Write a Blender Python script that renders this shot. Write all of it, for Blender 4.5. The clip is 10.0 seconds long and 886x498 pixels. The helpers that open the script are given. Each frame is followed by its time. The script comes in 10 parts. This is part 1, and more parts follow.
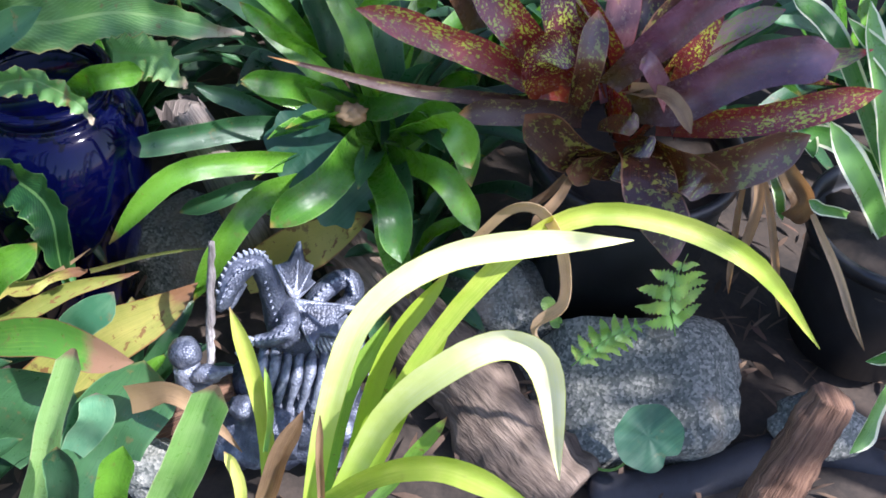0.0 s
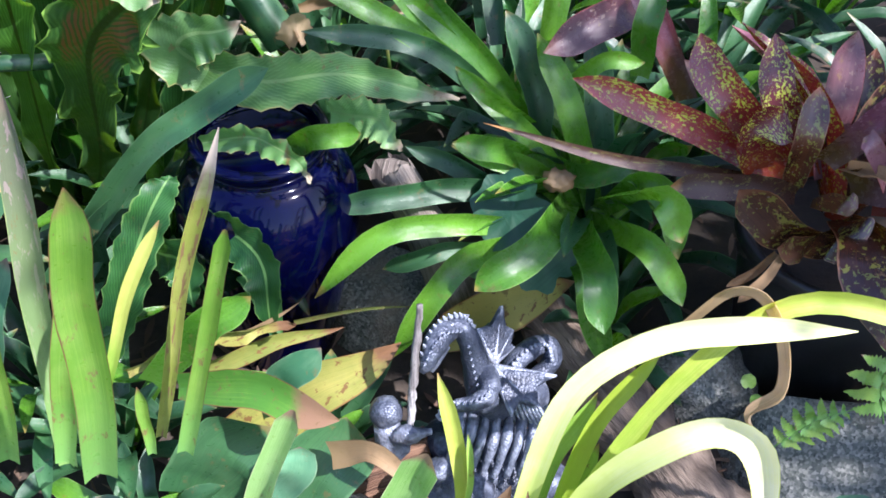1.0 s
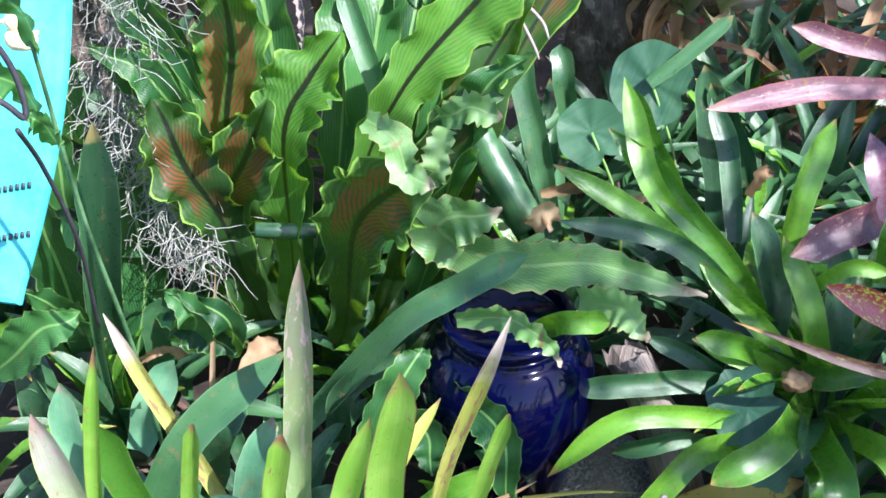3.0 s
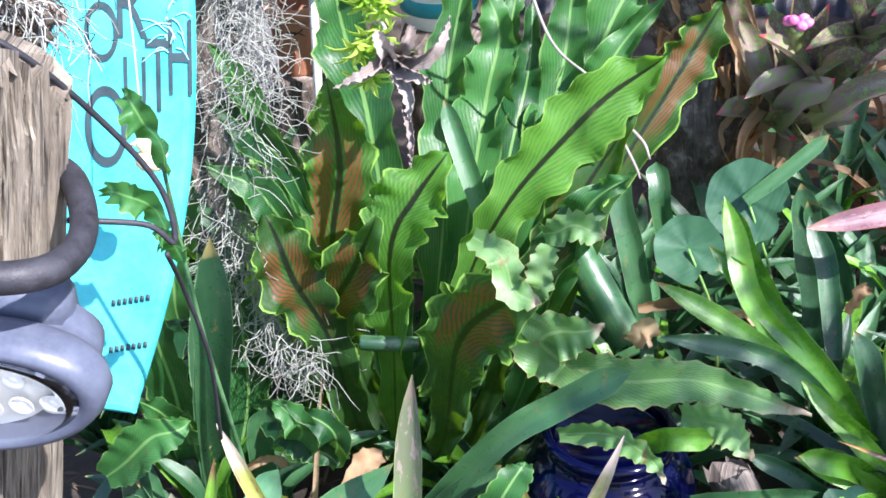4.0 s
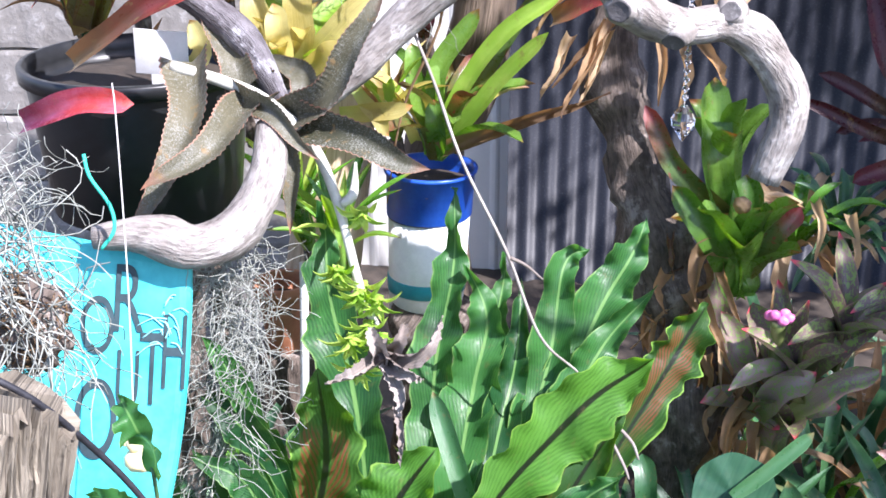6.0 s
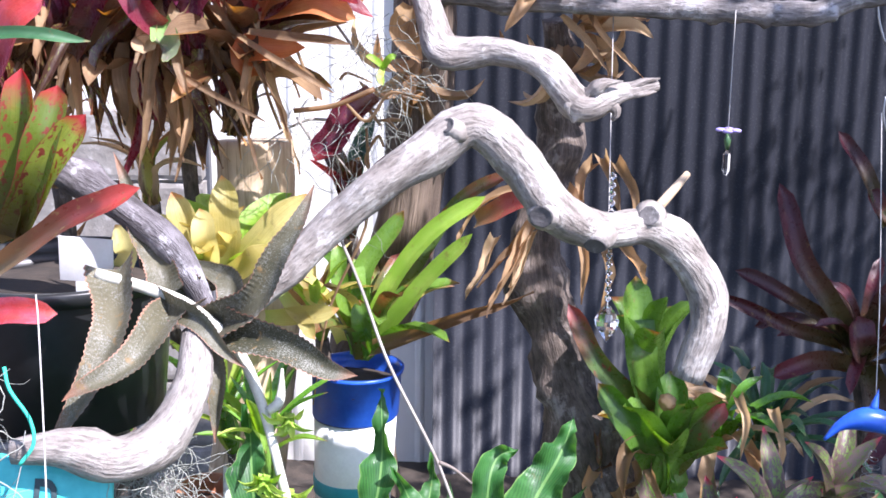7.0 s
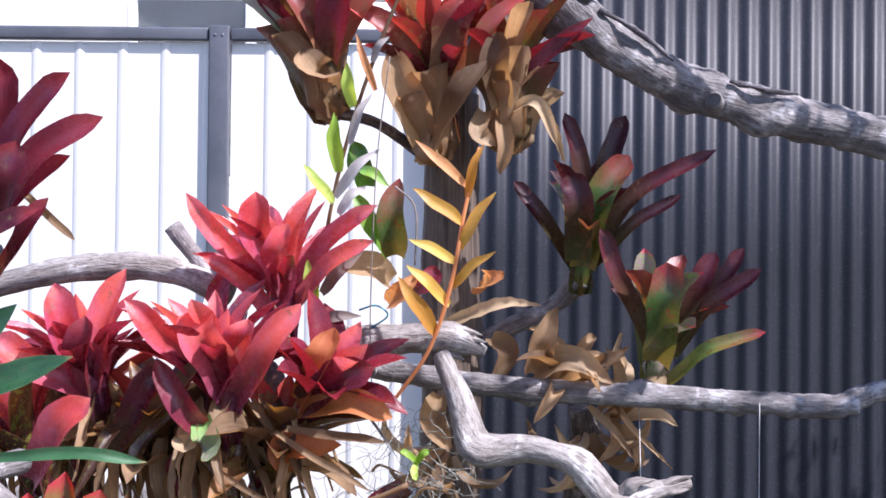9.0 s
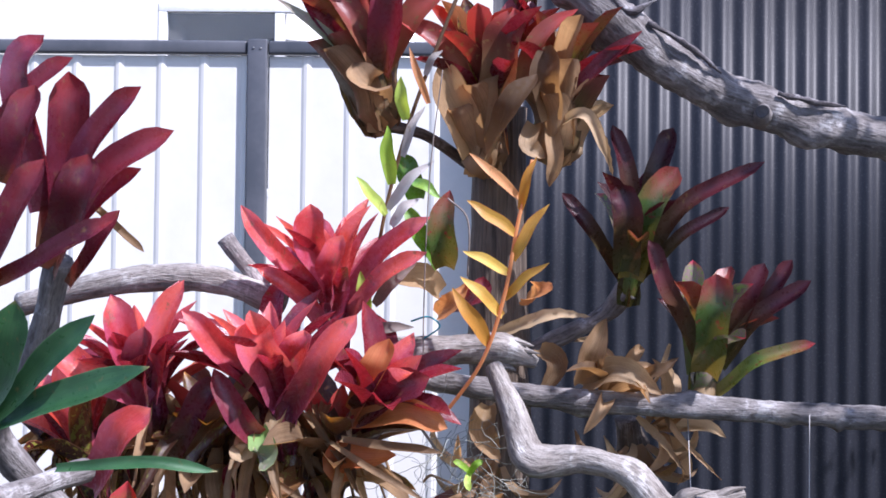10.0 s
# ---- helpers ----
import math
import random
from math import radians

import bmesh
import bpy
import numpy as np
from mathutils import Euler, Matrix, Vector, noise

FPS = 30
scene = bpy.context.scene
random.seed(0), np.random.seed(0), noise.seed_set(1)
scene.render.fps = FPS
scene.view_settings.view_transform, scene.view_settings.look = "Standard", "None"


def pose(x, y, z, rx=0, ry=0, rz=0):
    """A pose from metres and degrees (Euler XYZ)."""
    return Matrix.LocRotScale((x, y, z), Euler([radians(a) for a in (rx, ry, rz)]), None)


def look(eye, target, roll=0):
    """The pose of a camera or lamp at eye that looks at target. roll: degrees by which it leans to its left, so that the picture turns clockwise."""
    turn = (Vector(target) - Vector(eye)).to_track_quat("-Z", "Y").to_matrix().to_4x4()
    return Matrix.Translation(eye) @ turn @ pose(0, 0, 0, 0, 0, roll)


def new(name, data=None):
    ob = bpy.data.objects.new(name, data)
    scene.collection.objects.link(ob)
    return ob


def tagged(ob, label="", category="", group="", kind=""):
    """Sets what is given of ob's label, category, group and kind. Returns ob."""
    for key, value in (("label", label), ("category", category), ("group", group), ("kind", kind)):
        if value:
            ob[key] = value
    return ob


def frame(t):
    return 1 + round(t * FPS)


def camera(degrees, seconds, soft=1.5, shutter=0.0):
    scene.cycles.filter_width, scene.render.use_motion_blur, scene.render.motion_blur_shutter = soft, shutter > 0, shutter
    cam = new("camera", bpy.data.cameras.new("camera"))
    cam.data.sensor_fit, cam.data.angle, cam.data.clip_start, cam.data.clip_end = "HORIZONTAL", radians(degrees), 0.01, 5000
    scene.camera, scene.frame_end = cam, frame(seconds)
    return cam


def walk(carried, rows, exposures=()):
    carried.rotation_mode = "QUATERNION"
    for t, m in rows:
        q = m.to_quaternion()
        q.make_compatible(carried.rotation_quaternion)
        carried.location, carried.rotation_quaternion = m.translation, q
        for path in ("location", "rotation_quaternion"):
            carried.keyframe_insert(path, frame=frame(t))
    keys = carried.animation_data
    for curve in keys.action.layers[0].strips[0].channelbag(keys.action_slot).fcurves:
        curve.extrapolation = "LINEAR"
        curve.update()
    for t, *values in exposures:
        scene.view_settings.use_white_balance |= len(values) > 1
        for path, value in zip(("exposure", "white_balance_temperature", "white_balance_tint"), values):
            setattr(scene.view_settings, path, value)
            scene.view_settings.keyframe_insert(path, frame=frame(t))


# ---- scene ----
cam = camera(38.4, 10.0, soft=1.65)
PATH = [
    (0, (0.011, -0.035, 1.586), (-0.011, 1.347, 0.141), 5.0),
    (0.3, (-0.013, -0.023, 1.593), (-0.1005, 1.3458, 0.1378), 3.98),
    (0.5, (-0.029, -0.017, 1.598), (-0.170, 1.356, 0.151), 3.1),
    (0.8, (-0.051, -0.011, 1.606), (-0.2788, 1.3760, 0.1835), 1.48),
    (1, (-0.067, -0.010, 1.612), (-0.341, 1.380, 0.200), 0.6),
    (1.3, (-0.095, -0.013, 1.620), (-0.4326, 1.3773, 0.2219), -0.07),
    (1.5, (-0.117, -0.019, 1.622), (-0.479, 1.374, 0.233), -0.3),
    (2, (-0.172, -0.050, 1.621), (-0.607, 1.348, 0.259), -0.7),
    (2.5, (-0.204, -0.071, 1.663), (-0.687, 1.348, 0.338), -0.6),
    (2.7, (-0.213, -0.076, 1.680), (-0.7031, 1.3771, 0.3963), -0.53),
    (3, (-0.225, -0.085, 1.696), (-0.751, 1.405, 0.469), -0.6),
    (3.2, (-0.233, -0.093, 1.705), (-0.7840, 1.4128, 0.5092), -0.83),
    (4.3, (-0.284, -0.137, 1.752), (-0.9726, 1.4120, 0.6909), -2.38),
    (4.5, (-0.294, -0.139, 1.761), (-0.993, 1.418, 0.718), -2.3),
    (4.7, (-0.304, -0.139, 1.771), (-1.0028, 1.4320, 0.7484), -2.07),
    (5, (-0.312, -0.135, 1.786), (-1.000, 1.468, 0.808), -1.6),
    (5.2, (-0.312, -0.130, 1.796), (-1.0056, 1.4866, 0.8445), -1.26),
    (6.3, (-0.312, -0.097, 1.843), (-0.9644, 1.6659, 1.1592), 0.36),
    (6.5, (-0.312, -0.095, 1.851), (-0.944, 1.693, 1.216), 0.5),
    (7, (-0.322, -0.098, 1.869), (-0.916, 1.747, 1.377), 0.5),
    (7.2, (-0.323, -0.102, 1.877), (-0.9108, 1.7597, 1.4440), 0.45),
    (7.5, (-0.325, -0.110, 1.896), (-0.905, 1.773, 1.551), 0.5),
    (8, (-0.341, -0.118, 1.943), (-0.935, 1.781, 1.736), 0.5),
    (8.2, (-0.347, -0.121, 1.953), (-0.9466, 1.7813, 1.8028), 0.57),
    (8.5, (-0.358, -0.127, 1.960), (-0.957, 1.780, 1.890), 0.7),
    (8.8, (-0.373, -0.136, 1.971), (-0.9756, 1.7710, 1.9736), 0.66),
    (9, (-0.381, -0.144, 1.984), (-0.995, 1.759, 2.014), 0.6),
    (9.2, (-0.383, -0.153, 2.000), (-0.9979, 1.7496, 2.0545), 0.56),
    (9.5, (-0.389, -0.166, 2.015), (-1.004, 1.735, 2.102), 0.5),
    (9.7, (-0.404, -0.173, 2.008), (-1.0166, 1.7275, 2.1151), 0.49),
    (10, (-0.439, -0.183, 1.983), (-1.081, 1.711, 2.031), 0.6),
]
walk(cam, [(t, look(eye, target, roll)) for t, eye, target, roll in PATH],
     exposures=[(0, 1.25, 5750, 22), (2.0, 1.47, 5700, 22), (3.1, 1.58, 5750, 22), (5.0, 1.46, 5800, 21), (6.5, 1.42, 5800, 23), (7.6, 1.42, 5750, 25), (8.6, 1.12, 5750, 24), (10.0, 0.72, 5600, 24)])

# ---- daylight ----
SUN_TO = Vector((0.60, -0.22, 0.77)).normalized()
world = bpy.data.worlds.new("sky")
scene.world = world
world.use_nodes = True
wn = world.node_tree
sky = wn.nodes.new("ShaderNodeTexSky")
sky.sky_type = "NISHITA"
sky.sun_disc = False
sky.sun_elevation = math.asin(SUN_TO.z)
sky.sun_rotation = math.atan2(SUN_TO.x, SUN_TO.y)
wn.links.new(sky.outputs[0], wn.nodes["Background"].inputs[0])
wn.nodes["Background"].inputs[1].default_value = 0.13
sun = new("sun", bpy.data.lights.new("sun", "SUN"))
sun.data.energy = 5.0
sun.data.angle = radians(0.55)
sun.data.color = (1.0, 0.95, 0.86)
sun.matrix_world = look((0, 0, 8), tuple(Vector((0, 0, 8)) - SUN_TO))


# ---- materials ----
def shader(name, rough=0.5, metal=0.0):
    m = bpy.data.materials.new(name)
    m.use_nodes = True
    nt = m.node_tree
    b = nt.nodes["Principled BSDF"]
    b.inputs["Roughness"].default_value = rough
    b.inputs["Metallic"].default_value = metal
    return m, nt, b


def node(nt, kind, **inputs):
    n = nt.nodes.new("ShaderNode" + kind)
    for k, v in inputs.items():
        n.inputs[k.replace("_", " ")].default_value = v
    return n


def ramp(nt, src, stops):
    r = nt.nodes.new("ShaderNodeValToRGB")
    e = r.color_ramp.elements
    while len(e) < len(stops):
        e.new(0.5)
    for k, (p, c) in zip(e, stops):
        k.position = p
        k.color = (*c, 1) if len(c) == 3 else c
    nt.links.new(src, r.inputs[0])
    return r.outputs[0]


def mix(nt, fac, a, b):
    m = nt.nodes.new("ShaderNodeMix")
    m.data_type = "RGBA"
    for sock, v in ((m.inputs[0], fac), (m.inputs[6], a), (m.inputs[7], b)):
        if isinstance(v, (int, float)):
            sock.default_value = v
        elif isinstance(v, tuple):
            sock.default_value = (*v, 1)
        else:
            nt.links.new(v, sock)
    return m.outputs[2]


def calc(nt, op, a, b=0.0):
    m = nt.nodes.new("ShaderNodeMath")
    m.operation = op
    for sock, v in ((m.inputs[0], a), (m.inputs[1], b)):
        if isinstance(v, (int, float)):
            sock.default_value = v
        else:
            nt.links.new(v, sock)
    return m.outputs[0]


def bump(nt, b, height, strength=0.3, dist=0.002):
    n = node(nt, "Bump", Strength=strength, Distance=dist)
    nt.links.new(height, n.inputs["Height"])
    nt.links.new(n.outputs[0], b.inputs["Normal"])


def coords(nt, which="Object", scale=(1, 1, 1)):
    c = nt.nodes.new("ShaderNodeTexCoord")
    mp = node(nt, "Mapping", Scale=scale)
    nt.links.new(c.outputs[which], mp.inputs[0])
    return mp.outputs[0]


def noisy(nt, vec, scale, detail=4.0, rough=0.55):
    n = node(nt, "TexNoise", Scale=scale, Detail=detail, Roughness=rough)
    nt.links.new(vec, n.inputs["Vector"])
    return n.outputs[0]


def grey(c, k):
    return tuple(min(1.0, v * k) for v in c)


def leaf_mat(name, dark, light, rib=None, edge=None, tip=None, base=None, spots=None, rough=0.32, thin=0.3,
             tip_at=0.9, spot_scale=26.0, spot_cut=0.60, sori=None, ribs=0.0, glow=None, worn=0.5, gloss=0.6, sheen_tint=0.0, base_to=0.42, sheen_tint_col=(0.32, 0.50, 0.28), tip_soft=0.04, rib_w=0.026, edge_at=0.468):
    """A leaf: the UV map runs across (u) and along (v) it."""
    m, nt, b = shader(name, rough)
    uv = coords(nt, "UV")
    sep = nt.nodes.new("ShaderNodeSeparateXYZ")
    nt.links.new(uv, sep.inputs[0])
    u, v = sep.outputs[0], sep.outputs[1]
    info = nt.nodes.new("ShaderNodeObjectInfo")
    rnd = info.outputs["Random"]
    obj = coords(nt, "Object")
    n1 = noisy(nt, obj, 14.0)
    n2 = noisy(nt, obj, 90.0, 3.0)
    long = noisy(nt, coords(nt, "UV", (42, 1.6, 1)), 1.0, 3.0)
    fine = noisy(nt, coords(nt, "UV", (120, 1.2, 1)), 1.0, 2.0)
    b.inputs["Specular IOR Level"].default_value = gloss
    f = calc(nt, "ADD", calc(nt, "MULTIPLY", n1, 0.9), calc(nt, "MULTIPLY", calc(nt, "SUBTRACT", rnd, 0.5), 0.7))
    f = calc(nt, "ADD", f, calc(nt, "MULTIPLY", calc(nt, "SUBTRACT", long, 0.5), 0.6))
    f = calc(nt, "ADD", f, calc(nt, "MULTIPLY", calc(nt, "SUBTRACT", fine, 0.5), 0.5))
    off = calc(nt, "ABSOLUTE", calc(nt, "SUBTRACT", u, 0.5))
    slant = calc(nt, "SUBTRACT", calc(nt, "MULTIPLY", v, 34.0), calc(nt, "MULTIPLY", off, 16.0))
    slant = calc(nt, "ADD", slant, calc(nt, "MULTIPLY", n1, 1.2))
    stripe = calc(nt, "MULTIPLY", calc(nt, "ADD", calc(nt, "SINE", calc(nt, "MULTIPLY", slant, 6.283)), 1.0), 0.5)
    if ribs:
        f = calc(nt, "ADD", f, calc(nt, "MULTIPLY", calc(nt, "SUBTRACT", stripe, 0.5), 0.22))
    col = ramp(nt, f, [(0.22, dark), (0.72, light)])
    if spots:
        vo = node(nt, "TexNoise", Scale=spot_scale, Detail=5.0, Roughness=0.6, Distortion=0.6)
        nt.links.new(coords(nt, "UV", (1.0, 3.2, 1)), vo.inputs["Vector"])
        patch = calc(nt, "MULTIPLY", calc(nt, "SUBTRACT", noisy(nt, coords(nt, "UV", (2.0, 5.0, 1)), 1.0, 2.0), 0.5), 0.45)
        col = mix(nt, ramp(nt, calc(nt, "ADD", vo.outputs[0], patch), [(spot_cut, (0, 0, 0)), (spot_cut + 0.025, (1, 1, 1))]), col, spots)
    if sori:
        blot = noisy(nt, coords(nt, "UV", (2.2, 5.0, 1)), 1.0, 4.0, 0.6)
        vv = calc(nt, "ADD", v, calc(nt, "MULTIPLY", calc(nt, "SUBTRACT", blot, 0.5), 0.35))
        top = ramp(nt, vv, [(0.50, (0, 0, 0)), (0.56, (1, 1, 1)), (0.82, (1, 1, 1)), (0.88, (0, 0, 0))])
        side = ramp(nt, calc(nt, "ADD", off, calc(nt, "MULTIPLY", calc(nt, "SUBTRACT", blot, 0.5), 0.25)), [(0.06, (0, 0, 0)), (0.09, (1, 1, 1)), (0.30, (1, 1, 1)), (0.35, (0, 0, 0))])
        some = ramp(nt, calc(nt, "ADD", rnd, calc(nt, "MULTIPLY", calc(nt, "SUBTRACT", n1, 0.5), 0.8)), [(-0.0, (0, 0, 0)), (0.12, (1, 1, 1))])
        amount = calc(nt, "MULTIPLY", calc(nt, "MULTIPLY", top, side), calc(nt, "MULTIPLY", some, calc(nt, "ADD", 0.12, calc(nt, "MULTIPLY", ramp(nt, stripe, [(0.25, (0, 0, 0)), (0.55, (1, 1, 1))]), 0.88))))
        col = mix(nt, amount, col, sori)
    mid = calc(nt, "ABSOLUTE", calc(nt, "SUBTRACT", u, 0.5))
    if rib:
        col = mix(nt, ramp(nt, mid, [(rib_w, (1, 1, 1)), (rib_w + 0.016, (0, 0, 0))]), col, rib)
    if edge:
        col = mix(nt, ramp(nt, calc(nt, "ADD", mid, calc(nt, "MULTIPLY", calc(nt, "SUBTRACT", n1, 0.5), 0.10)), [(edge_at, (0, 0, 0)), (edge_at + 0.024, (1, 1, 1))]), col, edge)
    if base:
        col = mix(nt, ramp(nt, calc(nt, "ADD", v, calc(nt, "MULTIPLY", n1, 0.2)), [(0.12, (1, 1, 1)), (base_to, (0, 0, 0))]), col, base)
    if tip:
        col = mix(nt, ramp(nt, calc(nt, "ADD", v, calc(nt, "MULTIPLY", calc(nt, "SUBTRACT", n1, 0.5), 0.2 + 3.0 * tip_soft)),
                           [(tip_at - tip_soft, (0, 0, 0)), (tip_at + tip_soft, (1, 1, 1))]), col, tip)
    if worn:
        scar = noisy(nt, coords(nt, "Object", (1.0, 1.0, 0.6)), 46.0, 6.0, 0.72)
        col = mix(nt, calc(nt, "MULTIPLY", ramp(nt, scar, [(0.60, (0, 0, 0)), (0.66, (1, 1, 1))]), worn), col, (0.20, 0.13, 0.05))
    if worn:
        pit = noisy(nt, obj, 210.0, 2.0)
        col = mix(nt, calc(nt, "MULTIPLY", ramp(nt, pit, [(0.70, (0, 0, 0)), (0.74, (1, 1, 1))]), worn * 0.8), col, (0.16, 0.10, 0.05))
    # patchy tint: sky sheen painted into the colour; on old fronds a paler tone
    if sheen_tint:
        sheen_mask = noisy(nt, coords(nt, "UV", (1.6, 2.6, 1)), 1.0, 3.0)
        sheen_mask = calc(nt, "ADD", sheen_mask, calc(nt, "MULTIPLY", calc(nt, "SUBTRACT", n1, 0.5), 0.5))
        col = mix(nt, calc(nt, "MULTIPLY", ramp(nt, sheen_mask, [(0.42, (0, 0, 0)), (0.68, (1, 1, 1))]), sheen_tint), col, sheen_tint_col)
    nt.links.new(col, b.inputs["Base Color"])
    h = calc(nt, "ADD", calc(nt, "MULTIPLY", long, 0.6), calc(nt, "MULTIPLY", n1, 0.8))
    h = calc(nt, "ADD", h, calc(nt, "MULTIPLY", fine, 0.35))
    if ribs:
        h = calc(nt, "ADD", calc(nt, "MULTIPLY", h, 0.6), calc(nt, "MULTIPLY", stripe, 0.22))
    bump(nt, b, h, 0.35, 0.003)
    nt.links.new(ramp(nt, n2, [(0.3, grey((1, 1, 1), rough * 0.75)), (0.7, grey((1, 1, 1), min(1, rough * 1.4)))]), b.inputs["Roughness"])
    if thin:
        tr = nt.nodes.new("ShaderNodeBsdfTranslucent")
        if glow:
            hs = node(nt, "HueSaturation", Saturation=1.05, Value=1.5)
            nt.links.new(mix(nt, 0.22, col, glow), hs.inputs["Color"])
            nt.links.new(hs.outputs[0], tr.inputs[0])
        else:
            hs = node(nt, "HueSaturation", Saturation=1.15, Value=1.5)
            nt.links.new(col, hs.inputs["Color"])
            nt.links.new(hs.outputs[0], tr.inputs[0])
        ms = node(nt, "MixShader", Fac=thin)
        nt.links.new(b.outputs[0], ms.inputs[1])
        nt.links.new(tr.outputs[0], ms.inputs[2])
        nt.links.new(ms.outputs[0], nt.nodes["Material Output"].inputs[0])
    return m


def wood_mat(name, dark, light, crack=(0.03, 0.025, 0.02), rough=0.8, grain=60.0, depth=0.004, pale=None, stretch=0.08, comb=0.55):
    """Bark or weathered timber: the UV map runs round (u) and along (v), in metres."""
    m, nt, b = shader(name, rough)
    n1 = noisy(nt, coords(nt, "UV", (grain, grain * stretch, 1)), 1.0, 6.0, 0.65)
    n2 = noisy(nt, coords(nt, "Object"), 9.0, 4.0)
    n3 = noisy(nt, coords(nt, "UV", (grain * 2.4, grain * stretch * 2.0, 1)), 1.0, 3.0)
    col = ramp(nt, calc(nt, "ADD", calc(nt, "MULTIPLY", n1, 0.7), calc(nt, "MULTIPLY", n2, 0.35)),
               [(0.30, crack), (0.42, dark), (0.68, light)])
    if pale:
        stain = noisy(nt, coords(nt, "Object"), 6.5, 6.0, 0.7)
        col = mix(nt, calc(nt, "MULTIPLY", ramp(nt, stain, [(0.48, (0, 0, 0)), (0.62, (1, 1, 1))]), 0.62), col, (0.165, 0.132, 0.104))
        col = mix(nt, ramp(nt, n2, [(0.5, (0, 0, 0)), (0.62, (1, 1, 1))]), col, pale)
        vein = noisy(nt, coords(nt, "UV", (grain * 1.1, grain * 0.10, 1)), 1.0, 6.0, 0.7)
        col = mix(nt, calc(nt, "MULTIPLY", ramp(nt, vein, [(0.40, (1, 1, 1)), (0.47, (0, 0, 0))]), 0.7), col, (0.085, 0.065, 0.052))
    col = mix(nt, calc(nt, "MULTIPLY", ramp(nt, n3, [(0.35, (1, 1, 1)), (0.45, (0, 0, 0))]), comb), col, crack)
    nt.links.new(col, b.inputs["Base Color"])
    bump(nt, b, calc(nt, "ADD", n1, calc(nt, "MULTIPLY", n3, 0.5)), 0.8, depth)
    return m


def plain_mat(name, a, c, rough=0.5, metal=0.0, scale=20.0, relief=0.15, coat=0.0):
    m, nt, b = shader(name, rough, metal)
    n1 = noisy(nt, coords(nt), scale, 5.0)
    n2 = noisy(nt, coords(nt), scale * 7, 3.0)
    f = calc(nt, "ADD", calc(nt, "MULTIPLY", n1, 0.7), calc(nt, "MULTIPLY", n2, 0.3))
    nt.links.new(ramp(nt, f, [(0.35, a), (0.65, c)]), b.inputs["Base Color"])
    nt.links.new(ramp(nt, f, [(0.3, grey((1, 1, 1), rough * 0.8)), (0.7, grey((1, 1, 1), min(1, rough * 1.25)))]), b.inputs["Roughness"])
    b.inputs["Coat Weight"].default_value = coat
    bump(nt, b, f, relief, 0.003)
    return m


def glass_mat(name, tint):
    m, nt, b = shader(name, 0.03)
    b.inputs["Base Color"].default_value = (*tint, 1)
    b.inputs["Transmission Weight"].default_value = 1.0
    b.inputs["IOR"].default_value = 1.5
    return m


M_STRAP = leaf_mat("strap_green", (0.050, 0.170, 0.012), (0.155, 0.375, 0.030), base=(0.11, 0.27, 0.03), edge=(0.20, 0.38, 0.08), tip=(0.30, 0.24, 0.06), tip_at=0.99, rough=0.27, thin=0.34, gloss=0.9)
M_STRAP_D = leaf_mat("strap_dark_green", (0.016, 0.060, 0.024), (0.048, 0.145, 0.050), edge=(0.10, 0.22, 0.09), tip=(0.20, 0.17, 0.06), tip_at=1.0, rough=0.33, thin=0.22, gloss=0.75, sheen_tint=0.06)
M_TEAL = leaf_mat("smooth_blue_green", (0.05, 0.17, 0.085), (0.13, 0.31, 0.165), edge=(0.25, 0.40, 0.22), tip=(0.24, 0.14, 0.12), tip_at=0.99, rough=0.36, thin=0.18, worn=0.5, sheen_tint=0.25)
M_LIME = leaf_mat("lime_green", (0.135, 0.30, 0.030), (0.32, 0.50, 0.085), edge=(0.15, 0.08, 0.03), tip=(0.20, 0.10, 0.05), tip_at=0.965, base=(0.20, 0.42, 0.10), rough=0.34, thin=0.32, worn=0.9, gloss=0.7, sheen_tint=0.06)
M_YELLOW = leaf_mat("yellow_green", (0.34, 0.46, 0.045), (0.62, 0.65, 0.16), base=(0.22, 0.42, 0.04), tip=(0.50, 0.34, 0.14), tip_at=0.98, rough=0.4, thin=0.32, worn=0.15)
# sunlit version of the yellow-green leaf: strong sun is put into its pale colour
M_PALE = leaf_mat("sunlit_yellow", (0.86, 0.86, 0.42), (0.95, 0.94, 0.72), base=(0.38, 0.54, 0.05), base_to=0.60, edge=(0.72, 0.76, 0.20), rough=0.45, thin=0.3, worn=0.05)
M_GREYSPEAR = leaf_mat("grey_brown_spear", (0.14, 0.165, 0.095), (0.29, 0.285, 0.225), spots=(0.29, 0.23, 0.21), spot_cut=0.56, spot_scale=5.0, edge=(0.34, 0.40, 0.14), tip=(0.26, 0.17, 0.14), tip_at=0.94, tip_soft=0.06, base=(0.20, 0.36, 0.09), base_to=0.85, rough=0.4, thin=0.2, worn=1.0, sheen_tint=0.1)
M_BROWNTIP = leaf_mat("green_with_brown_end", (0.09, 0.26, 0.03), (0.24, 0.46, 0.06), edge=(0.26, 0.13, 0.05), tip=(0.32, 0.18, 0.10), tip_at=0.78, rough=0.35, thin=0.25, worn=0.8, gloss=0.7)
M_BROWNSPEAR = leaf_mat("brown_spear", (0.22, 0.26, 0.04), (0.38, 0.38, 0.10), spots=(0.21, 0.13, 0.06), spot_cut=0.55, spot_scale=3.0, edge=(0.46, 0.48, 0.10), tip=(0.56, 0.47, 0.38), tip_at=0.82, rough=0.5, thin=0.2, worn=0.9)
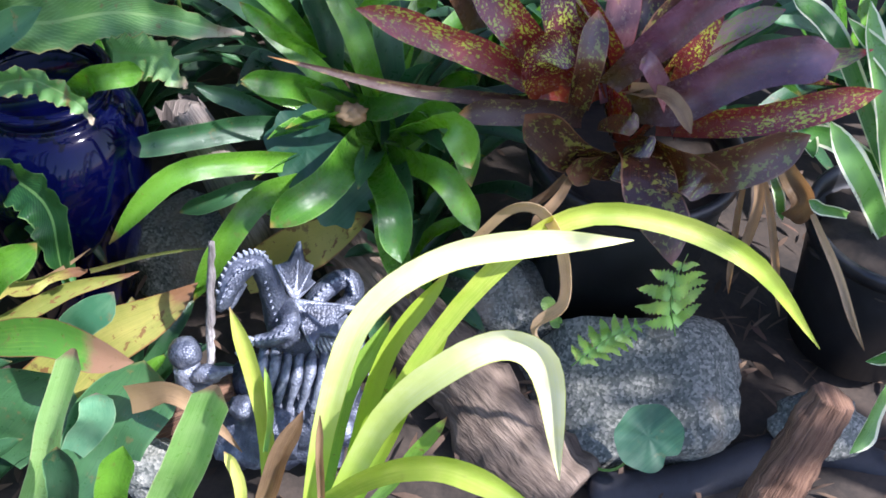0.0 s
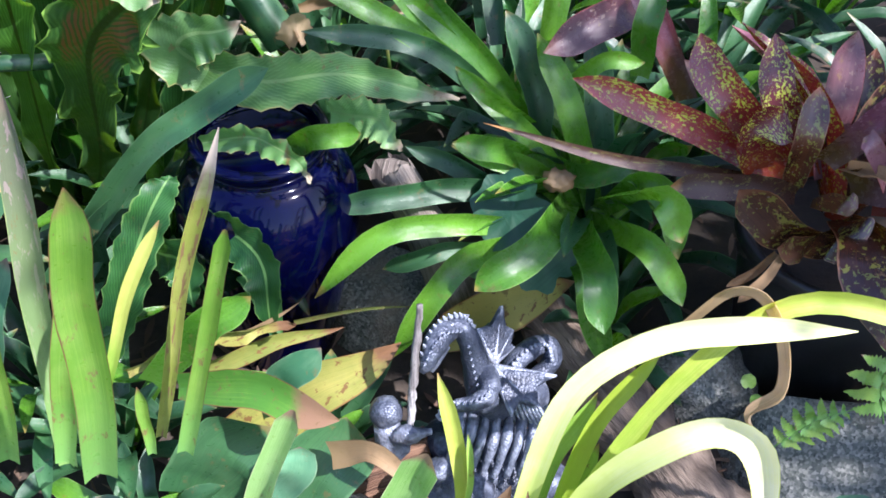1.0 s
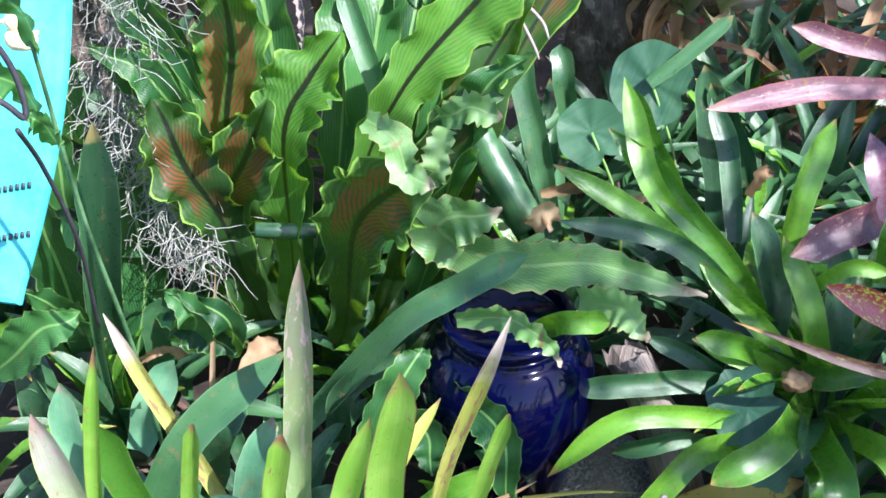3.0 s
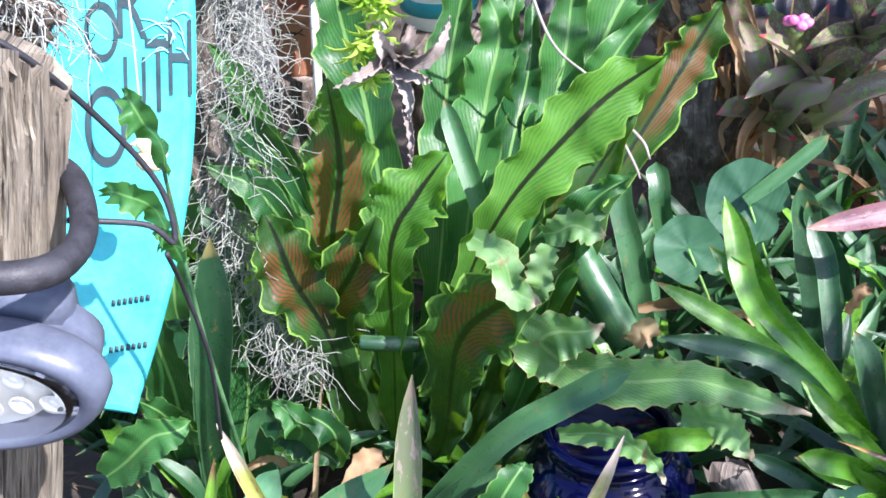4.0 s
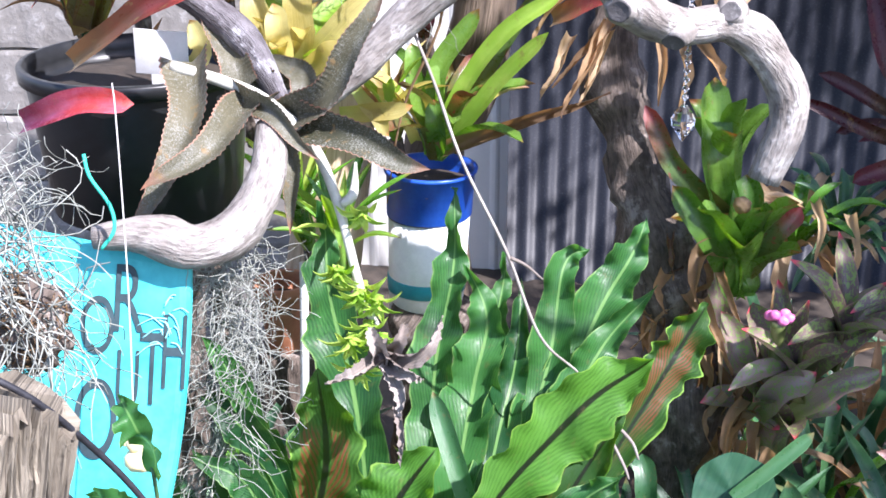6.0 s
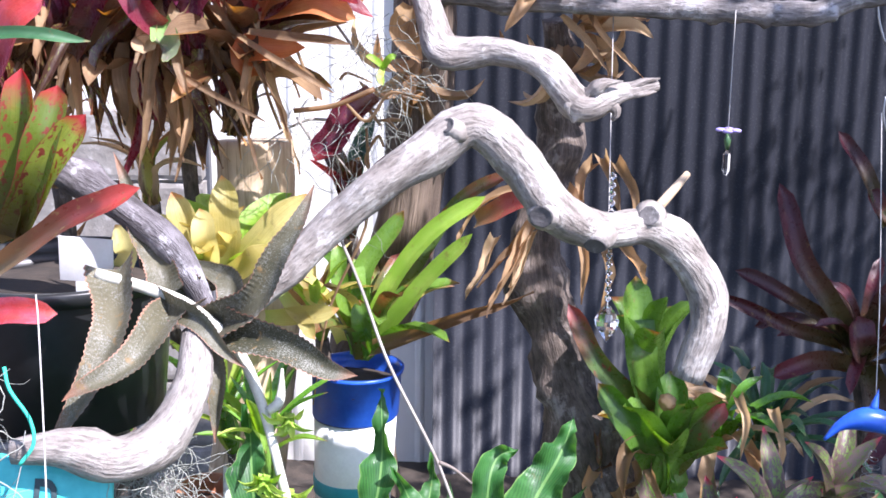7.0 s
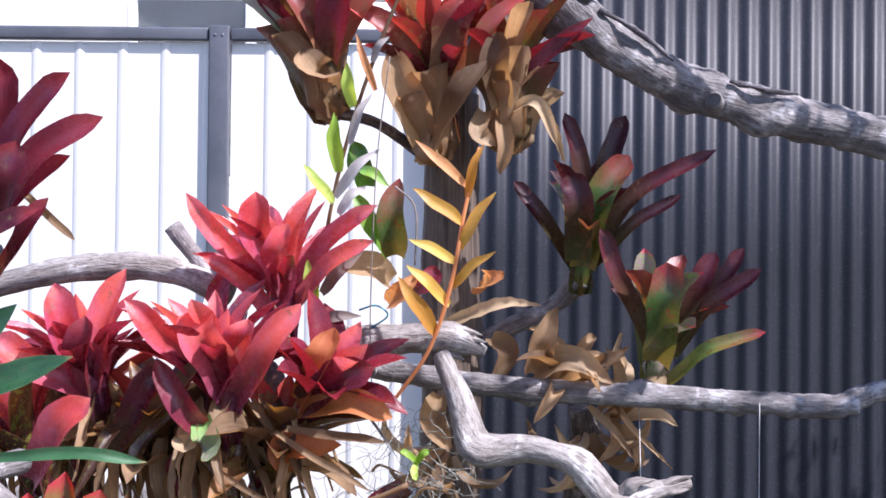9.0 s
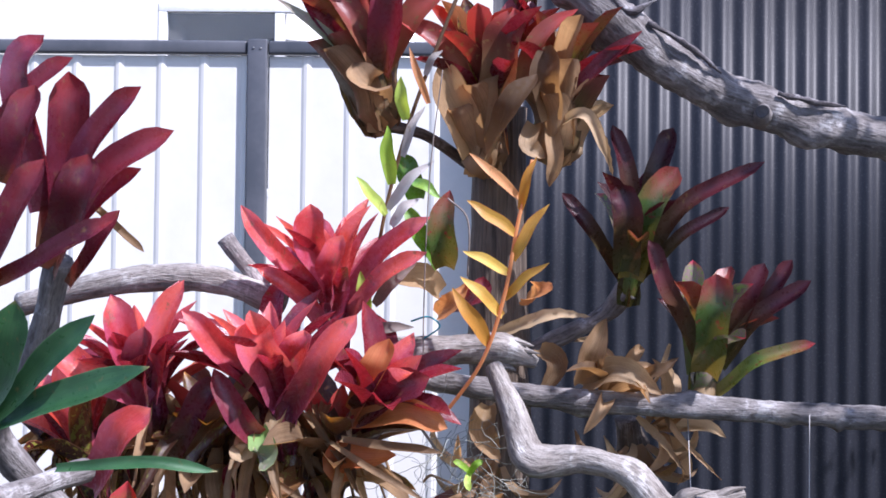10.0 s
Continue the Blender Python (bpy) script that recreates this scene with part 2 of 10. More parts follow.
M_SPECK = leaf_mat("speckled_maroon", (0.085, 0.010, 0.013), (0.26, 0.032, 0.032), spots=(0.46, 0.50, 0.05), spot_cut=0.560, spot_scale=14.0, base=(0.22, 0.040, 0.018), base_to=0.42, rough=0.22, thin=0.24, glow=(0.8, 0.10, 0.03), gloss=0.95)
M_PURPLE = leaf_mat("purple_maroon", (0.070, 0.016, 0.026), (0.23, 0.068, 0.085), spots=(0.42, 0.34, 0.16), spot_cut=0.70, spot_scale=12.0, base=(0.13, 0.08, 0.02), tip=(0.34, 0.14, 0.14), tip_at=0.94, tip_soft=0.05, rough=0.24, thin=0.12, gloss=1.0, worn=0.8, sheen_tint=0.35, sheen_tint_col=(0.30, 0.19, 0.27))
M_LILAC = leaf_mat("dusty_plum", (0.080, 0.028, 0.038), (0.22, 0.100, 0.112), spots=(0.26, 0.17, 0.14), spot_cut=0.62, spot_scale=8.0, base=(0.10, 0.03, 0.035), edge=(0.26, 0.07, 0.06), tip=(0.24, 0.12, 0.09), tip_at=0.93, tip_soft=0.06, rough=0.30, thin=0.14, worn=0.9, gloss=0.75)
M_RUST = leaf_mat("rusty_brown_leaf", (0.050, 0.020, 0.012), (0.15, 0.070, 0.028), spots=(0.16, 0.16, 0.04), spot_cut=0.60, spot_scale=9.0, tip=(0.45, 0.22, 0.06), tip_at=0.95, rough=0.35, thin=0.2, worn=0.8, gloss=0.7)
M_OLIVE = leaf_mat("olive_brown", (0.026, 0.008, 0.006), (0.095, 0.034, 0.015), spots=(0.15, 0.155, 0.025), spot_cut=0.56, spot_scale=7.0, edge=(0.20, 0.10, 0.05), tip=(0.16, 0.06, 0.03), tip_at=0.94, tip_soft=0.04, rough=0.2, thin=0.16, glow=(0.5, 0.2, 0.02), gloss=0.9, worn=0.8)
M_DEAD = leaf_mat("dry_brown", (0.10, 0.060, 0.030), (0.44, 0.29, 0.155), base=(0.30, 0.20, 0.10), base_to=0.5, edge=(0.15, 0.09, 0.05), tip=(0.16, 0.10, 0.06), tip_at=0.93, tip_soft=0.08, rough=0.72, thin=0.40, worn=0.35, glow=(1.0, 0.50, 0.16))
M_TAN = leaf_mat("dry_tan", (0.20, 0.130, 0.07), (0.58, 0.43, 0.26), base=(0.34, 0.24, 0.13), base_to=0.5, edge=(0.26, 0.16, 0.09), tip=(0.22, 0.14, 0.08), tip_at=0.95, tip_soft=0.08, rough=0.66, thin=0.40, worn=0.35, glow=(1.0, 0.62, 0.25))
M_SHEATH = leaf_mat("olive_sheath", (0.085, 0.060, 0.022), (0.25, 0.185, 0.075), base=(0.16, 0.09, 0.045), base_to=0.7, edge=(0.14, 0.08, 0.05), tip=(0.22, 0.06, 0.05), tip_at=0.86, tip_soft=0.12, rough=0.45, thin=0.25, worn=0.3, gloss=0.5)
M_OLDYEL = leaf_mat("old_yellow_brown", (0.22, 0.26, 0.05), (0.46, 0.40, 0.10), spots=(0.22, 0.12, 0.04), spot_cut=0.60, spot_scale=5.0, edge=(0.30, 0.15, 0.05), tip=(0.22, 0.11, 0.05), tip_at=0.88, rough=0.5, thin=0.2, worn=0.8)
M_FERN = leaf_mat("fern_top", (0.010, 0.056, 0.017), (0.048, 0.168, 0.038), rib=(0.16, 0.32, 0.09), edge=(0.16, 0.29, 0.08), rough=0.42, thin=0.30, ribs=6.0, glow=(0.28, 0.60, 0.04), worn=0.25, gloss=0.42)
# dark base on both undersides: the crown's shade put into the frond colour
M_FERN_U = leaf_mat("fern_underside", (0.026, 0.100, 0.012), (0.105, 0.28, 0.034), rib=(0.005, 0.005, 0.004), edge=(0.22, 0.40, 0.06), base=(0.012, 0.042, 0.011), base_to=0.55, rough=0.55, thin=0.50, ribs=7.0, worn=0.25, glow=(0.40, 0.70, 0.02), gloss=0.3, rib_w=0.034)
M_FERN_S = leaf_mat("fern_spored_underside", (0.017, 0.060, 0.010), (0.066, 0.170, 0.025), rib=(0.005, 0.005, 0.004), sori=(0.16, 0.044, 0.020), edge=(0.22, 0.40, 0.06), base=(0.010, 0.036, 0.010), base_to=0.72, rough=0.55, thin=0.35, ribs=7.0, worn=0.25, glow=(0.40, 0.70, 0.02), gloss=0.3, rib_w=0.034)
M_FERN_OLD = leaf_mat("fern_old", (0.11, 0.25, 0.06), (0.24, 0.42, 0.14), rib=(0.22, 0.36, 0.12), edge=(0.36, 0.34, 0.12), tip=(0.36, 0.27, 0.18), tip_at=0.9, rough=0.42, thin=0.25, ribs=5.0, worn=0.8, sheen_tint=0.3)
M_VARIEG = leaf_mat("white_margined", (0.055, 0.19, 0.028), (0.17, 0.38, 0.075), edge=(0.80, 0.82, 0.56), edge_at=0.375, rough=0.32, thin=0.3, gloss=0.8)
M_RED = leaf_mat("red_pink", (0.46, 0.036, 0.046), (0.84, 0.155, 0.125), base=(0.150, 0.028, 0.078), base_to=0.72, tip=(0.86, 0.20, 0.16), tip_at=0.88, tip_soft=0.08, rough=0.24, thin=0.40, glow=(1.0, 0.26, 0.12), worn=0.7, gloss=0.9, sheen_tint=0.50, sheen_tint_col=(0.44, 0.15, 0.31))
M_WINE = leaf_mat("wine_red", (0.100, 0.012, 0.025), (0.30, 0.034, 0.050), base=(0.075, 0.022, 0.045), base_to=0.7, tip=(0.36, 0.035, 0.04), tip_at=0.88, tip_soft=0.08, rough=0.24, thin=0.28, glow=(0.9, 0.08, 0.05), worn=0.6, gloss=0.9, sheen_tint=0.40, sheen_tint_col=(0.16, 0.055, 0.15))
M_DUSTYRED = leaf_mat("dusty_red", (0.12, 0.028, 0.024), (0.34, 0.075, 0.06), spots=(0.22, 0.14, 0.06), spot_cut=0.62, spot_scale=5.0, base=(0.24, 0.17, 0.07), base_to=0.7, tip=(0.42, 0.06, 0.05), tip_at=0.8, tip_soft=0.1, rough=0.34, thin=0.25, glow=(0.9, 0.12, 0.06), worn=1.0)
M_DARKWINE = leaf_mat("deep_wine", (0.024, 0.005, 0.009), (0.085, 0.016, 0.022), base=(0.050, 0.060, 0.016), base_to=0.78, rough=0.30, thin=0.15, glow=(0.4, 0.04, 0.05), worn=0.6, gloss=0.45)
M_ORCHID = leaf_mat("amber_orchid", (0.50, 0.24, 0.04), (0.80, 0.56, 0.12), edge=(0.60, 0.20, 0.08), rough=0.38, thin=0.4, worn=0.3)
M_FRESH = leaf_mat("fresh_pale_green", (0.20, 0.42, 0.09), (0.40, 0.62, 0.22), edge=(0.50, 0.62, 0.28), tip=(0.30, 0.20, 0.12), tip_at=0.99, rough=0.33, thin=0.3, worn=0.4, gloss=0.8)
M_REDDARK = leaf_mat("dark_wine", (0.056, 0.009, 0.018), (0.19, 0.024, 0.036), base=(0.10, 0.06, 0.03), tip=(0.24, 0.028, 0.03), tip_at=0.88, tip_soft=0.1, rough=0.27, thin=0.25, glow=(0.7, 0.05, 0.03), worn=0.5, sheen_tint=0.25, sheen_tint_col=(0.13, 0.05, 0.12))
M_REDGREEN = leaf_mat("green_to_red", (0.045, 0.095, 0.02), (0.15, 0.22, 0.045), spots=(0.19, 0.035, 0.03), spot_cut=0.62, spot_scale=5.0, tip=(0.27, 0.035, 0.038), tip_at=0.76, tip_soft=0.2, base=(0.16, 0.14, 0.03), rough=0.3, thin=0.24, glow=(0.5, 0.2, 0.03), worn=0.7, gloss=0.7)
M_MOTYEL = leaf_mat("mottled_yellow_green", (0.11, 0.16, 0.022), (0.31, 0.36, 0.050), spots=(0.22, 0.045, 0.028), spot_cut=0.555, spot_scale=6.0, tip=(0.42, 0.04, 0.04), tip_at=0.88, tip_soft=0.08, edge=(0.24, 0.05, 0.04), base=(0.12, 0.08, 0.03), base_to=0.5, rough=0.3, thin=0.35, worn=0.7, gloss=0.7)
M_ORANGE = leaf_mat("orange_red", (0.42, 0.11, 0.04), (0.70, 0.34, 0.13), rough=0.45, thin=0.4, glow=(1.0, 0.42, 0.12), worn=0.5)
M_GOLD = leaf_mat("golden_yellow", (0.34, 0.28, 0.07), (0.70, 0.62, 0.24), base=(0.24, 0.30, 0.06), base_to=0.45, rough=0.4, thin=0.45, glow=(1.0, 0.80, 0.2), tip=(0.6, 0.25, 0.08), tip_at=0.97)
M_VASE = leaf_mat("vase_green", (0.065, 0.15, 0.018), (0.17, 0.31, 0.045), base=(0.16, 0.32, 0.05), tip=(0.30, 0.13, 0.04), tip_at=0.98, rough=0.28, thin=0.32, gloss=0.7)
M_MOTTLE = leaf_mat("mottled_green_pink", (0.135, 0.090, 0.080), (0.30, 0.215, 0.190), spots=(0.20, 0.30, 0.075), spot_cut=0.53, spot_scale=9.0, tip=(0.55, 0.07, 0.10), tip_at=0.965, tip_soft=0.02, edge=(0.30, 0.17, 0.17), base=(0.16, 0.20, 0.06), base_to=0.5, rough=0.36, thin=0.18, gloss=0.7)
M_SCALY = leaf_mat("scaly_grey_green", (0.042, 0.042, 0.020), (0.120, 0.108, 0.062), spots=(0.20, 0.20, 0.165), spot_cut=0.56, spot_scale=33.0, edge=(0.34, 0.18, 0.12), tip=(0.26, 0.12, 0.07), tip_at=0.92, tip_soft=0.08, rough=0.6, thin=0.12, worn=0.8)
M_BLEACH = leaf_mat("bleached_grey", (0.20, 0.165, 0.14), (0.58, 0.53, 0.48), rough=0.7, thin=0.1, worn=0.6)
M_LIMEROS = leaf_mat("lime_rosette", (0.24, 0.42, 0.04), (0.52, 0.66, 0.14), rough=0.4, thin=0.35)
M_ROUND = leaf_mat("round_leaf", (0.016, 0.070, 0.036), (0.042, 0.125, 0.062), rough=0.42, thin=0.18, worn=0.2, sheen_tint=0.05)
M_MOSS = plain_mat("grey_moss", (0.19, 0.20, 0.168), (0.40, 0.41, 0.36), 0.8)
def bark_mat(name, dark, light, lichen, crack=(0.035, 0.030, 0.028)):
    """Grey bark: long fissures, blotches and pale lichen."""
    m, nt, b = shader(name, 0.85)
    fis = noisy(nt, coords(nt, "UV", (46, 7, 1)), 1.0, 7.0, 0.68)
    fine = noisy(nt, coords(nt, "UV", (170, 34, 1)), 1.0, 4.0, 0.6)
    blot = noisy(nt, coords(nt), 17.0, 6.0, 0.66)
    col = ramp(nt, calc(nt, "ADD", calc(nt, "MULTIPLY", fis, 0.6), calc(nt, "MULTIPLY", blot, 0.42)), [(0.34, crack), (0.45, dark), (0.66, light)])
    col = mix(nt, calc(nt, "MULTIPLY", ramp(nt, blot, [(0.56, (0, 0, 0)), (0.63, (1, 1, 1))]), 0.65), col, lichen)
    col = mix(nt, calc(nt, "MULTIPLY", ramp(nt, fine, [(0.36, (1, 1, 1)), (0.48, (0, 0, 0))]), 0.5), col, crack)
    nt.links.new(col, b.inputs["Base Color"])
    bump(nt, b, calc(nt, "ADD", fis, calc(nt, "ADD", calc(nt, "MULTIPLY", fine, 0.4), calc(nt, "MULTIPLY", blot, 0.6))), 0.9, 0.012)
    return m


M_GREYBR = bark_mat("grey_branch", (0.15, 0.135, 0.128), (0.36, 0.335, 0.325), (0.50, 0.49, 0.485))
M_BRANCH = bark_mat("bleached_branch", (0.235, 0.205, 0.180), (0.48, 0.45, 0.412), (0.60, 0.575, 0.54), crack=(0.060, 0.049, 0.041))
M_LIMB = bark_mat("dark_grey_limb", (0.085, 0.075, 0.078), (0.26, 0.24, 0.25), (0.42, 0.41, 0.42))
M_LOG = wood_mat("brown_log", (0.080, 0.056, 0.040), (0.27, 0.205, 0.15), crack=(0.016, 0.011, 0.008), grain=46, depth=0.016, stretch=0.16, comb=0.5)
M_POST = wood_mat("weathered_post", (0.120, 0.099, 0.072), (0.35, 0.305, 0.230), crack=(0.014, 0.011, 0.009), grain=95, depth=0.016, stretch=0.035, comb=0.75)
M_STUMP = wood_mat("split_stump", (0.15, 0.12, 0.10), (0.36, 0.31, 0.26), grain=130, depth=0.008, stretch=0.04)
M_TRUNK = bark_mat("dark_trunk", (0.072, 0.055, 0.044), (0.24, 0.190, 0.155), (0.34, 0.295, 0.26), crack=(0.016, 0.012, 0.010))
M_BOARD = bark_mat("weathered_board", (0.20, 0.185, 0.165), (0.34, 0.32, 0.295), (0.42, 0.40, 0.375), crack=(0.07, 0.06, 0.05))
M_KNOT = bark_mat("sawn_face", (0.060, 0.055, 0.055), (0.17, 0.160, 0.155), (0.28, 0.27, 0.265), crack=(0.010, 0.009, 0.008))
M_REDWOOD = wood_mat("red_brown_stub", (0.10, 0.048, 0.026), (0.33, 0.19, 0.115), crack=(0.02, 0.012, 0.008), grain=110, depth=0.014, stretch=0.05, comb=0.55)
M_CUTPOST = wood_mat("pale_timber", (0.42, 0.30, 0.18), (0.66, 0.52, 0.36), crack=(0.2, 0.12, 0.06), grain=38)
M_SOIL = plain_mat("soil", (0.018, 0.014, 0.010), (0.066, 0.050, 0.037), 0.95, scale=14, relief=1.0)
M_PLASTIC = plain_mat("black_plastic", (0.010, 0.011, 0.012), (0.022, 0.023, 0.025), 0.38, scale=9)
M_RUBBER = plain_mat("black_hose", (0.012, 0.012, 0.015), (0.03, 0.03, 0.037), 0.6, scale=60, relief=0.5)
M_POLE = wood_mat("brown_pole", (0.070, 0.050, 0.036), (0.22, 0.165, 0.120), crack=(0.012, 0.009, 0.007), grain=70, depth=0.012, stretch=0.06, comb=0.5)
M_COBALT = plain_mat("cobalt_glaze", (0.0005, 0.0007, 0.011), (0.0008, 0.0012, 0.020), 0.08, scale=6, relief=0.0, coat=0.0)
M_COBALT.node_tree.nodes["Principled BSDF"].inputs["Specular IOR Level"].default_value = 0.25
M_TURQ = plain_mat("turquoise_paint", (0.035, 0.39, 0.42), (0.085, 0.55, 0.56), 0.55, scale=11)
M_TURQ_L = plain_mat("pale_turquoise_paint", (0.22, 0.60, 0.62), (0.34, 0.72, 0.72), 0.55, scale=30)
M_INK = plain_mat("dark_lettering", (0.015, 0.03, 0.035), (0.03, 0.06, 0.07), 0.6)
M_LAMP = plain_mat("grey_lamp_plastic", (0.065, 0.075, 0.105), (0.10, 0.115, 0.155), 0.42, scale=30)
# near-white instead of mirror metal: the bright reflections are put into the colour
M_LIT_REFLECTOR = plain_mat("painted_bright_reflector", (0.78, 0.79, 0.76), (0.92, 0.92, 0.88), 0.35, 0.1)
M_WHITE = plain_mat("white_plastic", (0.70, 0.70, 0.68), (0.82, 0.82, 0.80), 0.4)
M_BLUE = plain_mat("blue_plastic", (0.015, 0.07, 0.42), (0.03, 0.12, 0.56), 0.35)
M_TEALBAND = plain_mat("teal_band", (0.02, 0.25, 0.32), (0.03, 0.33, 0.40), 0.4)
M_DUCK = plain_mat("cream_ornament", (0.75, 0.62, 0.28), (0.85, 0.78, 0.55), 0.4)
M_STEM = plain_mat("pale_stem", (0.44, 0.44, 0.36), (0.62, 0.61, 0.52), 0.5, scale=30)
M_STRING = plain_mat("cord", (0.45, 0.43, 0.40), (0.6, 0.58, 0.55), 0.7)
M_GREENTWINE = plain_mat("green_twine", (0.02, 0.45, 0.30), (0.05, 0.6, 0.42), 0.6)
M_CRYSTAL = glass_mat("crystal", (0.95, 0.96, 0.98))
M_PANE = glass_mat("window_glass", (0.9, 0.93, 0.95))
M_LILACBEAD = plain_mat("lilac_bead", (0.30, 0.24, 0.55), (0.45, 0.38, 0.7), 0.2)
M_CREAM = plain_mat("cream_steel", (0.68, 0.67, 0.62), (0.75, 0.74, 0.69), 0.45, scale=3, relief=0.03)
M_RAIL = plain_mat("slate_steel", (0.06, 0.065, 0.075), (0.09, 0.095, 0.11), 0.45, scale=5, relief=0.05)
M_RENDER = plain_mat("cream_render", (0.66, 0.64, 0.56), (0.74, 0.72, 0.65), 0.8, scale=8)
M_CURTAIN = plain_mat("grey_curtain", (0.16, 0.15, 0.15), (0.26, 0.25, 0.25), 0.8)
M_TERRA = plain_mat("terracotta", (0.36, 0.14, 0.07), (0.5, 0.22, 0.12), 0.75)
M_SCREW = plain_mat("screw_head", (0.25, 0.25, 0.26), (0.4, 0.4, 0.4), 0.35, 0.8)


def iron_mat():
    m, nt, b = shader("slate_corrugated_paint", 0.5)
    big = noisy(nt, coords(nt), 2.2, 4.0)
    drip = noisy(nt, coords(nt, "Object", (30, 30, 1.2)), 1.0, 4.0)
    dust = noisy(nt, coords(nt), 130.0, 3.0)
    f = calc(nt, "ADD", calc(nt, "MULTIPLY", big, 0.5), calc(nt, "MULTIPLY", drip, 0.5))
    col = ramp(nt, f, [(0.3, (0.009, 0.0105, 0.0155)), (0.7, (0.019, 0.021, 0.029))])
    col = mix(nt, calc(nt, "MULTIPLY", ramp(nt, dust, [(0.55, (0, 0, 0)), (0.7, (1, 1, 1))]), 0.12), col, (0.2, 0.2, 0.21))
    nt.links.new(col, b.inputs["Base Color"])
    b.inputs["Specular IOR Level"].default_value = 0.35
    bump(nt, b, big, 0.1, 0.01)
    return m


def granite_mat():
    m, nt, b = shader("granite", 0.85)
    vo = node(nt, "TexVoronoi", Scale=210.0)
    nt.links.new(coords(nt), vo.inputs["Vector"])
    n = noisy(nt, coords(nt), 7.0, 5.0)
    col = ramp(nt, vo.outputs["Color"], [(0.1, (0.065, 0.075, 0.064)), (0.5, (0.150, 0.160, 0.138)), (0.95, (0.34, 0.335, 0.29))])
    col = mix(nt, ramp(nt, n, [(0.55, (0, 0, 0)), (0.72, (0.8, 0.8, 0.8))]), col, (0.27, 0.22, 0.16))
    nt.links.new(col, b.inputs["Base Color"])
    bump(nt, b, calc(nt, "ADD", n, calc(nt, "MULTIPLY", vo.outputs[0], 0.25)), 0.8, 0.006)
    return m


def pewter_mat():
    m, nt, b = shader("pewter", 0.45, 0.35)
    vo = node(nt, "TexVoronoi", Scale=230.0)
    nt.links.new(coords(nt), vo.inputs["Vector"])
    n = noisy(nt, coords(nt), 60.0, 5.0, 0.6)
    geo = nt.nodes.new("ShaderNodeNewGeometry")
    # worn tone plus painted light: highlights on edges, shade in hollows, by pointiness
    worn = calc(nt, "ADD", geo.outputs["Pointiness"], calc(nt, "MULTIPLY", calc(nt, "SUBTRACT", n, 0.5), 0.16))
    nt.links.new(ramp(nt, worn, [(0.45, (0.016, 0.019, 0.028)), (0.545, (0.075, 0.088, 0.122)), (0.66, (0.46, 0.50, 0.60))]), b.inputs["Base Color"])
    bump(nt, b, calc(nt, "SUBTRACT", calc(nt, "MULTIPLY", n, 0.5), calc(nt, "MULTIPLY", vo.outputs[0], 0.5)), 0.8, 0.003)
    return m


M_PEWTER = pewter_mat()
M_IRON = iron_mat()
M_GRANITE = granite_mat()

# ---- building kit ----
def part(name, bm, material, parent=None, label="", smooth=True):
    me = bpy.data.meshes.new(name)
    bm.normal_update()
    bm.to_mesh(me)
    bm.free()
    if smooth:
        me.polygons.foreach_set("use_smooth", [True] * len(me.polygons))
    me.materials.append(material)
    ob = new(name, me)
    if parent is not None:
        ob.parent = parent
    if label:
        tagged(ob, label)
    return ob


def thing(name, at, label, category, group=""):
    """An empty at the base of a thing, which carries its parts (all in world places)."""
    e = new(name)
    e.empty_display_size = 0.05
    e.location = at
    bpy.context.view_layer.update()
    return tagged(e, label, category, group)


def join(root, ob):
    """Hang a part that was built in world places under its thing."""
    ob.parent = root
    ob.matrix_parent_inverse = Matrix.Translation(root.location).inverted() if root.type == "EMPTY" else Matrix()
    return ob


def spline(pts, n):
    """n + 1 places on a smooth line through the points."""
    p = [Vector(q) for q in pts]
    p = [p[0] * 2 - p[1], *p, p[-1] * 2 - p[-2]]
    out = []
    for i in range(n + 1):
        s = i / n * (len(p) - 3)
        k = min(int(s), len(p) - 4)
        t = s - k
        a, b, c, d = p[k:k + 4]
        out.append(0.5 * ((2 * b) + (c - a) * t + (2 * a - 5 * b + 4 * c - d) * t * t + (3 * b - a - 3 * c + d) * t ** 3))
    return out


def fit_strap(v):
    return min(1.0, 0.70 + 0.9 * v) * max(0.0, 1 - max(0.0, (v - 0.70) / 0.30) ** 2.3)


def fit_blunt(v):
    return min(1.0, 0.72 + 1.1 * v) * max(0.0, 1 - max(0.0, (v - 0.80) / 0.20) ** 2.6)


def fit_taper(v):
    return (1 - 0.55 * v) * max(0.0, 1 - v ** 5)


def fit_lance(v):
    return max(0.0, math.sin(math.pi * min(1.0, 0.10 + 0.90 * v) ** 0.85)) ** 0.8


def fit_frond(v):
    return (0.12 + 0.88 * min(1.0, v * 1.4) ** 1.3) * max(0.0, 1 - max(0.0, (v - 0.62) / 0.38) ** 3.0)


def fit_blade(v):
    return (0.86 + 0.14 * math.sin(math.pi * min(1.0, v * 1.1))) * max(0.0, 1 - max(0.0, (v - 0.84) / 0.16) ** 2.8)


def fit_red(v):
    return (0.80 + 0.22 * math.sin(math.pi * min(1.0, v * 1.05))) * max(0.0, 1 - max(0.0, (v - 0.80) / 0.20) ** 2.2)


def fit_stub(v):
    return min(1.0, 0.85 + 0.5 * v) * (1 - 0.25 * v) * max(0.0, 1 - max(0.0, (v - 0.93) / 0.07) ** 4 * 0.75)


def fit_pointed(v):
    return (0.16 + 0.84 * min(1.0, v * 1.7)) * max(0.0, 1 - max(0.0, (v - 0.48) / 0.52) ** 1.9)


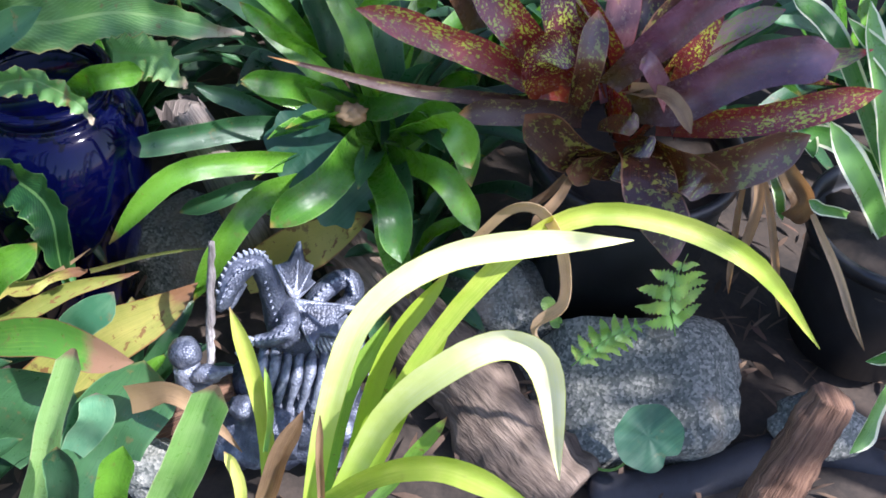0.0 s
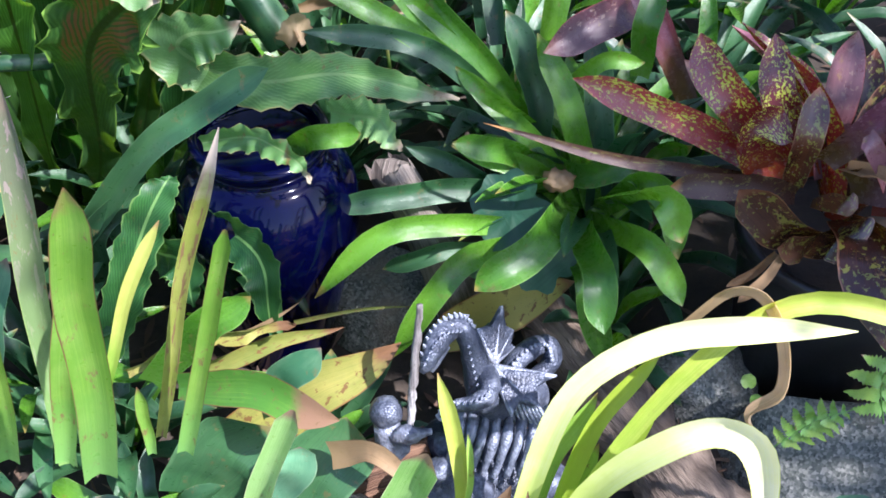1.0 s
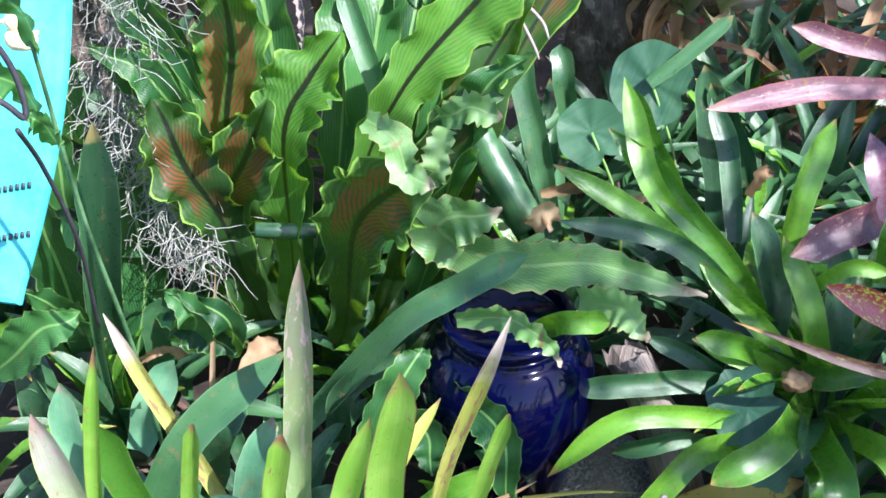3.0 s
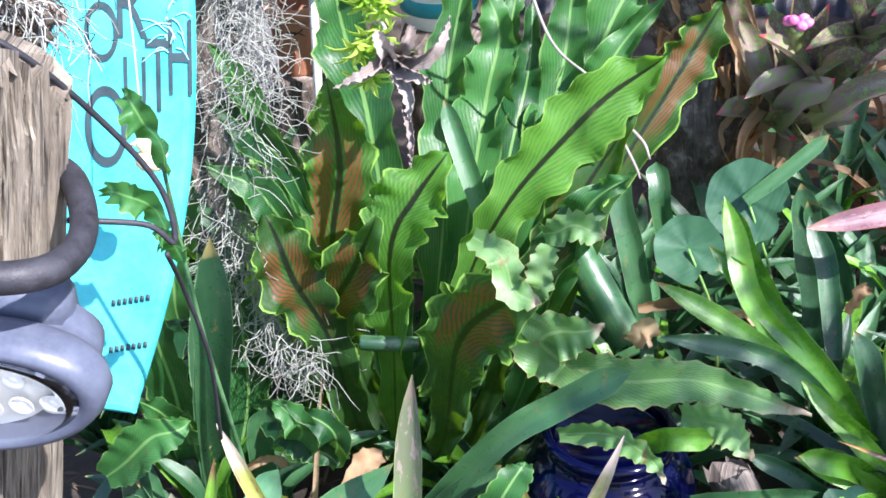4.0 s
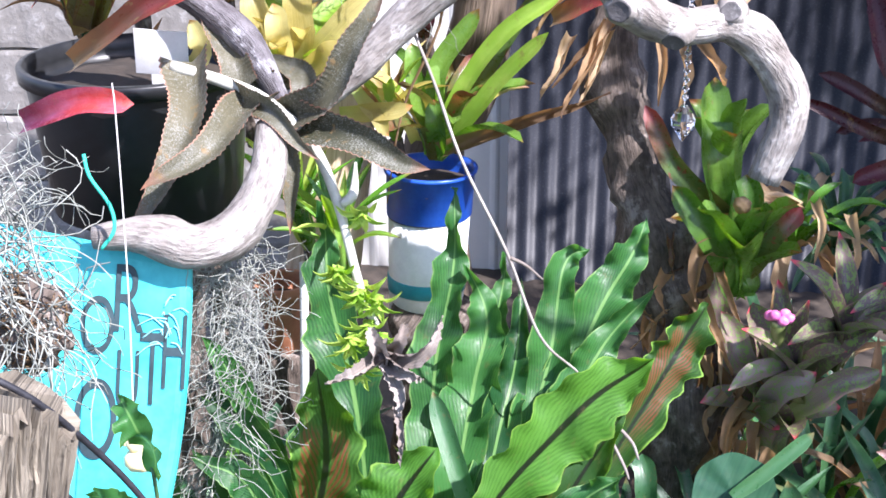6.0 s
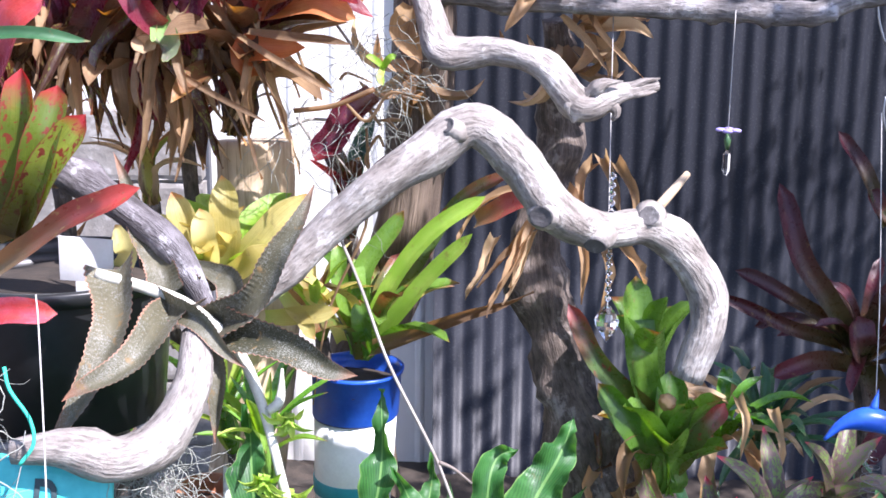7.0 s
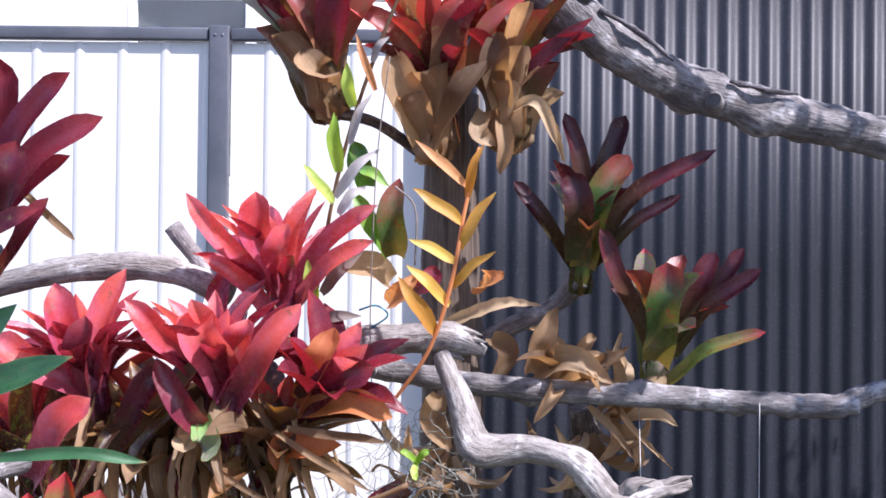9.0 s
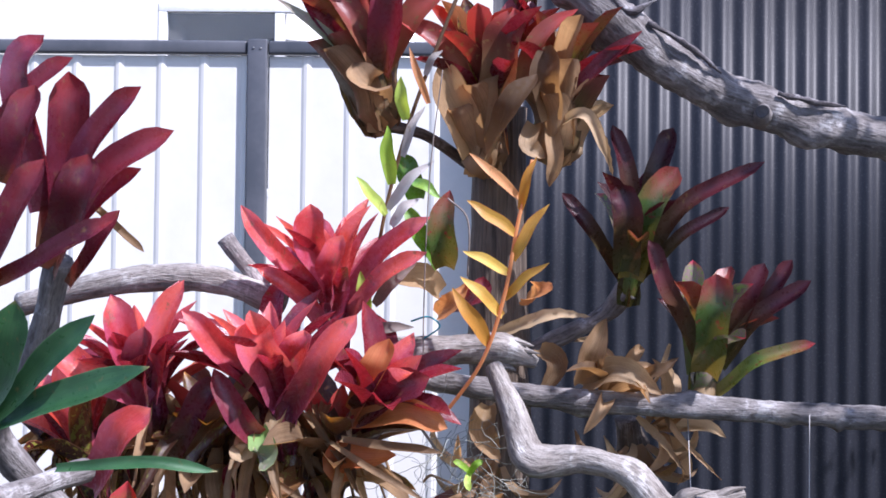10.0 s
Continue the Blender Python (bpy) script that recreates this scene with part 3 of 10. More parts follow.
def fit_bract(v):
    return (0.72 + 0.32 * math.sin(math.pi * min(1, v * 1.1))) * max(0.0, 1 - max(0.0, (v - 0.66) / 0.34) ** 3.0)


VIEW = Vector((0.25, -1.0, 0.55)).normalized()


def leaf_mesh(pts, w, shape=fit_strap, face=None, cup=0.18, wave=0.0, waves=7, rows=14, cols=4, twist=0.0, seed=0, frill=0.0):
    rnd = random.Random(seed * 7919 + int(pts[-1][0] * 1e4) + int(pts[-1][2] * 1e4))
    line = spline(pts, rows)
    face = Vector(face) if face is not None else VIEW
    face = (face + Vector((rnd.uniform(-0.25, 0.25), rnd.uniform(-0.2, 0.2), rnd.uniform(-0.2, 0.2)))).normalized()
    bm = bmesh.new()
    uvl = bm.loops.layers.uv.new("UVMap")
    ph, grid = rnd.uniform(0, 6.28), []
    lean = rnd.uniform(-1, 1)
    side0 = None
    for i, c in enumerate(line):
        v = i / rows
        t = (line[min(i + 1, rows)] - line[max(i - 1, 0)]).normalized()
        s = t.cross(face)
        if s.length < 0.15:
            s = side0 if side0 is not None else t.orthogonal()
        s.normalize()
        if side0 is not None and s.dot(side0) < 0:
            s = -s
        if side0 is not None:
            s = (s + side0 * 0.6).normalized()
            s = (s - t * s.dot(t)).normalized()
        side0 = s.copy()
        nrm = s.cross(t).normalized()
        if twist:
            q = Matrix.Rotation(twist * v, 3, t)
            s, nrm = q @ s, q @ nrm
        half = max(0.0006, w * 0.5 * shape(v)) * (1 + 0.10 * noise.noise((v * 4.0, ph, 0.0)))
        c = c + s * (w * 0.16 * noise.noise((v * 2.6, ph, 5.0)) * min(1, 3 * v)) + nrm * (w * 0.14 * noise.noise((v * 3.1, ph, 9.0)))
        row = []
        for j in range(cols + 1):
            u = j / cols * 2 - 1
            edge = abs(u) ** 1.6
            nick = 1 + (0.025 + 0.5 * frill) * edge * noise.noise((v * 17.0, ph + u * 3, 2.0))
            side_ph = ph + (1.9 if u > 0 else 0.0)
            ripple = wave * edge * math.sin(waves * 6.28 * v + side_ph + 2.2 * noise.noise((v * 3.0, side_ph, 1.0))) * min(1, 4 * v)
            ripple *= 0.55 + 1.1 * abs(noise.noise((v * 4.3, side_ph, 6.0)))
            ripple += 0.25 * wave * edge * edge * math.sin(waves * 17.0 * v + side_ph) * min(1, 3 * v)
            grow = nick + frill * edge * math.sin(waves * 12.9 * v + ph * 2 + u)
            lift = cup * (0.55 * u * u + 0.45 * abs(u)) * half * 2 + 0.06 * half * noise.noise((v * 9.0, u * 2 + ph, 4.0))
            row.append(bm.verts.new(c + s * (u * half * grow) + nrm * (lift + ripple + 0.04 * half * lean * u)))
        grid.append(row)
    for i in range(rows):
        for j in range(cols):
            f = bm.faces.new((grid[i][j], grid[i][j + 1], grid[i + 1][j + 1], grid[i + 1][j]))
            for lp, (a, b) in zip(f.loops, ((j, i), (j + 1, i), (j + 1, i + 1), (j, i + 1))):
                lp[uvl].uv = (a / cols, b / rows)
    return bm


def leaf(root, pts, w, mat, name="leaf", label="", **kw):
    return join(root, part(name, leaf_mesh(pts, w, **kw), mat, None, label))


def rosette(root, at, axis, n, length, width, mats, inner=12, outer=85, droop=18, seed=1, shape=fit_bract, cup=0.35, base=0.025, name="leaf", keep=None, rows=9):
    """Leaves in a spiral round an axis: upright inside, spreading outside."""
    rnd = random.Random(seed)
    axis = Vector(axis).normalized()
    e1 = axis.orthogonal().normalized()
    e2 = axis.cross(e1)
    at = Vector(at)
    for i in range(n):
        k = i / max(1, n - 1)
        az = i * 2.39996 + rnd.uniform(-0.25, 0.25)
        out = e1 * math.cos(az) + e2 * math.sin(az)
        if keep and not keep(out):
            continue
        inc = radians(inner + (outer - inner) * k ** 0.9 + rnd.uniform(-6, 6))
        ln = length * rnd.uniform(0.85, 1.1) * (0.72 + 0.28 * min(1, 1.8 * (k + 0.15)))
        d1 = axis * math.cos(inc * 0.55) + out * math.sin(inc * 0.55)
        d2 = axis * math.cos(inc) + out * math.sin(inc)
        d3 = axis * math.cos(inc + radians(droop)) + out * math.sin(inc + radians(droop))
        b = at + out * base * (0.4 + 0.6 * k)
        p1 = b + d1 * ln * 0.36
        p2 = p1 + d2 * ln * 0.34
        p3 = p2 + d3 * ln * 0.30
        m = mats[rnd.randrange(len(mats))] if isinstance(mats, (list, tuple)) else mats
        leaf(root, (b, p1, p2, p3), width * rnd.uniform(0.85, 1.12), m, name=name, face=axis * 0.9 - out * 0.75,
             shape=shape, cup=cup, seed=seed * 31 + i, rows=rows)


def vase(root, at, axis, n, length, width, mats, seed, flare=(8, 60), belly=0.035, shape=None, cup=0.45, name="leaf", graded=False):
    """A bromeliad: broad sheaths that overlap in a tight cup, then channelled blades that flare out."""
    rnd = random.Random(seed)
    axis = Vector(axis).normalized()
    e1 = axis.orthogonal().normalized()
    e2 = axis.cross(e1)
    at = Vector(at)
    for i in range(n):
        k = (i + 0.5) / n
        az = i * 2.39996 + rnd.uniform(-0.3, 0.3)
        out = e1 * math.cos(az) + e2 * math.sin(az)
        inc = radians(flare[0] + (flare[1] - flare[0]) * k + rnd.uniform(-7, 7))
        ln = length * rnd.uniform(0.85, 1.1) * (0.80 + 0.25 * math.sin(math.pi * k))
        aim = lambda a: axis * math.cos(a) + out * math.sin(a)
        r = belly * (0.35 + 0.65 * k)
        b = at + out * r * 0.4
        p1 = at + axis * ln * 0.20 + out * r
        p2 = at + axis * ln * 0.42 + out * r * 1.05
        p3 = p2 + aim(inc * 0.75) * ln * 0.32
        p4 = p3 + aim(inc + radians(rnd.uniform(0, 14))) * ln * 0.30
        if graded:
            m = mats[min(len(mats) - 1, int((k + rnd.uniform(-0.12, 0.12)) * len(mats)))]
        else:
            m = mats[rnd.randrange(len(mats))] if isinstance(mats, (list, tuple)) else mats
        leaf(root, (b, p1, p2, p3, p4), width * rnd.uniform(0.85, 1.12), m, name=name, face=axis * 0.5 - out,
             shape=shape or fit_blade, cup=cup, seed=seed * 31 + i, rows=14)


def tube_mesh(pts, radii, sides=12, seg=28, rough=0.10, seed=3, knots=0, flat=1.0, freq=9.0):
    line = spline(pts, seg)
    rad = spline([(r, 0, 0) for r in radii], seg)
    rnd = random.Random(seed)
    off = Vector((rnd.uniform(-9, 9), rnd.uniform(-9, 9), rnd.uniform(-9, 9)))
    bumps = [(rnd.uniform(0.1, 0.9), rnd.uniform(0, 6.28), rnd.uniform(0.35, 0.6)) for _ in range(knots)]
    bm = bmesh.new()
    uvl = bm.loops.layers.uv.new("UVMap")
    n0, rings, dist, run = None, [], 0.0, []
    for i, c in enumerate(line):
        t = (line[min(i + 1, seg)] - line[max(i - 1, 0)]).normalized()
        n0 = t.orthogonal().normalized() if n0 is None else (n0 - t * n0.dot(t)).normalized()
        b0 = t.cross(n0)
        if i:
            dist += (c - line[i - 1]).length
        run.append(dist)
        ring = []
        for j in range(sides):
            a = j / sides * 6.28318
            d = n0 * math.cos(a) * flat + b0 * math.sin(a)
            r = max(0.001, rad[i].x)
            k = 1 + rough * (noise.noise((c + d * r) * freq + off) + 0.6 * noise.noise((c + d * r) * freq * 3.3 + off))
            for kv, ka, ks in bumps:
                g = ((i / seg - kv) * dist_total(line) / (r * 1.2)) ** 2 + ((math.sin((a - ka) / 2)) * 2.6) ** 2
                k += ks * math.exp(-g * 1.6)
            ring.append(bm.verts.new(c + d * r * k))
        rings.append(ring)
    r = sum(radii) / len(radii) * 6.28 / sides
    for i in range(seg):
        for j in range(sides):
            q = (j + 1) % sides
            f = bm.faces.new((rings[i][j], rings[i][q], rings[i + 1][q], rings[i + 1][j]))
            for lp, (a, b) in zip(f.loops, ((j, i), (j + 1, i), (j + 1, i + 1), (j, i + 1))):
                lp[uvl].uv = (a * r, run[b])
    for ring, flip in ((rings[0], True), (rings[-1], False)):
        f = bm.faces.new(ring[::-1] if flip else ring)
        for lp in f.loops:
            lp[uvl].uv = (lp.vert.co.x, lp.vert.co.z * 0.3)
    return bm


def dist_total(line):
    return (line[-1] - line[0]).length * 1.15


def branch(name, pts, radii, mat, label, category="branch", **kw):
    ob = part(name, tube_mesh(pts, radii, **kw), mat)
    return tagged(ob, label, category)


def limb(root, name, pts, radii, mat, label="", **kw):
    return join(root, part(name, tube_mesh(pts, radii, **kw), mat, None, label))


def lathe_mesh(profile, at, sides=40, lean=(0, 0)):
    """Profile: pairs of radius and height."""
    bm = bmesh.new()
    rings = []
    for r, z in profile:
        rings.append([bm.verts.new((at[0] + r * math.cos(6.28318 * j / sides) + lean[0] * z,
                                    at[1] + r * math.sin(6.28318 * j / sides) + lean[1] * z, at[2] + z)) for j in range(sides)])
    for a, b in zip(rings, rings[1:]):
        for j in range(sides):
            q = (j + 1) % sides
            bm.faces.new((a[j], a[q], b[q], b[j]))
    bm.faces.new(rings[0][::-1])
    bm.faces.new(rings[-1])
    return bm


def box_mesh(size, m=None, bevel=0.004):
    bm = bmesh.new()
    bmesh.ops.create_cube(bm, size=1.0)
    bmesh.ops.scale(bm, vec=size, verts=bm.verts)
    if bevel:
        bmesh.ops.bevel(bm, geom=list(bm.edges), offset=bevel, segments=2, affect="EDGES", profile=0.6)
    if m is not None:
        bmesh.ops.transform(bm, matrix=m, verts=bm.verts)
    return bm


def blob_mesh(at, size, rough=0.2, seed=1, freq=4.0, sub=3, m=None):
    bm = bmesh.new()
    bmesh.ops.create_icosphere(bm, subdivisions=sub, radius=1.0)
    off = Vector((seed * 3.1, seed * 1.7, seed * 5.3))
    for v in bm.verts:
        n = v.co.normalized()
        k = 1 + rough * noise.noise(n * freq * 0.5 + off) + rough * 0.5 * noise.noise(n * freq * 1.7 + off)
        v.co = Vector((n.x * size[0], n.y * size[1], n.z * size[2])) * k
    if m is not None:
        bmesh.ops.transform(bm, matrix=m, verts=bm.verts)
    bmesh.ops.translate(bm, vec=at, verts=bm.verts)
    return bm


def merge(bms):
    out = bmesh.new()
    for b in bms:
        me = bpy.data.meshes.new("piece")
        b.to_mesh(me)
        b.free()
        out.from_mesh(me)
        bpy.data.meshes.remove(me)
    return out


def disc_leaf(root, at, normal, r, mat, lobes=0, notch=True, seed=1, dish=0.12, name="leaf", label=""):
    """A round leaf with a notch where the stalk meets it."""
    rnd = random.Random(seed)
    nrm = Vector(normal).normalized()
    e1 = nrm.orthogonal().normalized()
    e1 = Matrix.Rotation(rnd.uniform(0, 6.28), 3, nrm) @ e1
    e2 = nrm.cross(e1)
    bm = bmesh.new()
    uvl = bm.loops.layers.uv.new("UVMap")
    at = Vector(at)
    rings, sides = 6, 44
    cen = bm.verts.new(at - nrm * dish * r)
    grid = []
    for i in range(1, rings + 1):
        k = i / rings
        row = []
        for j in range(sides):
            a = 6.28318 * j / sides
            rr = r * k * (1 + (0.07 * math.sin(lobes * a) * k if lobes else 0.02 * math.sin(7 * a) * k))
            if notch:
                rr *= 1 - 0.28 * k * math.exp(-(min(a, 6.283 - a) / 0.22) ** 2)
            lift = -dish * r * (1 - k * k) + 0.035 * r * k * math.sin(3 * a + seed) + 0.02 * r * k * math.sin(8 * a)
            row.append(bm.verts.new(at + e1 * rr * math.cos(a) + e2 * rr * math.sin(a) + nrm * lift))
        grid.append(row)
    def put(f):
        for lp in f.loops:
            d = lp.vert.co - at
            lp[uvl].uv = (0.3 + 0.15 * d.dot(e1) / r, 0.5 + 0.3 * d.dot(e2) / r)
    for j in range(sides):
        q = (j + 1) % sides
        put(bm.faces.new((cen, grid[0][j], grid[0][q])))
        for i in range(rings - 1):
            put(bm.faces.new((grid[i][j], grid[i + 1][j], grid[i + 1][q], grid[i][q])))
    return join(root, part(name, bm, mat, None, label))


def strands_mesh(paths, r):
    """Thin three-sided threads along the given lines."""
    verts, faces = [], []
    for line in paths:
        start = len(verts)
        for i, c in enumerate(line):
            t = (line[min(i + 1, len(line) - 1)] - line[max(i - 1, 0)]).normalized()
            s = t.orthogonal().normalized()
            b = t.cross(s)
            k = r * (1 - 0.5 * i / len(line))
            for a in (0, 2.094, 4.189):
                verts.append(c + s * math.cos(a) * k + b * math.sin(a) * k)
        for i in range(len(line) - 1):
            for j in range(3):
                q = (j + 1) % 3
                faces.append((start + i * 3 + j, start + i * 3 + q, start + i * 3 + 3 + q, start + i * 3 + 3 + j))
    return verts, faces


def threads(name, paths, r, mat, label, category, kind="", root=None):
    verts, faces = strands_mesh(paths, r)
    me = bpy.data.meshes.new(name)
    me.from_pydata([tuple(v) for v in verts], [], faces)
    me.polygons.foreach_set("use_smooth", [True] * len(me.polygons))
    me.materials.append(mat)
    ob = new(name, me)
    if root is not None:
        join(root, ob)
        if label:
            tagged(ob, label, kind=kind)
        return ob
    return tagged(ob, label, category, kind=kind)


def pot(name, at, r, h, mat, label, taper=0.78, lip=0.018):
    """A nursery pot with a rolled rim, filled with mix; its base stands at the place given."""
    root = thing(name, at, label, "pot")
    rb = r * taper
    prof = [(rb * 0.9, 0), (rb, 0.006), (r * 0.985, h - 0.035), (r * 0.985, h - 0.03), (r + lip * 0.5, h - 0.028), (r + lip * 0.6, h - 0.004), (r + lip * 0.4, h),
            (r - 0.003, h), (r - 0.006, h - 0.03), (r * 0.96, h - 0.05), (0.01, h - 0.045)]
    join(root, part("body", lathe_mesh(prof, at, 48), mat))
    join(root, part("potting_mix", blob_mesh((at[0], at[1], at[2] + h - 0.055), (r * 0.95, r * 0.95, 0.025), 0.25, 5, 9, 3), M_SOIL, None, "dark crumbly potting mix"))
    return root

# ---- setting ----
GROUND = -0.21


def ground():
    bm = bmesh.new()
    xs = [-400, -60, -12] + [-4 + i * 0.14 for i in range(50)] + [12, 60, 400]
    ys = [-400, -60, -8] + [-1.5 + i * 0.14 for i in range(52)] + [15, 60, 400]
    g = [[bm.verts.new((x, y, GROUND + (0.05 * noise.noise((x * 2.1, y * 2.1, 0)) + 0.02 * noise.noise((x * 9, y * 9, 3)) if abs(x) < 5 and -2 < y < 7 else -0.02)))
          for x in xs] for y in ys]
    for i in range(len(ys) - 1):
        for j in range(len(xs) - 1):
            bm.faces.new((g[i][j], g[i][j + 1], g[i + 1][j + 1], g[i + 1][j]))
    return tagged(part("ground", bm, M_SOIL), "dark garden soil with leaf litter", "ground", kind="structure")


ground()


def corrugated_wall():
    """A shed wall of corrugated sheet, 76 mm from rib to rib, in line with the fence; a slate roof edge above."""
    turn = Matrix.Translation((-2.641, 4.122, 0)) @ Matrix.Rotation(radians(17.8), 4, "Z")
    x0, x1, y, z0, z1, step = 0.88, 5.2, -0.14, GROUND - 0.05, 3.28, 0.076
    bm = bmesh.new()
    n = int((x1 - x0) / step * 10)
    rows = [z0, 0.9, 2.0, z1]
    def sheet(off):
        out = []
        for k, z in enumerate(rows):
            out.append([bm.verts.new(turn @ Vector((x0 + (x1 - x0) * i / n, y + off - 0.0085 * math.cos(6.28318 * (x1 - x0) * i / n / step)
                                                    + 0.004 * noise.noise((x0 + (x1 - x0) * i / n, z * 2, 0)), z))) for i in range(n + 1)])
        return out
    a, b = sheet(0.0), sheet(0.012)
    for g, flip in ((a, False), (b, True)):
        for k in range(len(rows) - 1):
            for i in range(n):
                q = (g[k][i], g[k][i + 1], g[k + 1][i + 1], g[k + 1][i])
                bm.faces.new(q[::-1] if flip else q)
    for k in (0, len(rows) - 1):
        for i in range(n):
            bm.faces.new((a[k][i], a[k][i + 1], b[k][i + 1], b[k][i]))
    tagged(part("wall_shed", bm, M_IRON), "slate-blue corrugated steel shed wall, dusty", "wall", kind="structure")
    tagged(part("shed_roof", box_mesh((x1 - x0 - 0.9, 1.6, 0.05), turn @ Matrix.Translation(((x0 + x1) / 2 + 0.45, 0.75, z1 + 0.05)), 0.006), M_RAIL), "slate steel roof sheet of the shed", "roof", kind="structure")
    tagged(part("shed_eave", box_mesh((x1 - x0 - 0.9, 0.07, 0.06), turn @ Matrix.Translation(((x0 + x1) / 2 + 0.45, -0.17, z1 + 0.05)), 0.006), M_RAIL), "slate steel gutter edge of the shed roof", "roof", kind="structure")


corrugated_wall()


def shade_tree(cx, cy, seed, n, sx, sy, lean=0.0):
    """A small tree added beside the bed, outside the view, only so its crown gives broken shade."""
    base = (cx + lean, cy - 0.1, GROUND - 0.05)
    root = thing("shade_tree", base, "unseen leafy tree added to cast broken shade on the bed", "tree")
    limb(root, "trunk", (base, (cx - 0.03 + lean * 0.85, cy - 0.05, 1.0), (cx + lean * 0.45, cy, 2.2), (cx, cy, 3.1)), (0.09, 0.075, 0.06, 0.03), M_TRUNK, seg=20)
    rnd = random.Random(seed)
    for k in range(6):
        a = k * 1.05
        limb(root, "limb", ((cx + lean * (0.42 - 0.06 * k), cy, 2.2 + 0.13 * k), (cx + 0.4 * math.cos(a), cy + 0.4 * math.sin(a), 2.5 + 0.15 * k), (cx + 0.8 * math.cos(a), cy + 0.8 * math.sin(a), 2.95 + 0.16 * k)), (0.035, 0.025, 0.01), M_TRUNK, seg=10, sides=8)
    verts, faces = [], []
    clumps = [Vector((cx, cy, 3.0)) + Vector((rnd.gauss(0, sx), rnd.gauss(0, sy), rnd.gauss(0, 0.28))) for _ in range(n)]
    for c in clumps:
        for i in range(75):
            p = c + Vector((rnd.gauss(0, 0.13), rnd.gauss(0, 0.13), rnd.gauss(0, 0.11)))
            d = Vector((rnd.gauss(0, 1), rnd.gauss(0, 1), rnd.gauss(-0.3, 0.6))).normalized()
            s = d.orthogonal().normalized()
            ln, w, q = rnd.uniform(0.06, 0.1), rnd.uniform(0.014, 0.022), len(verts)
            verts += [p, p + d * ln * 0.45 + s * w, p + d * ln, p + d * ln * 0.45 - s * w]
            faces.append((q, q + 1, q + 2, q + 3))
    me = bpy.data.meshes.new("crown")
    me.from_pydata([tuple(v) for v in verts], [], faces)
    me.materials.append(plain_mat("tree_leaf", (0.03, 0.07, 0.015), (0.08, 0.15, 0.03), 0.5))
    join(root, new("crown", me))


shade_tree(2.05, 0.84, 77, 20, 0.36, 0.15)
shade_tree(2.95, 0.50, 81, 7, 0.20, 0.12)
shade_tree(1.42, 1.92, 78, 4, 0.30, 0.26)
shade_tree(1.05, 3.25, 79, 13, 0.34, 0.28)
shade_tree(0.52, 2.42, 80, 10, 0.18, 0.24, 0.80)
shade_tree(1.86, 3.92, 83, 22, 0.36, 0.12, 0.40)
shade_tree(1.38, 2.40, 84, 7, 0.20, 0.09, 0.40)


def boundary_fence():
    """Cream steel sheets between slate posts and rail; the fence runs a little askew to the shed."""
    root = thing("boundary_fence", (-2.67, 4.1, GROUND), "cream steel panel fence with slate posts and rail", "fence")
    tagged(root, kind="structure")
    turn = Matrix.Translation((-2.641, 4.122, 0)) @ Matrix.Rotation(radians(17.8), 4, "Z")
    top = 2.878
    pitch = 0.161
    def panel(x0, x1):
        bm = bmesh.new()
        prof, x = [], x0
        while x < x1 - 0.02:
            prof += [(x, 0.0), (x + pitch - 0.040, 0.0), (x + pitch - 0.030, -0.005), (x + pitch - 0.018, -0.008), (x + pitch - 0.008, -0.005)]
            x += pitch
        prof.append((x, 0.0))
        prof = [(min(px, x1), py) for px, py in prof]
        rows = [[bm.verts.new((px, py + 0.0, z)) for px, py in prof] for z in (GROUND, top - 0.06)]
        back = [[bm.verts.new((px, py + 0.004, z)) for px, py in prof] for z in (GROUND, top - 0.06)]
        for i in range(len(prof) - 1):
            bm.faces.new((rows[0][i], rows[0][i + 1], rows[1][i + 1], rows[1][i]))
            bm.faces.new((back[0][i + 1], back[0][i], back[1][i], back[1][i + 1]))
        bmesh.ops.transform(bm, matrix=turn, verts=bm.verts)
        ob = join(root, part("panel", bm, M_CREAM, None, "ribbed cream steel sheet", smooth=False))
        return ob
    panel(-2.44, -0.042)
    panel(0.042, 1.75)
    panel(-4.84, -2.5)
    for x in (-2.47, 0.0):
        join(root, part("post", box_mesh((0.074, 0.05, top - GROUND), turn @ Matrix.Translation((x, -0.012, (top + GROUND) / 2)), 0.005), M_RAIL, None, "slate steel post"))
        for s in (-0.014, 0.014):
            head = lathe_mesh([(0.004, 0), (0.004, 0.003), (0.002, 0.004)], (0, 0, 0), 10)
            bmesh.ops.transform(head, matrix=turn @ Matrix.Translation((x + s, -0.037, top - 0.035)) @ Matrix.Rotation(radians(90), 4, "X"), verts=head.verts)
            join(root, part("screw", head, M_SCREW))
    for x0, x1 in ((-4.8, -2.51), (-2.43, -0.04), (0.04, 1.75)):
        join(root, part("rail", box_mesh((x1 - x0, 0.042, 0.05), turn @ Matrix.Translation(((x0 + x1) / 2, -0.006, top - 0.03)), 0.008), M_RAIL, None, "slate steel top rail"))


boundary_fence()


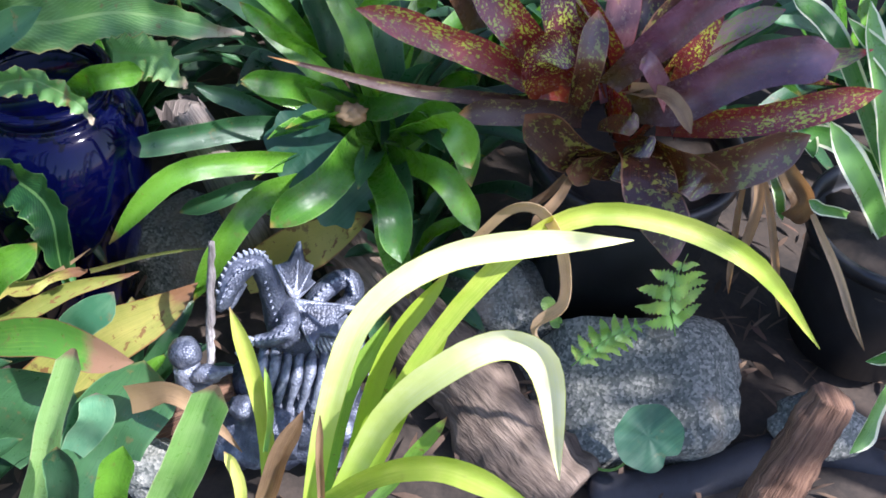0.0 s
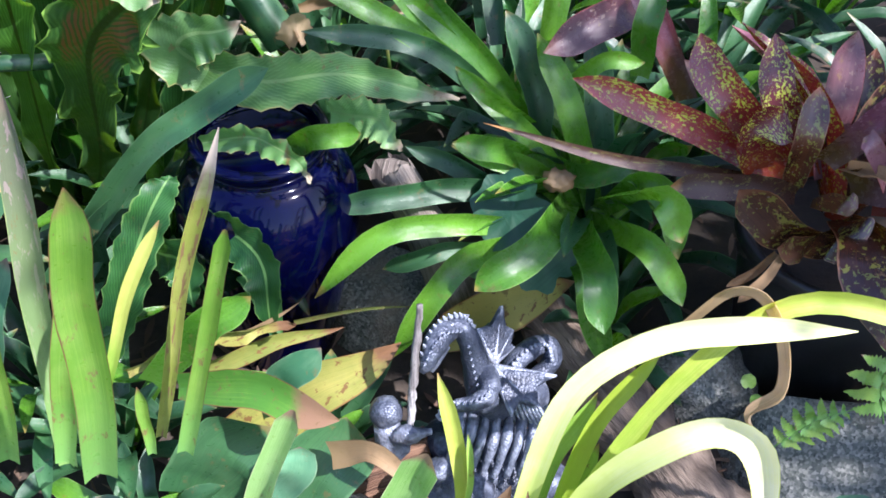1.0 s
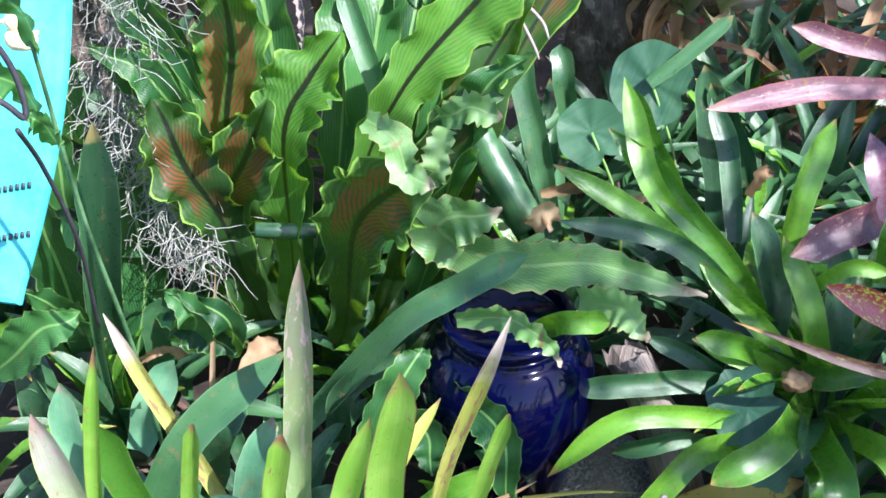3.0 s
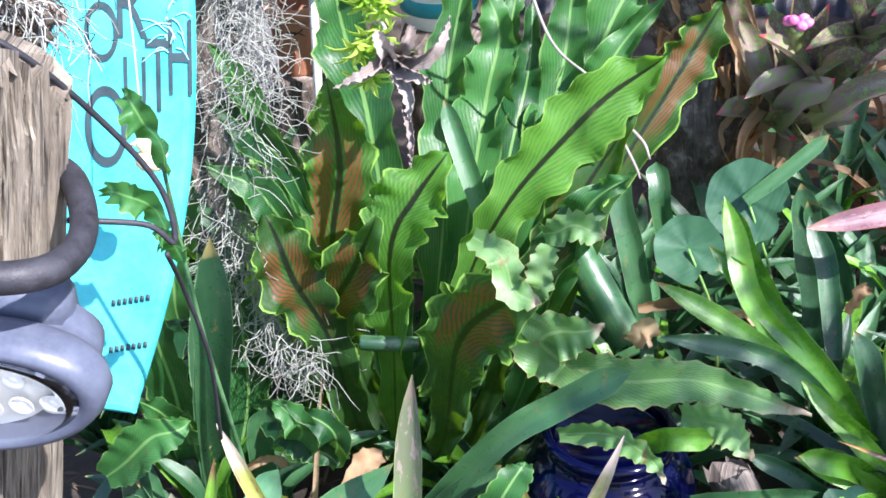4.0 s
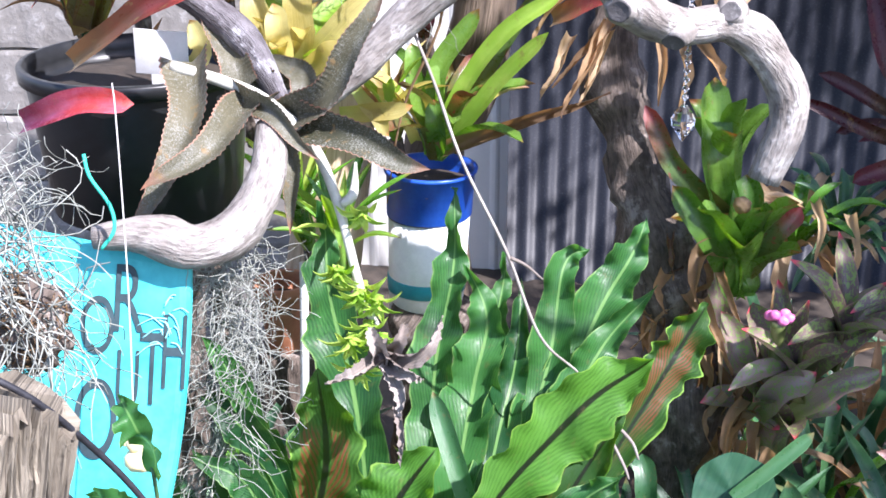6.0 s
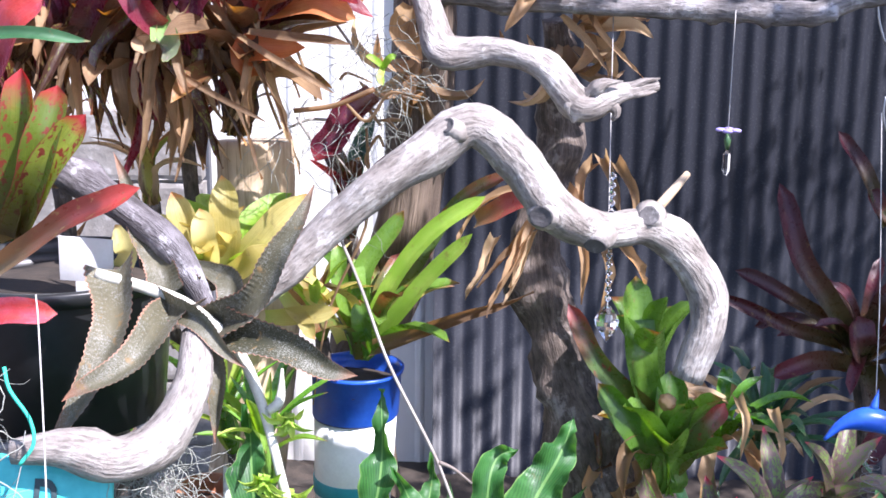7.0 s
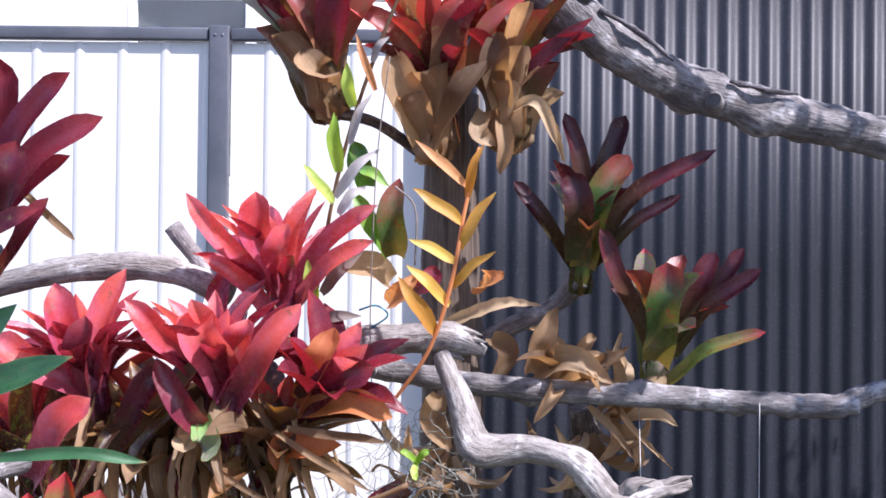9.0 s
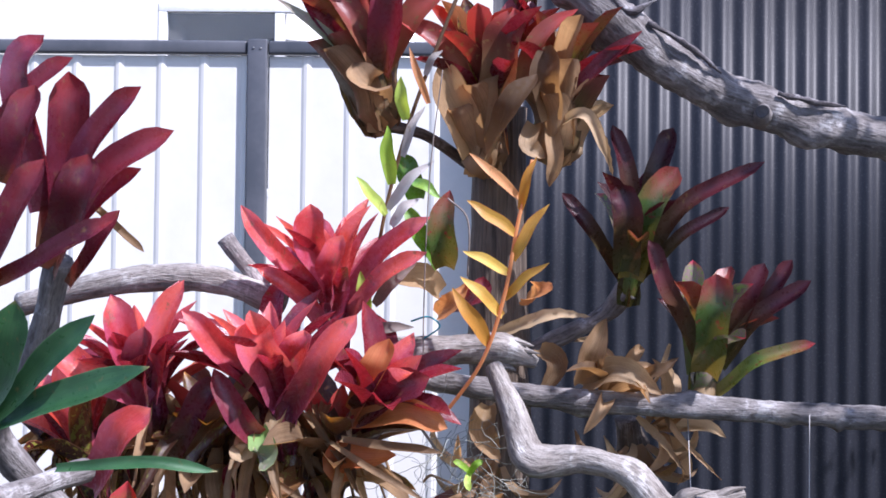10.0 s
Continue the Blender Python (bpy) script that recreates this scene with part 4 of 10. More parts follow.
def sleeper_wall():
    """Weathered boards stacked as a low retaining wall before the fence."""
    end, run = Vector((-2.24, 3.41, GROUND - 0.02)), Vector((-0.952, -0.306, 0))
    root = thing("retaining_wall", tuple(end + run * 0.75), "low retaining wall of weathered grey boards", "wall")
    tagged(root, kind="structure")
    rs = random.Random(14)
    for k in range(7):
        ln = 1.5 + rs.uniform(-0.04, 0.04)
        m = Matrix.Translation(end + run * ln / 2 + Vector((0, rs.uniform(-0.008, 0.008), 0.11 + 0.22 * k))) @ Matrix.Rotation(radians(17.8 + rs.uniform(-0.6, 0.6)), 4, "Z") @ Matrix.Rotation(rs.uniform(-0.008, 0.008), 4, "Y")
        bm = bmesh.new()
        n, rows = 40, []
        for i in range(n + 1):
            x = ln * (i / n - 0.5)
            ring = []
            for y0, z0 in ((-0.03, -0.105), (-0.034, -0.09), (-0.034, 0.09), (-0.03, 0.105), (0.03, 0.105), (0.03, -0.105)):
                d = 0.006 * noise.noise((x * 5, z0 * 20, k * 3.0)) + 0.003 * noise.noise((x * 22, y0 * 60, k * 5.0))
                ring.append(bm.verts.new(m @ Vector((x, y0 + d, z0 + d))))
            rows.append(ring)
        for ra, rb_ in zip(rows, rows[1:]):
            for i in range(6):
                bm.faces.new((ra[i], rb_[i], rb_[(i + 1) % 6], ra[(i + 1) % 6]))
        bm.faces.new(rows[0])
        bm.faces.new(rows[-1][::-1])
        bmesh.ops.recalc_face_normals(bm, faces=bm.faces)
        join(root, part("board", bm, M_BOARD, None, "", smooth=False))


sleeper_wall()


def neighbour_house():
    root = thing("house", (-5.5, 8.4, GROUND), "cream rendered house wall behind the fence", "house")
    o = (-4.993, 7.734, 3.749)
    turn = Matrix.Translation((o[0], o[1], 0)) @ Matrix.Rotation(radians(17.8), 4, "Z")
    wx0, wx1, wz0, wz1, zt = -0.26, 1.62, o[2] - 1.2, o[2] + 0.17, o[2] + 1.5
    for name, x0, x1, z0, z1 in (("wall", -7, wx0, GROUND, zt), ("wall", wx1, 6, GROUND, zt), ("wall", wx0, wx1, GROUND, wz0), ("wall", wx0, wx1, wz1, zt)):
        join(root, part(name, box_mesh((x1 - x0, 0.16, z1 - z0), turn @ Matrix.Translation(((x0 + x1) / 2, 0.08, (z0 + z1) / 2)), 0), M_RENDER, None, smooth=False))
    join(root, part("eave", box_mesh((13.2, 0.7, 0.14), turn @ Matrix.Translation((-0.5, 0.0, zt + 0.08)), 0.01), M_RAIL, None, "slate eave"))
    win = join(root, part("window", merge([
        box_mesh((wx1 - wx0, 0.07, 0.06), turn @ Matrix.Translation(((wx0 + wx1) / 2, 0.03, wz1 - 0.03)), 0.004),
        box_mesh((0.06, 0.07, wz1 - wz0 - 0.12), turn @ Matrix.Translation((wx0 + 0.03, 0.03, (wz0 + wz1) / 2)), 0.004),
        box_mesh((0.06, 0.07, wz1 - wz0 - 0.12), turn @ Matrix.Translation((wx1 - 0.03, 0.03, (wz0 + wz1) / 2)), 0.004),
        box_mesh((0.07, 0.06, wz1 - wz0 - 0.12), turn @ Matrix.Translation((0.60, 0.03, (wz0 + wz1) / 2)), 0.004),
        box_mesh((wx1 - wx0, 0.07, 0.06), turn @ Matrix.Translation(((wx0 + wx1) / 2, 0.03, wz0 + 0.03)), 0.004)]), M_WHITE, None, "white aluminium sliding window"))
    pane = join(win, part("pane", box_mesh((wx1 - wx0 - 0.1, 0.006, wz1 - wz0 - 0.1), turn @ Matrix.Translation(((wx0 + wx1) / 2, 0.05, (wz0 + wz1) / 2)), 0), M_PANE))
    pane.visible_shadow = False
    bm = bmesh.new()
    n = 36
    rows = [[bm.verts.new(turn @ Vector((wx0 + 0.1 + i * 0.021 + 0.12 * k, 0.15 + 0.05 * math.sin(i * 1.1), z)))
             for i in range(n)] for k, z in ((0, wz1), (1, wz0))]
    for i in range(n - 1):
        bm.faces.new((rows[0][i], rows[0][i + 1], rows[1][i + 1], rows[1][i]))
    join(win, part("curtain", bm, M_CURTAIN, None, "grey gathered curtain"))
    # thin dark panel: its colour stands in for the shade inside the house
    join(root, part("room_backing", box_mesh((4.2, 0.05, 2.4), turn @ Matrix.Translation((0.6, 1.2, o[2] - 0.6)), 0), M_RAIL, None, "dark panel standing in for the unlit room behind the window"))


neighbour_house()

# pole at the corner, with mounted plants
pole = branch("corner_pole", ((-1.269, 2.663, 2.384), (-1.267, 2.671, 1.951), (-1.277, 2.696, 1.476), (-1.330, 2.662, 1.040), (-1.440, 2.696, 0.755), (-1.28, 2.72, GROUND - 0.05)),
              (0.062, 0.072, 0.074, 0.074, 0.074, 0.08), M_POLE, "weathered brown timber pole carrying mounted plants", "pole", seg=40, rough=0.12)
trunk = branch("tree_trunk", ((-0.979, 2.761, 1.664), (-0.973, 2.813, 1.380), (-0.998, 2.743, 1.147), (-0.938, 2.697, 0.902), (-0.839, 2.657, 0.631), (-0.794, 2.674, 0.492), (-0.751, 2.602, 0.310), (-0.72, 2.66, GROUND - 0.05)),
               (0.03, 0.05, 0.055, 0.07, 0.085, 0.095, 0.10, 0.11), M_TRUNK, "gnarled dark brown tree trunk", "tree trunk", seg=70, rough=0.36, knots=8, sides=26, freq=13)

# ---- low bed: statue, pots, stones ----
def dragon_statue():
    """A coiled winged beast on a draped rock, with an orb on a stick; cast in one piece."""
    ps = []
    a = (-0.231, 1.211, -0.096)
    base = Vector(a)
    base.z = -0.11
    ps.append(blob_mesh(tuple(base + Vector((0.0, 0.0, -0.02))), (0.12, 0.10, 0.075), 0.35, 2, 6, 4))
    ps.append(blob_mesh(tuple(Vector((-0.275, 1.102, -0.061))), (0.07, 0.055, 0.045), 0.35, 4, 6, 3))
    # folds of the rock
    for i in range(9):
        k = i / 8
        ps.append(tube_mesh((Vector((-0.275, 1.224, 0.027)).lerp(Vector((-0.126, 1.248, 0.021)), k), Vector((-0.272, 1.167, 0.014)).lerp(Vector((-0.123, 1.191, 0.007)), k),
                             Vector((-0.287, 1.124, -0.041)).lerp(Vector((-0.131, 1.154, -0.041)), k)), (0.006, 0.0085, 0.005), 7, 12, 0.35, i, freq=30))
    # body, neck and wedge-shaped head
    neck = ((-0.169, 1.300, -0.012), (-0.207, 1.248, 0.008), (-0.240, 1.223, 0.054), (-0.260, 1.237, 0.109), (-0.275, 1.250, 0.150), (-0.293, 1.254, 0.167), (-0.310, 1.240, 0.167))
    ps.append(tube_mesh(neck, (0.030, 0.034, 0.029, 0.021, 0.0175, 0.016, 0.017), 16, 44, 0.10, 5, freq=60))
    ps.append(tube_mesh(((-0.300, 1.251, 0.164), (-0.312, 1.229, 0.171), (-0.320, 1.201, 0.165), (-0.326, 1.182, 0.154), (-0.332, 1.173, 0.145)), (0.015, 0.020, 0.017, 0.0125, 0.006), 12, 22, 0.16, 6, freq=70))
    ps.append(tube_mesh(((-0.310, 1.232, 0.146), (-0.317, 1.206, 0.135), (-0.321, 1.194, 0.124)), (0.012, 0.009, 0.004), 9, 10, 0.15, 7, freq=70))
    def studs(pts, n, size, out):
        for p in spline(pts, n):
            ps.append(tube_mesh((p, p + Vector(out) * size), (size * 0.42, size * 0.08), 5, 3, 0.0, 1))
    studs(((-0.332, 1.188, 0.166), (-0.325, 1.219, 0.182), (-0.310, 1.246, 0.187), (-0.288, 1.262, 0.182), (-0.269, 1.260, 0.165), (-0.257, 1.243, 0.128)), 15, 0.012, (-0.25, -0.25, 0.9))
    studs(((-0.325, 1.172, 0.166), (-0.316, 1.198, 0.183), (-0.301, 1.219, 0.189), (-0.283, 1.234, 0.182)), 10, 0.007, (-0.1, -0.9, 0.4))
    studs(((-0.270, 1.228, 0.156), (-0.255, 1.205, 0.120), (-0.239, 1.182, 0.083)), 9, 0.006, (0.0, -0.9, 0.4))
    # horns
    ps.append(tube_mesh(((-0.303, 1.238, 0.180), (-0.296, 1.269, 0.168), (-0.282, 1.295, 0.151)), (0.008, 0.006, 0.001), 6, 8, 0.1, 2))
    # tail loop, ringed with scales
    tail = ((-0.221, 1.303, -0.009), (-0.210, 1.327, 0.014), (-0.187, 1.362, 0.020), (-0.162, 1.375, 0.017), (-0.151, 1.358, 0.002), (-0.169, 1.333, -0.008), (-0.196, 1.295, 0.011))
    ps.append(tube_mesh(tail, (0.014, 0.0175, 0.0175, 0.017, 0.016, 0.014, 0.008), 14, 34, 0.14, 8, freq=80))
    studs(tail[:5], 16, 0.026, (0.0, -0.65, 0.75))
    # arms and claws
    ps.append(tube_mesh(((-0.247, 1.238, 0.096), (-0.231, 1.198, 0.099), (-0.245, 1.170, 0.099), (-0.275, 1.156, 0.101)), (0.018, 0.017, 0.014, 0.010), 10, 16, 0.2, 9, freq=60))
    studs(((-0.241, 1.222, 0.108), (-0.229, 1.185, 0.114), (-0.245, 1.162, 0.113), (-0.272, 1.152, 0.111)), 9, 0.008, (0.0, -0.85, 0.5))
    for k in range(4):
        ps.append(tube_mesh(((-0.273, 1.157, 0.101), Vector((-0.289, 1.146, 0.119)).lerp(Vector((-0.297, 1.129, 0.103)), k / 3), Vector((-0.291, 1.132, 0.106)).lerp(Vector((-0.275, 1.124, 0.098)), k / 3)), (0.005, 0.004, 0.001), 5, 6, 0.0, k))
    # wings
    def wing(root, tips):
        bm = bmesh.new()
        r = Vector(root)
        line = [Vector(t) for t in tips]
        pts = []
        for q0, q1 in zip(line, line[1:]):
            pts += [q0, (q0 + q1) * 0.5 * 0.82 + r * 0.18]
        pts.append(line[-1])
        nrm = (line[0] - r).cross(line[-1] - r).normalized() * 0.004
        f = [bm.verts.new(p + nrm) for p in [r] + pts]
        b = [bm.verts.new(p - nrm) for p in [r] + pts]
        for i in range(1, len(f) - 1):
            bm.faces.new((f[0], f[i], f[i + 1]))
            bm.faces.new((b[0], b[i + 1], b[i]))
        for i in range(len(f)):
            q = (i + 1) % len(f)
            bm.faces.new((f[i], b[i], b[q], f[q]))
        bmesh.ops.triangulate(bm, faces=bm.faces)
        bmesh.ops.subdivide_edges(bm, edges=bm.edges, cuts=5, use_grid_fill=True)
        for v in bm.verts:
            v.co += Vector((0, -1, 0.3)) * 0.004 * noise.noise(v.co * 60)
        out = [bm]
        for t in tips:
            out.append(tube_mesh((root, t), (0.007, 0.002), 6, 4, 0.1, 3))
        return out
    ps += wing((-0.239, 1.285, 0.057), ((-0.270, 1.308, 0.108), (-0.241, 1.358, 0.114), (-0.219, 1.346, 0.074), (-0.214, 1.333, 0.048)))
    ps += wing((-0.237, 1.249, 0.092), ((-0.136, 1.264, 0.077), (-0.157, 1.214, 0.057), (-0.193, 1.186, 0.058)))
    for i in range(11):
        k = i / 10
        p0 = Vector((-0.237, 1.249, 0.075)).lerp(Vector((-0.165, 1.225, 0.060)), k)
        ps.append(tube_mesh((p0, p0 + Vector((0.008 + 0.022 * k, -0.022, -0.030)), p0 + Vector((0.016 + 0.045 * k, -0.030, -0.066))), (0.0035, 0.0045, 0.0015), 6, 8, 0.15, i, freq=60))
    # orb on its claw stand
    ps.append(blob_mesh((-0.378, 1.136, 0.083), (0.026, 0.026, 0.026), 0.06, 3, 9, 3))
    ps.append(tube_mesh(((-0.375, 1.124, 0.072), (-0.360, 1.116, 0.022)), (0.02, 0.03), 9, 6, 0.4, 2))
    ps.append(tube_mesh(((-0.376, 1.108, 0.056), (-0.338, 1.112, 0.073), (-0.305, 1.124, 0.070)), (0.006, 0.014, 0.005), 8, 10, 0.5, 2, freq=40))
    ps.append(blob_mesh((-0.289, 1.096, 0.016), (0.02, 0.02, 0.018), 0.2, 3, 9, 3))
    ob = part("dragon_statue", merge(ps), M_PEWTER)
    return tagged(ob, "small pewter-grey dragon statue on a draped rock", "statue")


dragon_statue()
branch("twig", ((-0.338, 1.124, 0.071), (-0.340, 1.165, 0.165), (-0.339, 1.204, 0.259)), (0.006, 0.007, 0.005), M_GREYBR, "thin knobbly upright twig beside the statue", "twig", sides=8, rough=0.5, freq=60)


def black_pot_one():
    c = (0.300, 1.625, 0.160)
    return pot("plant_pot", (c[0], c[1], GROUND + 0.01), 0.178, c[2] - GROUND - 0.01, M_PLASTIC, "large black plastic nursery pot on the soil", 0.8)


black_pot_one()
c2 = (0.761, 1.560, -0.013)
pot("plant_pot", (c2[0], c2[1], GROUND + 0.01), 0.15, 0.30, M_PLASTIC, "black plastic pot holding a striped plant", 0.8)


def blue_pot():
    c = (-0.66, 1.47, GROUND)
    root = thing("glazed_pot", c, "glossy cobalt-blue glazed ceramic pot", "pot")
    prof = [(0.085, 0), (0.09, 0.012), (0.098, 0.07), (0.122, 0.18), (0.146, 0.29), (0.154, 0.36), (0.148, 0.42), (0.125, 0.465), (0.108, 0.48), (0.104, 0.492),
            (0.112, 0.505), (0.114, 0.517), (0.104, 0.523), (0.096, 0.515), (0.09, 0.49), (0.005, 0.47)]
    low, lip = spline([(r, z, 0) for r, z in prof[:10]], 44), spline([(r, z, 0) for r, z in prof[9:]], 24)
    join(root, part("body", lathe_mesh([(max(0.004, p.x), p.y) for p in low], c, 64), M_COBALT))
    join(root, part("rim", lathe_mesh([(max(0.004, p.x), p.y + 0.001) for p in lip], c, 64), M_COBALT, None, "rolled glazed rim"))


blue_pot()
rb = bmesh.new()
bmesh.ops.create_icosphere(rb, subdivisions=5, radius=1.0)
for v in rb.verts:
    n = v.co.normalized()
    k = (abs(n.x) ** 5 + abs(n.y) ** 5 + abs(n.z) ** 5) ** -0.2
    q = n * k
    q = Vector((q.x * 0.185, q.y * 0.125, q.z * 0.125))
    # split faces: two chamfers and a sloping top
    q.z = min(q.z, 0.095 + 0.34 * q.x + 0.10 * q.y)
    cut = q.x * 0.80 - q.z * 0.60 - 0.135
    if cut > 0:
        q -= Vector((0.80, 0, -0.60)) * cut
    cut = -q.x * 0.85 + q.z * 0.53 - 0.120
    if cut > 0:
        q -= Vector((-0.85, 0, 0.53)) * cut
    v.co = q * (1 + 0.10 * noise.noise(q * 11) + 0.035 * noise.noise(q * 34) + 0.012 * noise.noise(q * 90))
rock = part("rock", rb, M_GRANITE)
rock.matrix_world = Matrix.Translation(Vector((0.326, 1.335, -0.186))) @ Euler((0.30, 0.0, 0.12)).to_matrix().to_4x4()
tagged(rock, "angular grey granite rock with tan edge", "rock")
for at, s, sd in (((-0.421, 1.036, -0.082), 0.055, 3), ((0.095, 1.523, -0.177), 0.12, 4), ((0.233, 1.441, -0.188), 0.05, 5), ((-0.497, 1.586, -0.176), 0.12, 7), ((0.649, 1.288, -0.133), 0.075, 9)):
    r2 = part("rock", blob_mesh(at, (s, s * 0.8, s * 0.7), 0.35, sd, 4, 3), M_GRANITE)
    tagged(r2, "small rounded grey stone half set in soil", "rock", "stones in the bed")

branch("driftwood_log", ((-0.201, 1.534, -0.065), (-0.065, 1.416, -0.125), (0.086, 1.271, -0.155), (0.238, 1.138, -0.201)), (0.045, 0.058, 0.07, 0.065), M_LOG,
       "gnarled brown driftwood log lying on the soil", "log", rough=0.34, sides=22, knots=5, seg=44, freq=14)
branch("driftwood_stub", ((0.501, 1.045, -0.086), (0.539, 1.089, 0.024), (0.576, 1.135, 0.137)), (0.04, 0.04, 0.034), M_REDWOOD, "split red-brown driftwood stub", "driftwood", rough=0.20, sides=28, seg=36, freq=26)
branch("log", ((-0.527, 1.104, -0.153), (-0.441, 1.144, -0.116), (-0.320, 1.192, -0.085)), (0.05, 0.055, 0.045), M_REDWOOD, "dark reddish log under the leaves", "log", rough=0.25, sides=14)
branch("garden_hose", ((0.265, 1.147, -0.193), (0.398, 1.172, -0.198), (0.541, 1.235, -0.182), (0.658, 1.287, -0.204), (0.799, 1.266, -0.226)), (0.035, 0.036, 0.036, 0.036, 0.035), M_RUBBER,
       "thick black ribbed drain hose", "hose", rough=0.04, sides=16)
branch("garden_hose", ((0.485, 1.508, -0.197), (0.575, 1.469, -0.235), (0.671, 1.454, -0.251), (0.773, 1.470, -0.307)), (0.011, 0.011, 0.011, 0.011), M_RUBBER, "thin black irrigation pipe", "hose", rough=0.03, sides=10)


def split_stump():
    """Grey split timber, its top broken into splinters."""
    bm = tube_mesh(((-0.460, 1.541, 0.195), (-0.408, 1.532, 0.102), (-0.360, 1.530, -0.011), (-0.337, 1.543, -0.123)), (0.05, 0.054, 0.06, 0.062), 26, 26, 0.14, 4, flat=0.7)
    top = [v for v in bm.verts if (v.co - Vector((-0.460, 1.541, 0.195))).length < 0.062]
    d = (Vector((-0.460, 1.541, 0.195)) - Vector((-0.408, 1.532, 0.102))).normalized()
    for i, v in enumerate(top):
        v.co += d * (0.03 * abs(noise.noise(v.co * 70)) + (0.016 if i % 3 == 0 else 0))
    return tagged(part("timber_stump", bm, M_STUMP, None, smooth=False), "grey weathered split timber with a splintered end", "stump")


split_stump()

# ---- speckled bromeliad in the black pot ----
sb = thing("speckled_bromeliad", (0.264, 1.609, 0.153), "maroon bromeliad speckled lime green, in a black pot", "bromeliad")
def sb_leaf(pts, w, m, **kw):
    return leaf(sb, pts, w * 0.82, m, rows=18, **kw)


sb_leaf(((0.175, 1.601, 0.243), (0.045, 1.581, 0.336), (-0.072, 1.542, 0.412), (-0.174, 1.506, 0.462)), 0.062, M_SPECK, shape=fit_strap)
sb_leaf(((0.186, 1.640, 0.224), (0.089, 1.659, 0.327), (-0.011, 1.686, 0.396)), 0.065, M_LILAC)
sb_leaf(((0.194, 1.625, 0.237), (0.107, 1.607, 0.346), (0.036, 1.612, 0.422), (0.003, 1.643, 0.480)), 0.075, M_SPECK)
sb_leaf(((0.215, 1.642, 0.226), (0.151, 1.654, 0.349), (0.119, 1.704, 0.453)), 0.075, M_SPECK)
sb_leaf(((0.243, 1.644, 0.227), (0.234, 1.684, 0.349), (0.246, 1.746, 0.450)), 0.075, M_LILAC)
sb_leaf(((0.229, 1.616, 0.284), (0.288, 1.602, 0.394), (0.381, 1.605, 0.492), (0.466, 1.622, 0.535)), 0.075, M_PURPLE)
sb_leaf(((0.181, 1.570, 0.269), (0.187, 1.568, 0.363), (0.193, 1.611, 0.432)), 0.058, M_OLIVE)
sb_leaf(((0.123, 1.564, 0.291), (0.111, 1.562, 0.359), (0.146, 1.597, 0.392)), 0.085, M_SPECK, shape=fit_blunt)
sb_leaf(((0.277, 1.609, 0.249), (0.359, 1.554, 0.333), (0.464, 1.550, 0.411), (0.555, 1.555, 0.442)), 0.088, M_PURPLE, shape=fit_blunt)
sb_leaf(((0.320, 1.607, 0.219), (0.434, 1.558, 0.281), (0.544, 1.545, 0.336), (0.643, 1.556, 0.373)), 0.062, M_SPECK)
sb_leaf(((0.341, 1.667, 0.220), (0.466, 1.664, 0.299), (0.649, 1.677, 0.364)), 0.06, M_MOTTLE)
sb_leaf(((0.314, 1.560, 0.185), (0.430, 1.500, 0.228), (0.547, 1.520, 0.300)), 0.095, M_OLIVE, face=(0.1, -0.9, 0.35), cup=0.15)
sb_leaf(((0.262, 1.565, 0.200), (0.262, 1.480, 0.262), (0.290, 1.455, 0.262)), 0.10, M_OLIVE, shape=fit_blunt, cup=0.2)
sb_leaf(((0.300, 1.570, 0.200), (0.366, 1.470, 0.246), (0.400, 1.450, 0.220)), 0.08, M_OLIVE, shape=fit_blunt, cup=0.25)
sb_leaf(((0.282, 1.569, 0.210), (0.295, 1.446, 0.273), (0.304, 1.346, 0.274), (0.326, 1.273, 0.231)), 0.105, M_OLIVE, shape=fit_bract, face=(0.1, -0.97, 0.0), cup=0.1)
sb_leaf(((0.289, 1.550, 0.165), (0.194, 1.485, 0.242), (0.092, 1.484, 0.312)), 0.10, M_OLIVE, shape=fit_blunt, cup=0.12, face=(-0.2, -0.95, 0.1))
sb_leaf(((0.267, 1.576, 0.189), (0.224, 1.493, 0.221), (0.170, 1.464, 0.222)), 0.075, M_OLIVE, shape=fit_blunt, cup=0.1, face=(0, -0.95, 0.1))
sb_leaf(((0.193, 1.573, 0.244), (0.097, 1.514, 0.299), (-0.008, 1.476, 0.306)), 0.05, M_RUST, shape=fit_blunt, label="reddish withered leaf")
sb_leaf(((0.176, 1.594, 0.236), (0.024, 1.521, 0.307), (-0.140, 1.465, 0.366), (-0.295, 1.448, 0.408)), 0.036, M_RUST, shape=fit_taper)
sb_leaf(((0.318, 1.657, 0.239), (0.370, 1.675, 0.338), (0.386, 1.731, 0.433)), 0.062, M_SPECK)
sb_leaf(((0.328, 1.651, 0.233), (0.427, 1.725, 0.330), (0.511, 1.746, 0.376)), 0.05, M_MOTTLE)
sb_leaf(((0.265, 1.628, 0.267), (0.313, 1.525, 0.334), (0.354, 1.478, 0.316)), 0.035, M_TAN, cup=0.5, label="brown curled leaf edge")
sb_leaf(((0.221, 1.572, 0.242), (0.245, 1.490, 0.315), (0.271, 1.478, 0.317)), 0.045, M_OLIVE, shape=fit_blunt, cup=0.2)
sb_leaf(((0.359, 1.597, 0.208), (0.291, 1.556, 0.364), (0.266, 1.562, 0.383)), 0.04, M_LILAC, shape=fit_blunt)
sb_leaf(((-0.051, 1.902, 0.398), (-0.136, 1.750, 0.418), (-0.235, 1.648, 0.405)), 0.075, M_LILAC)
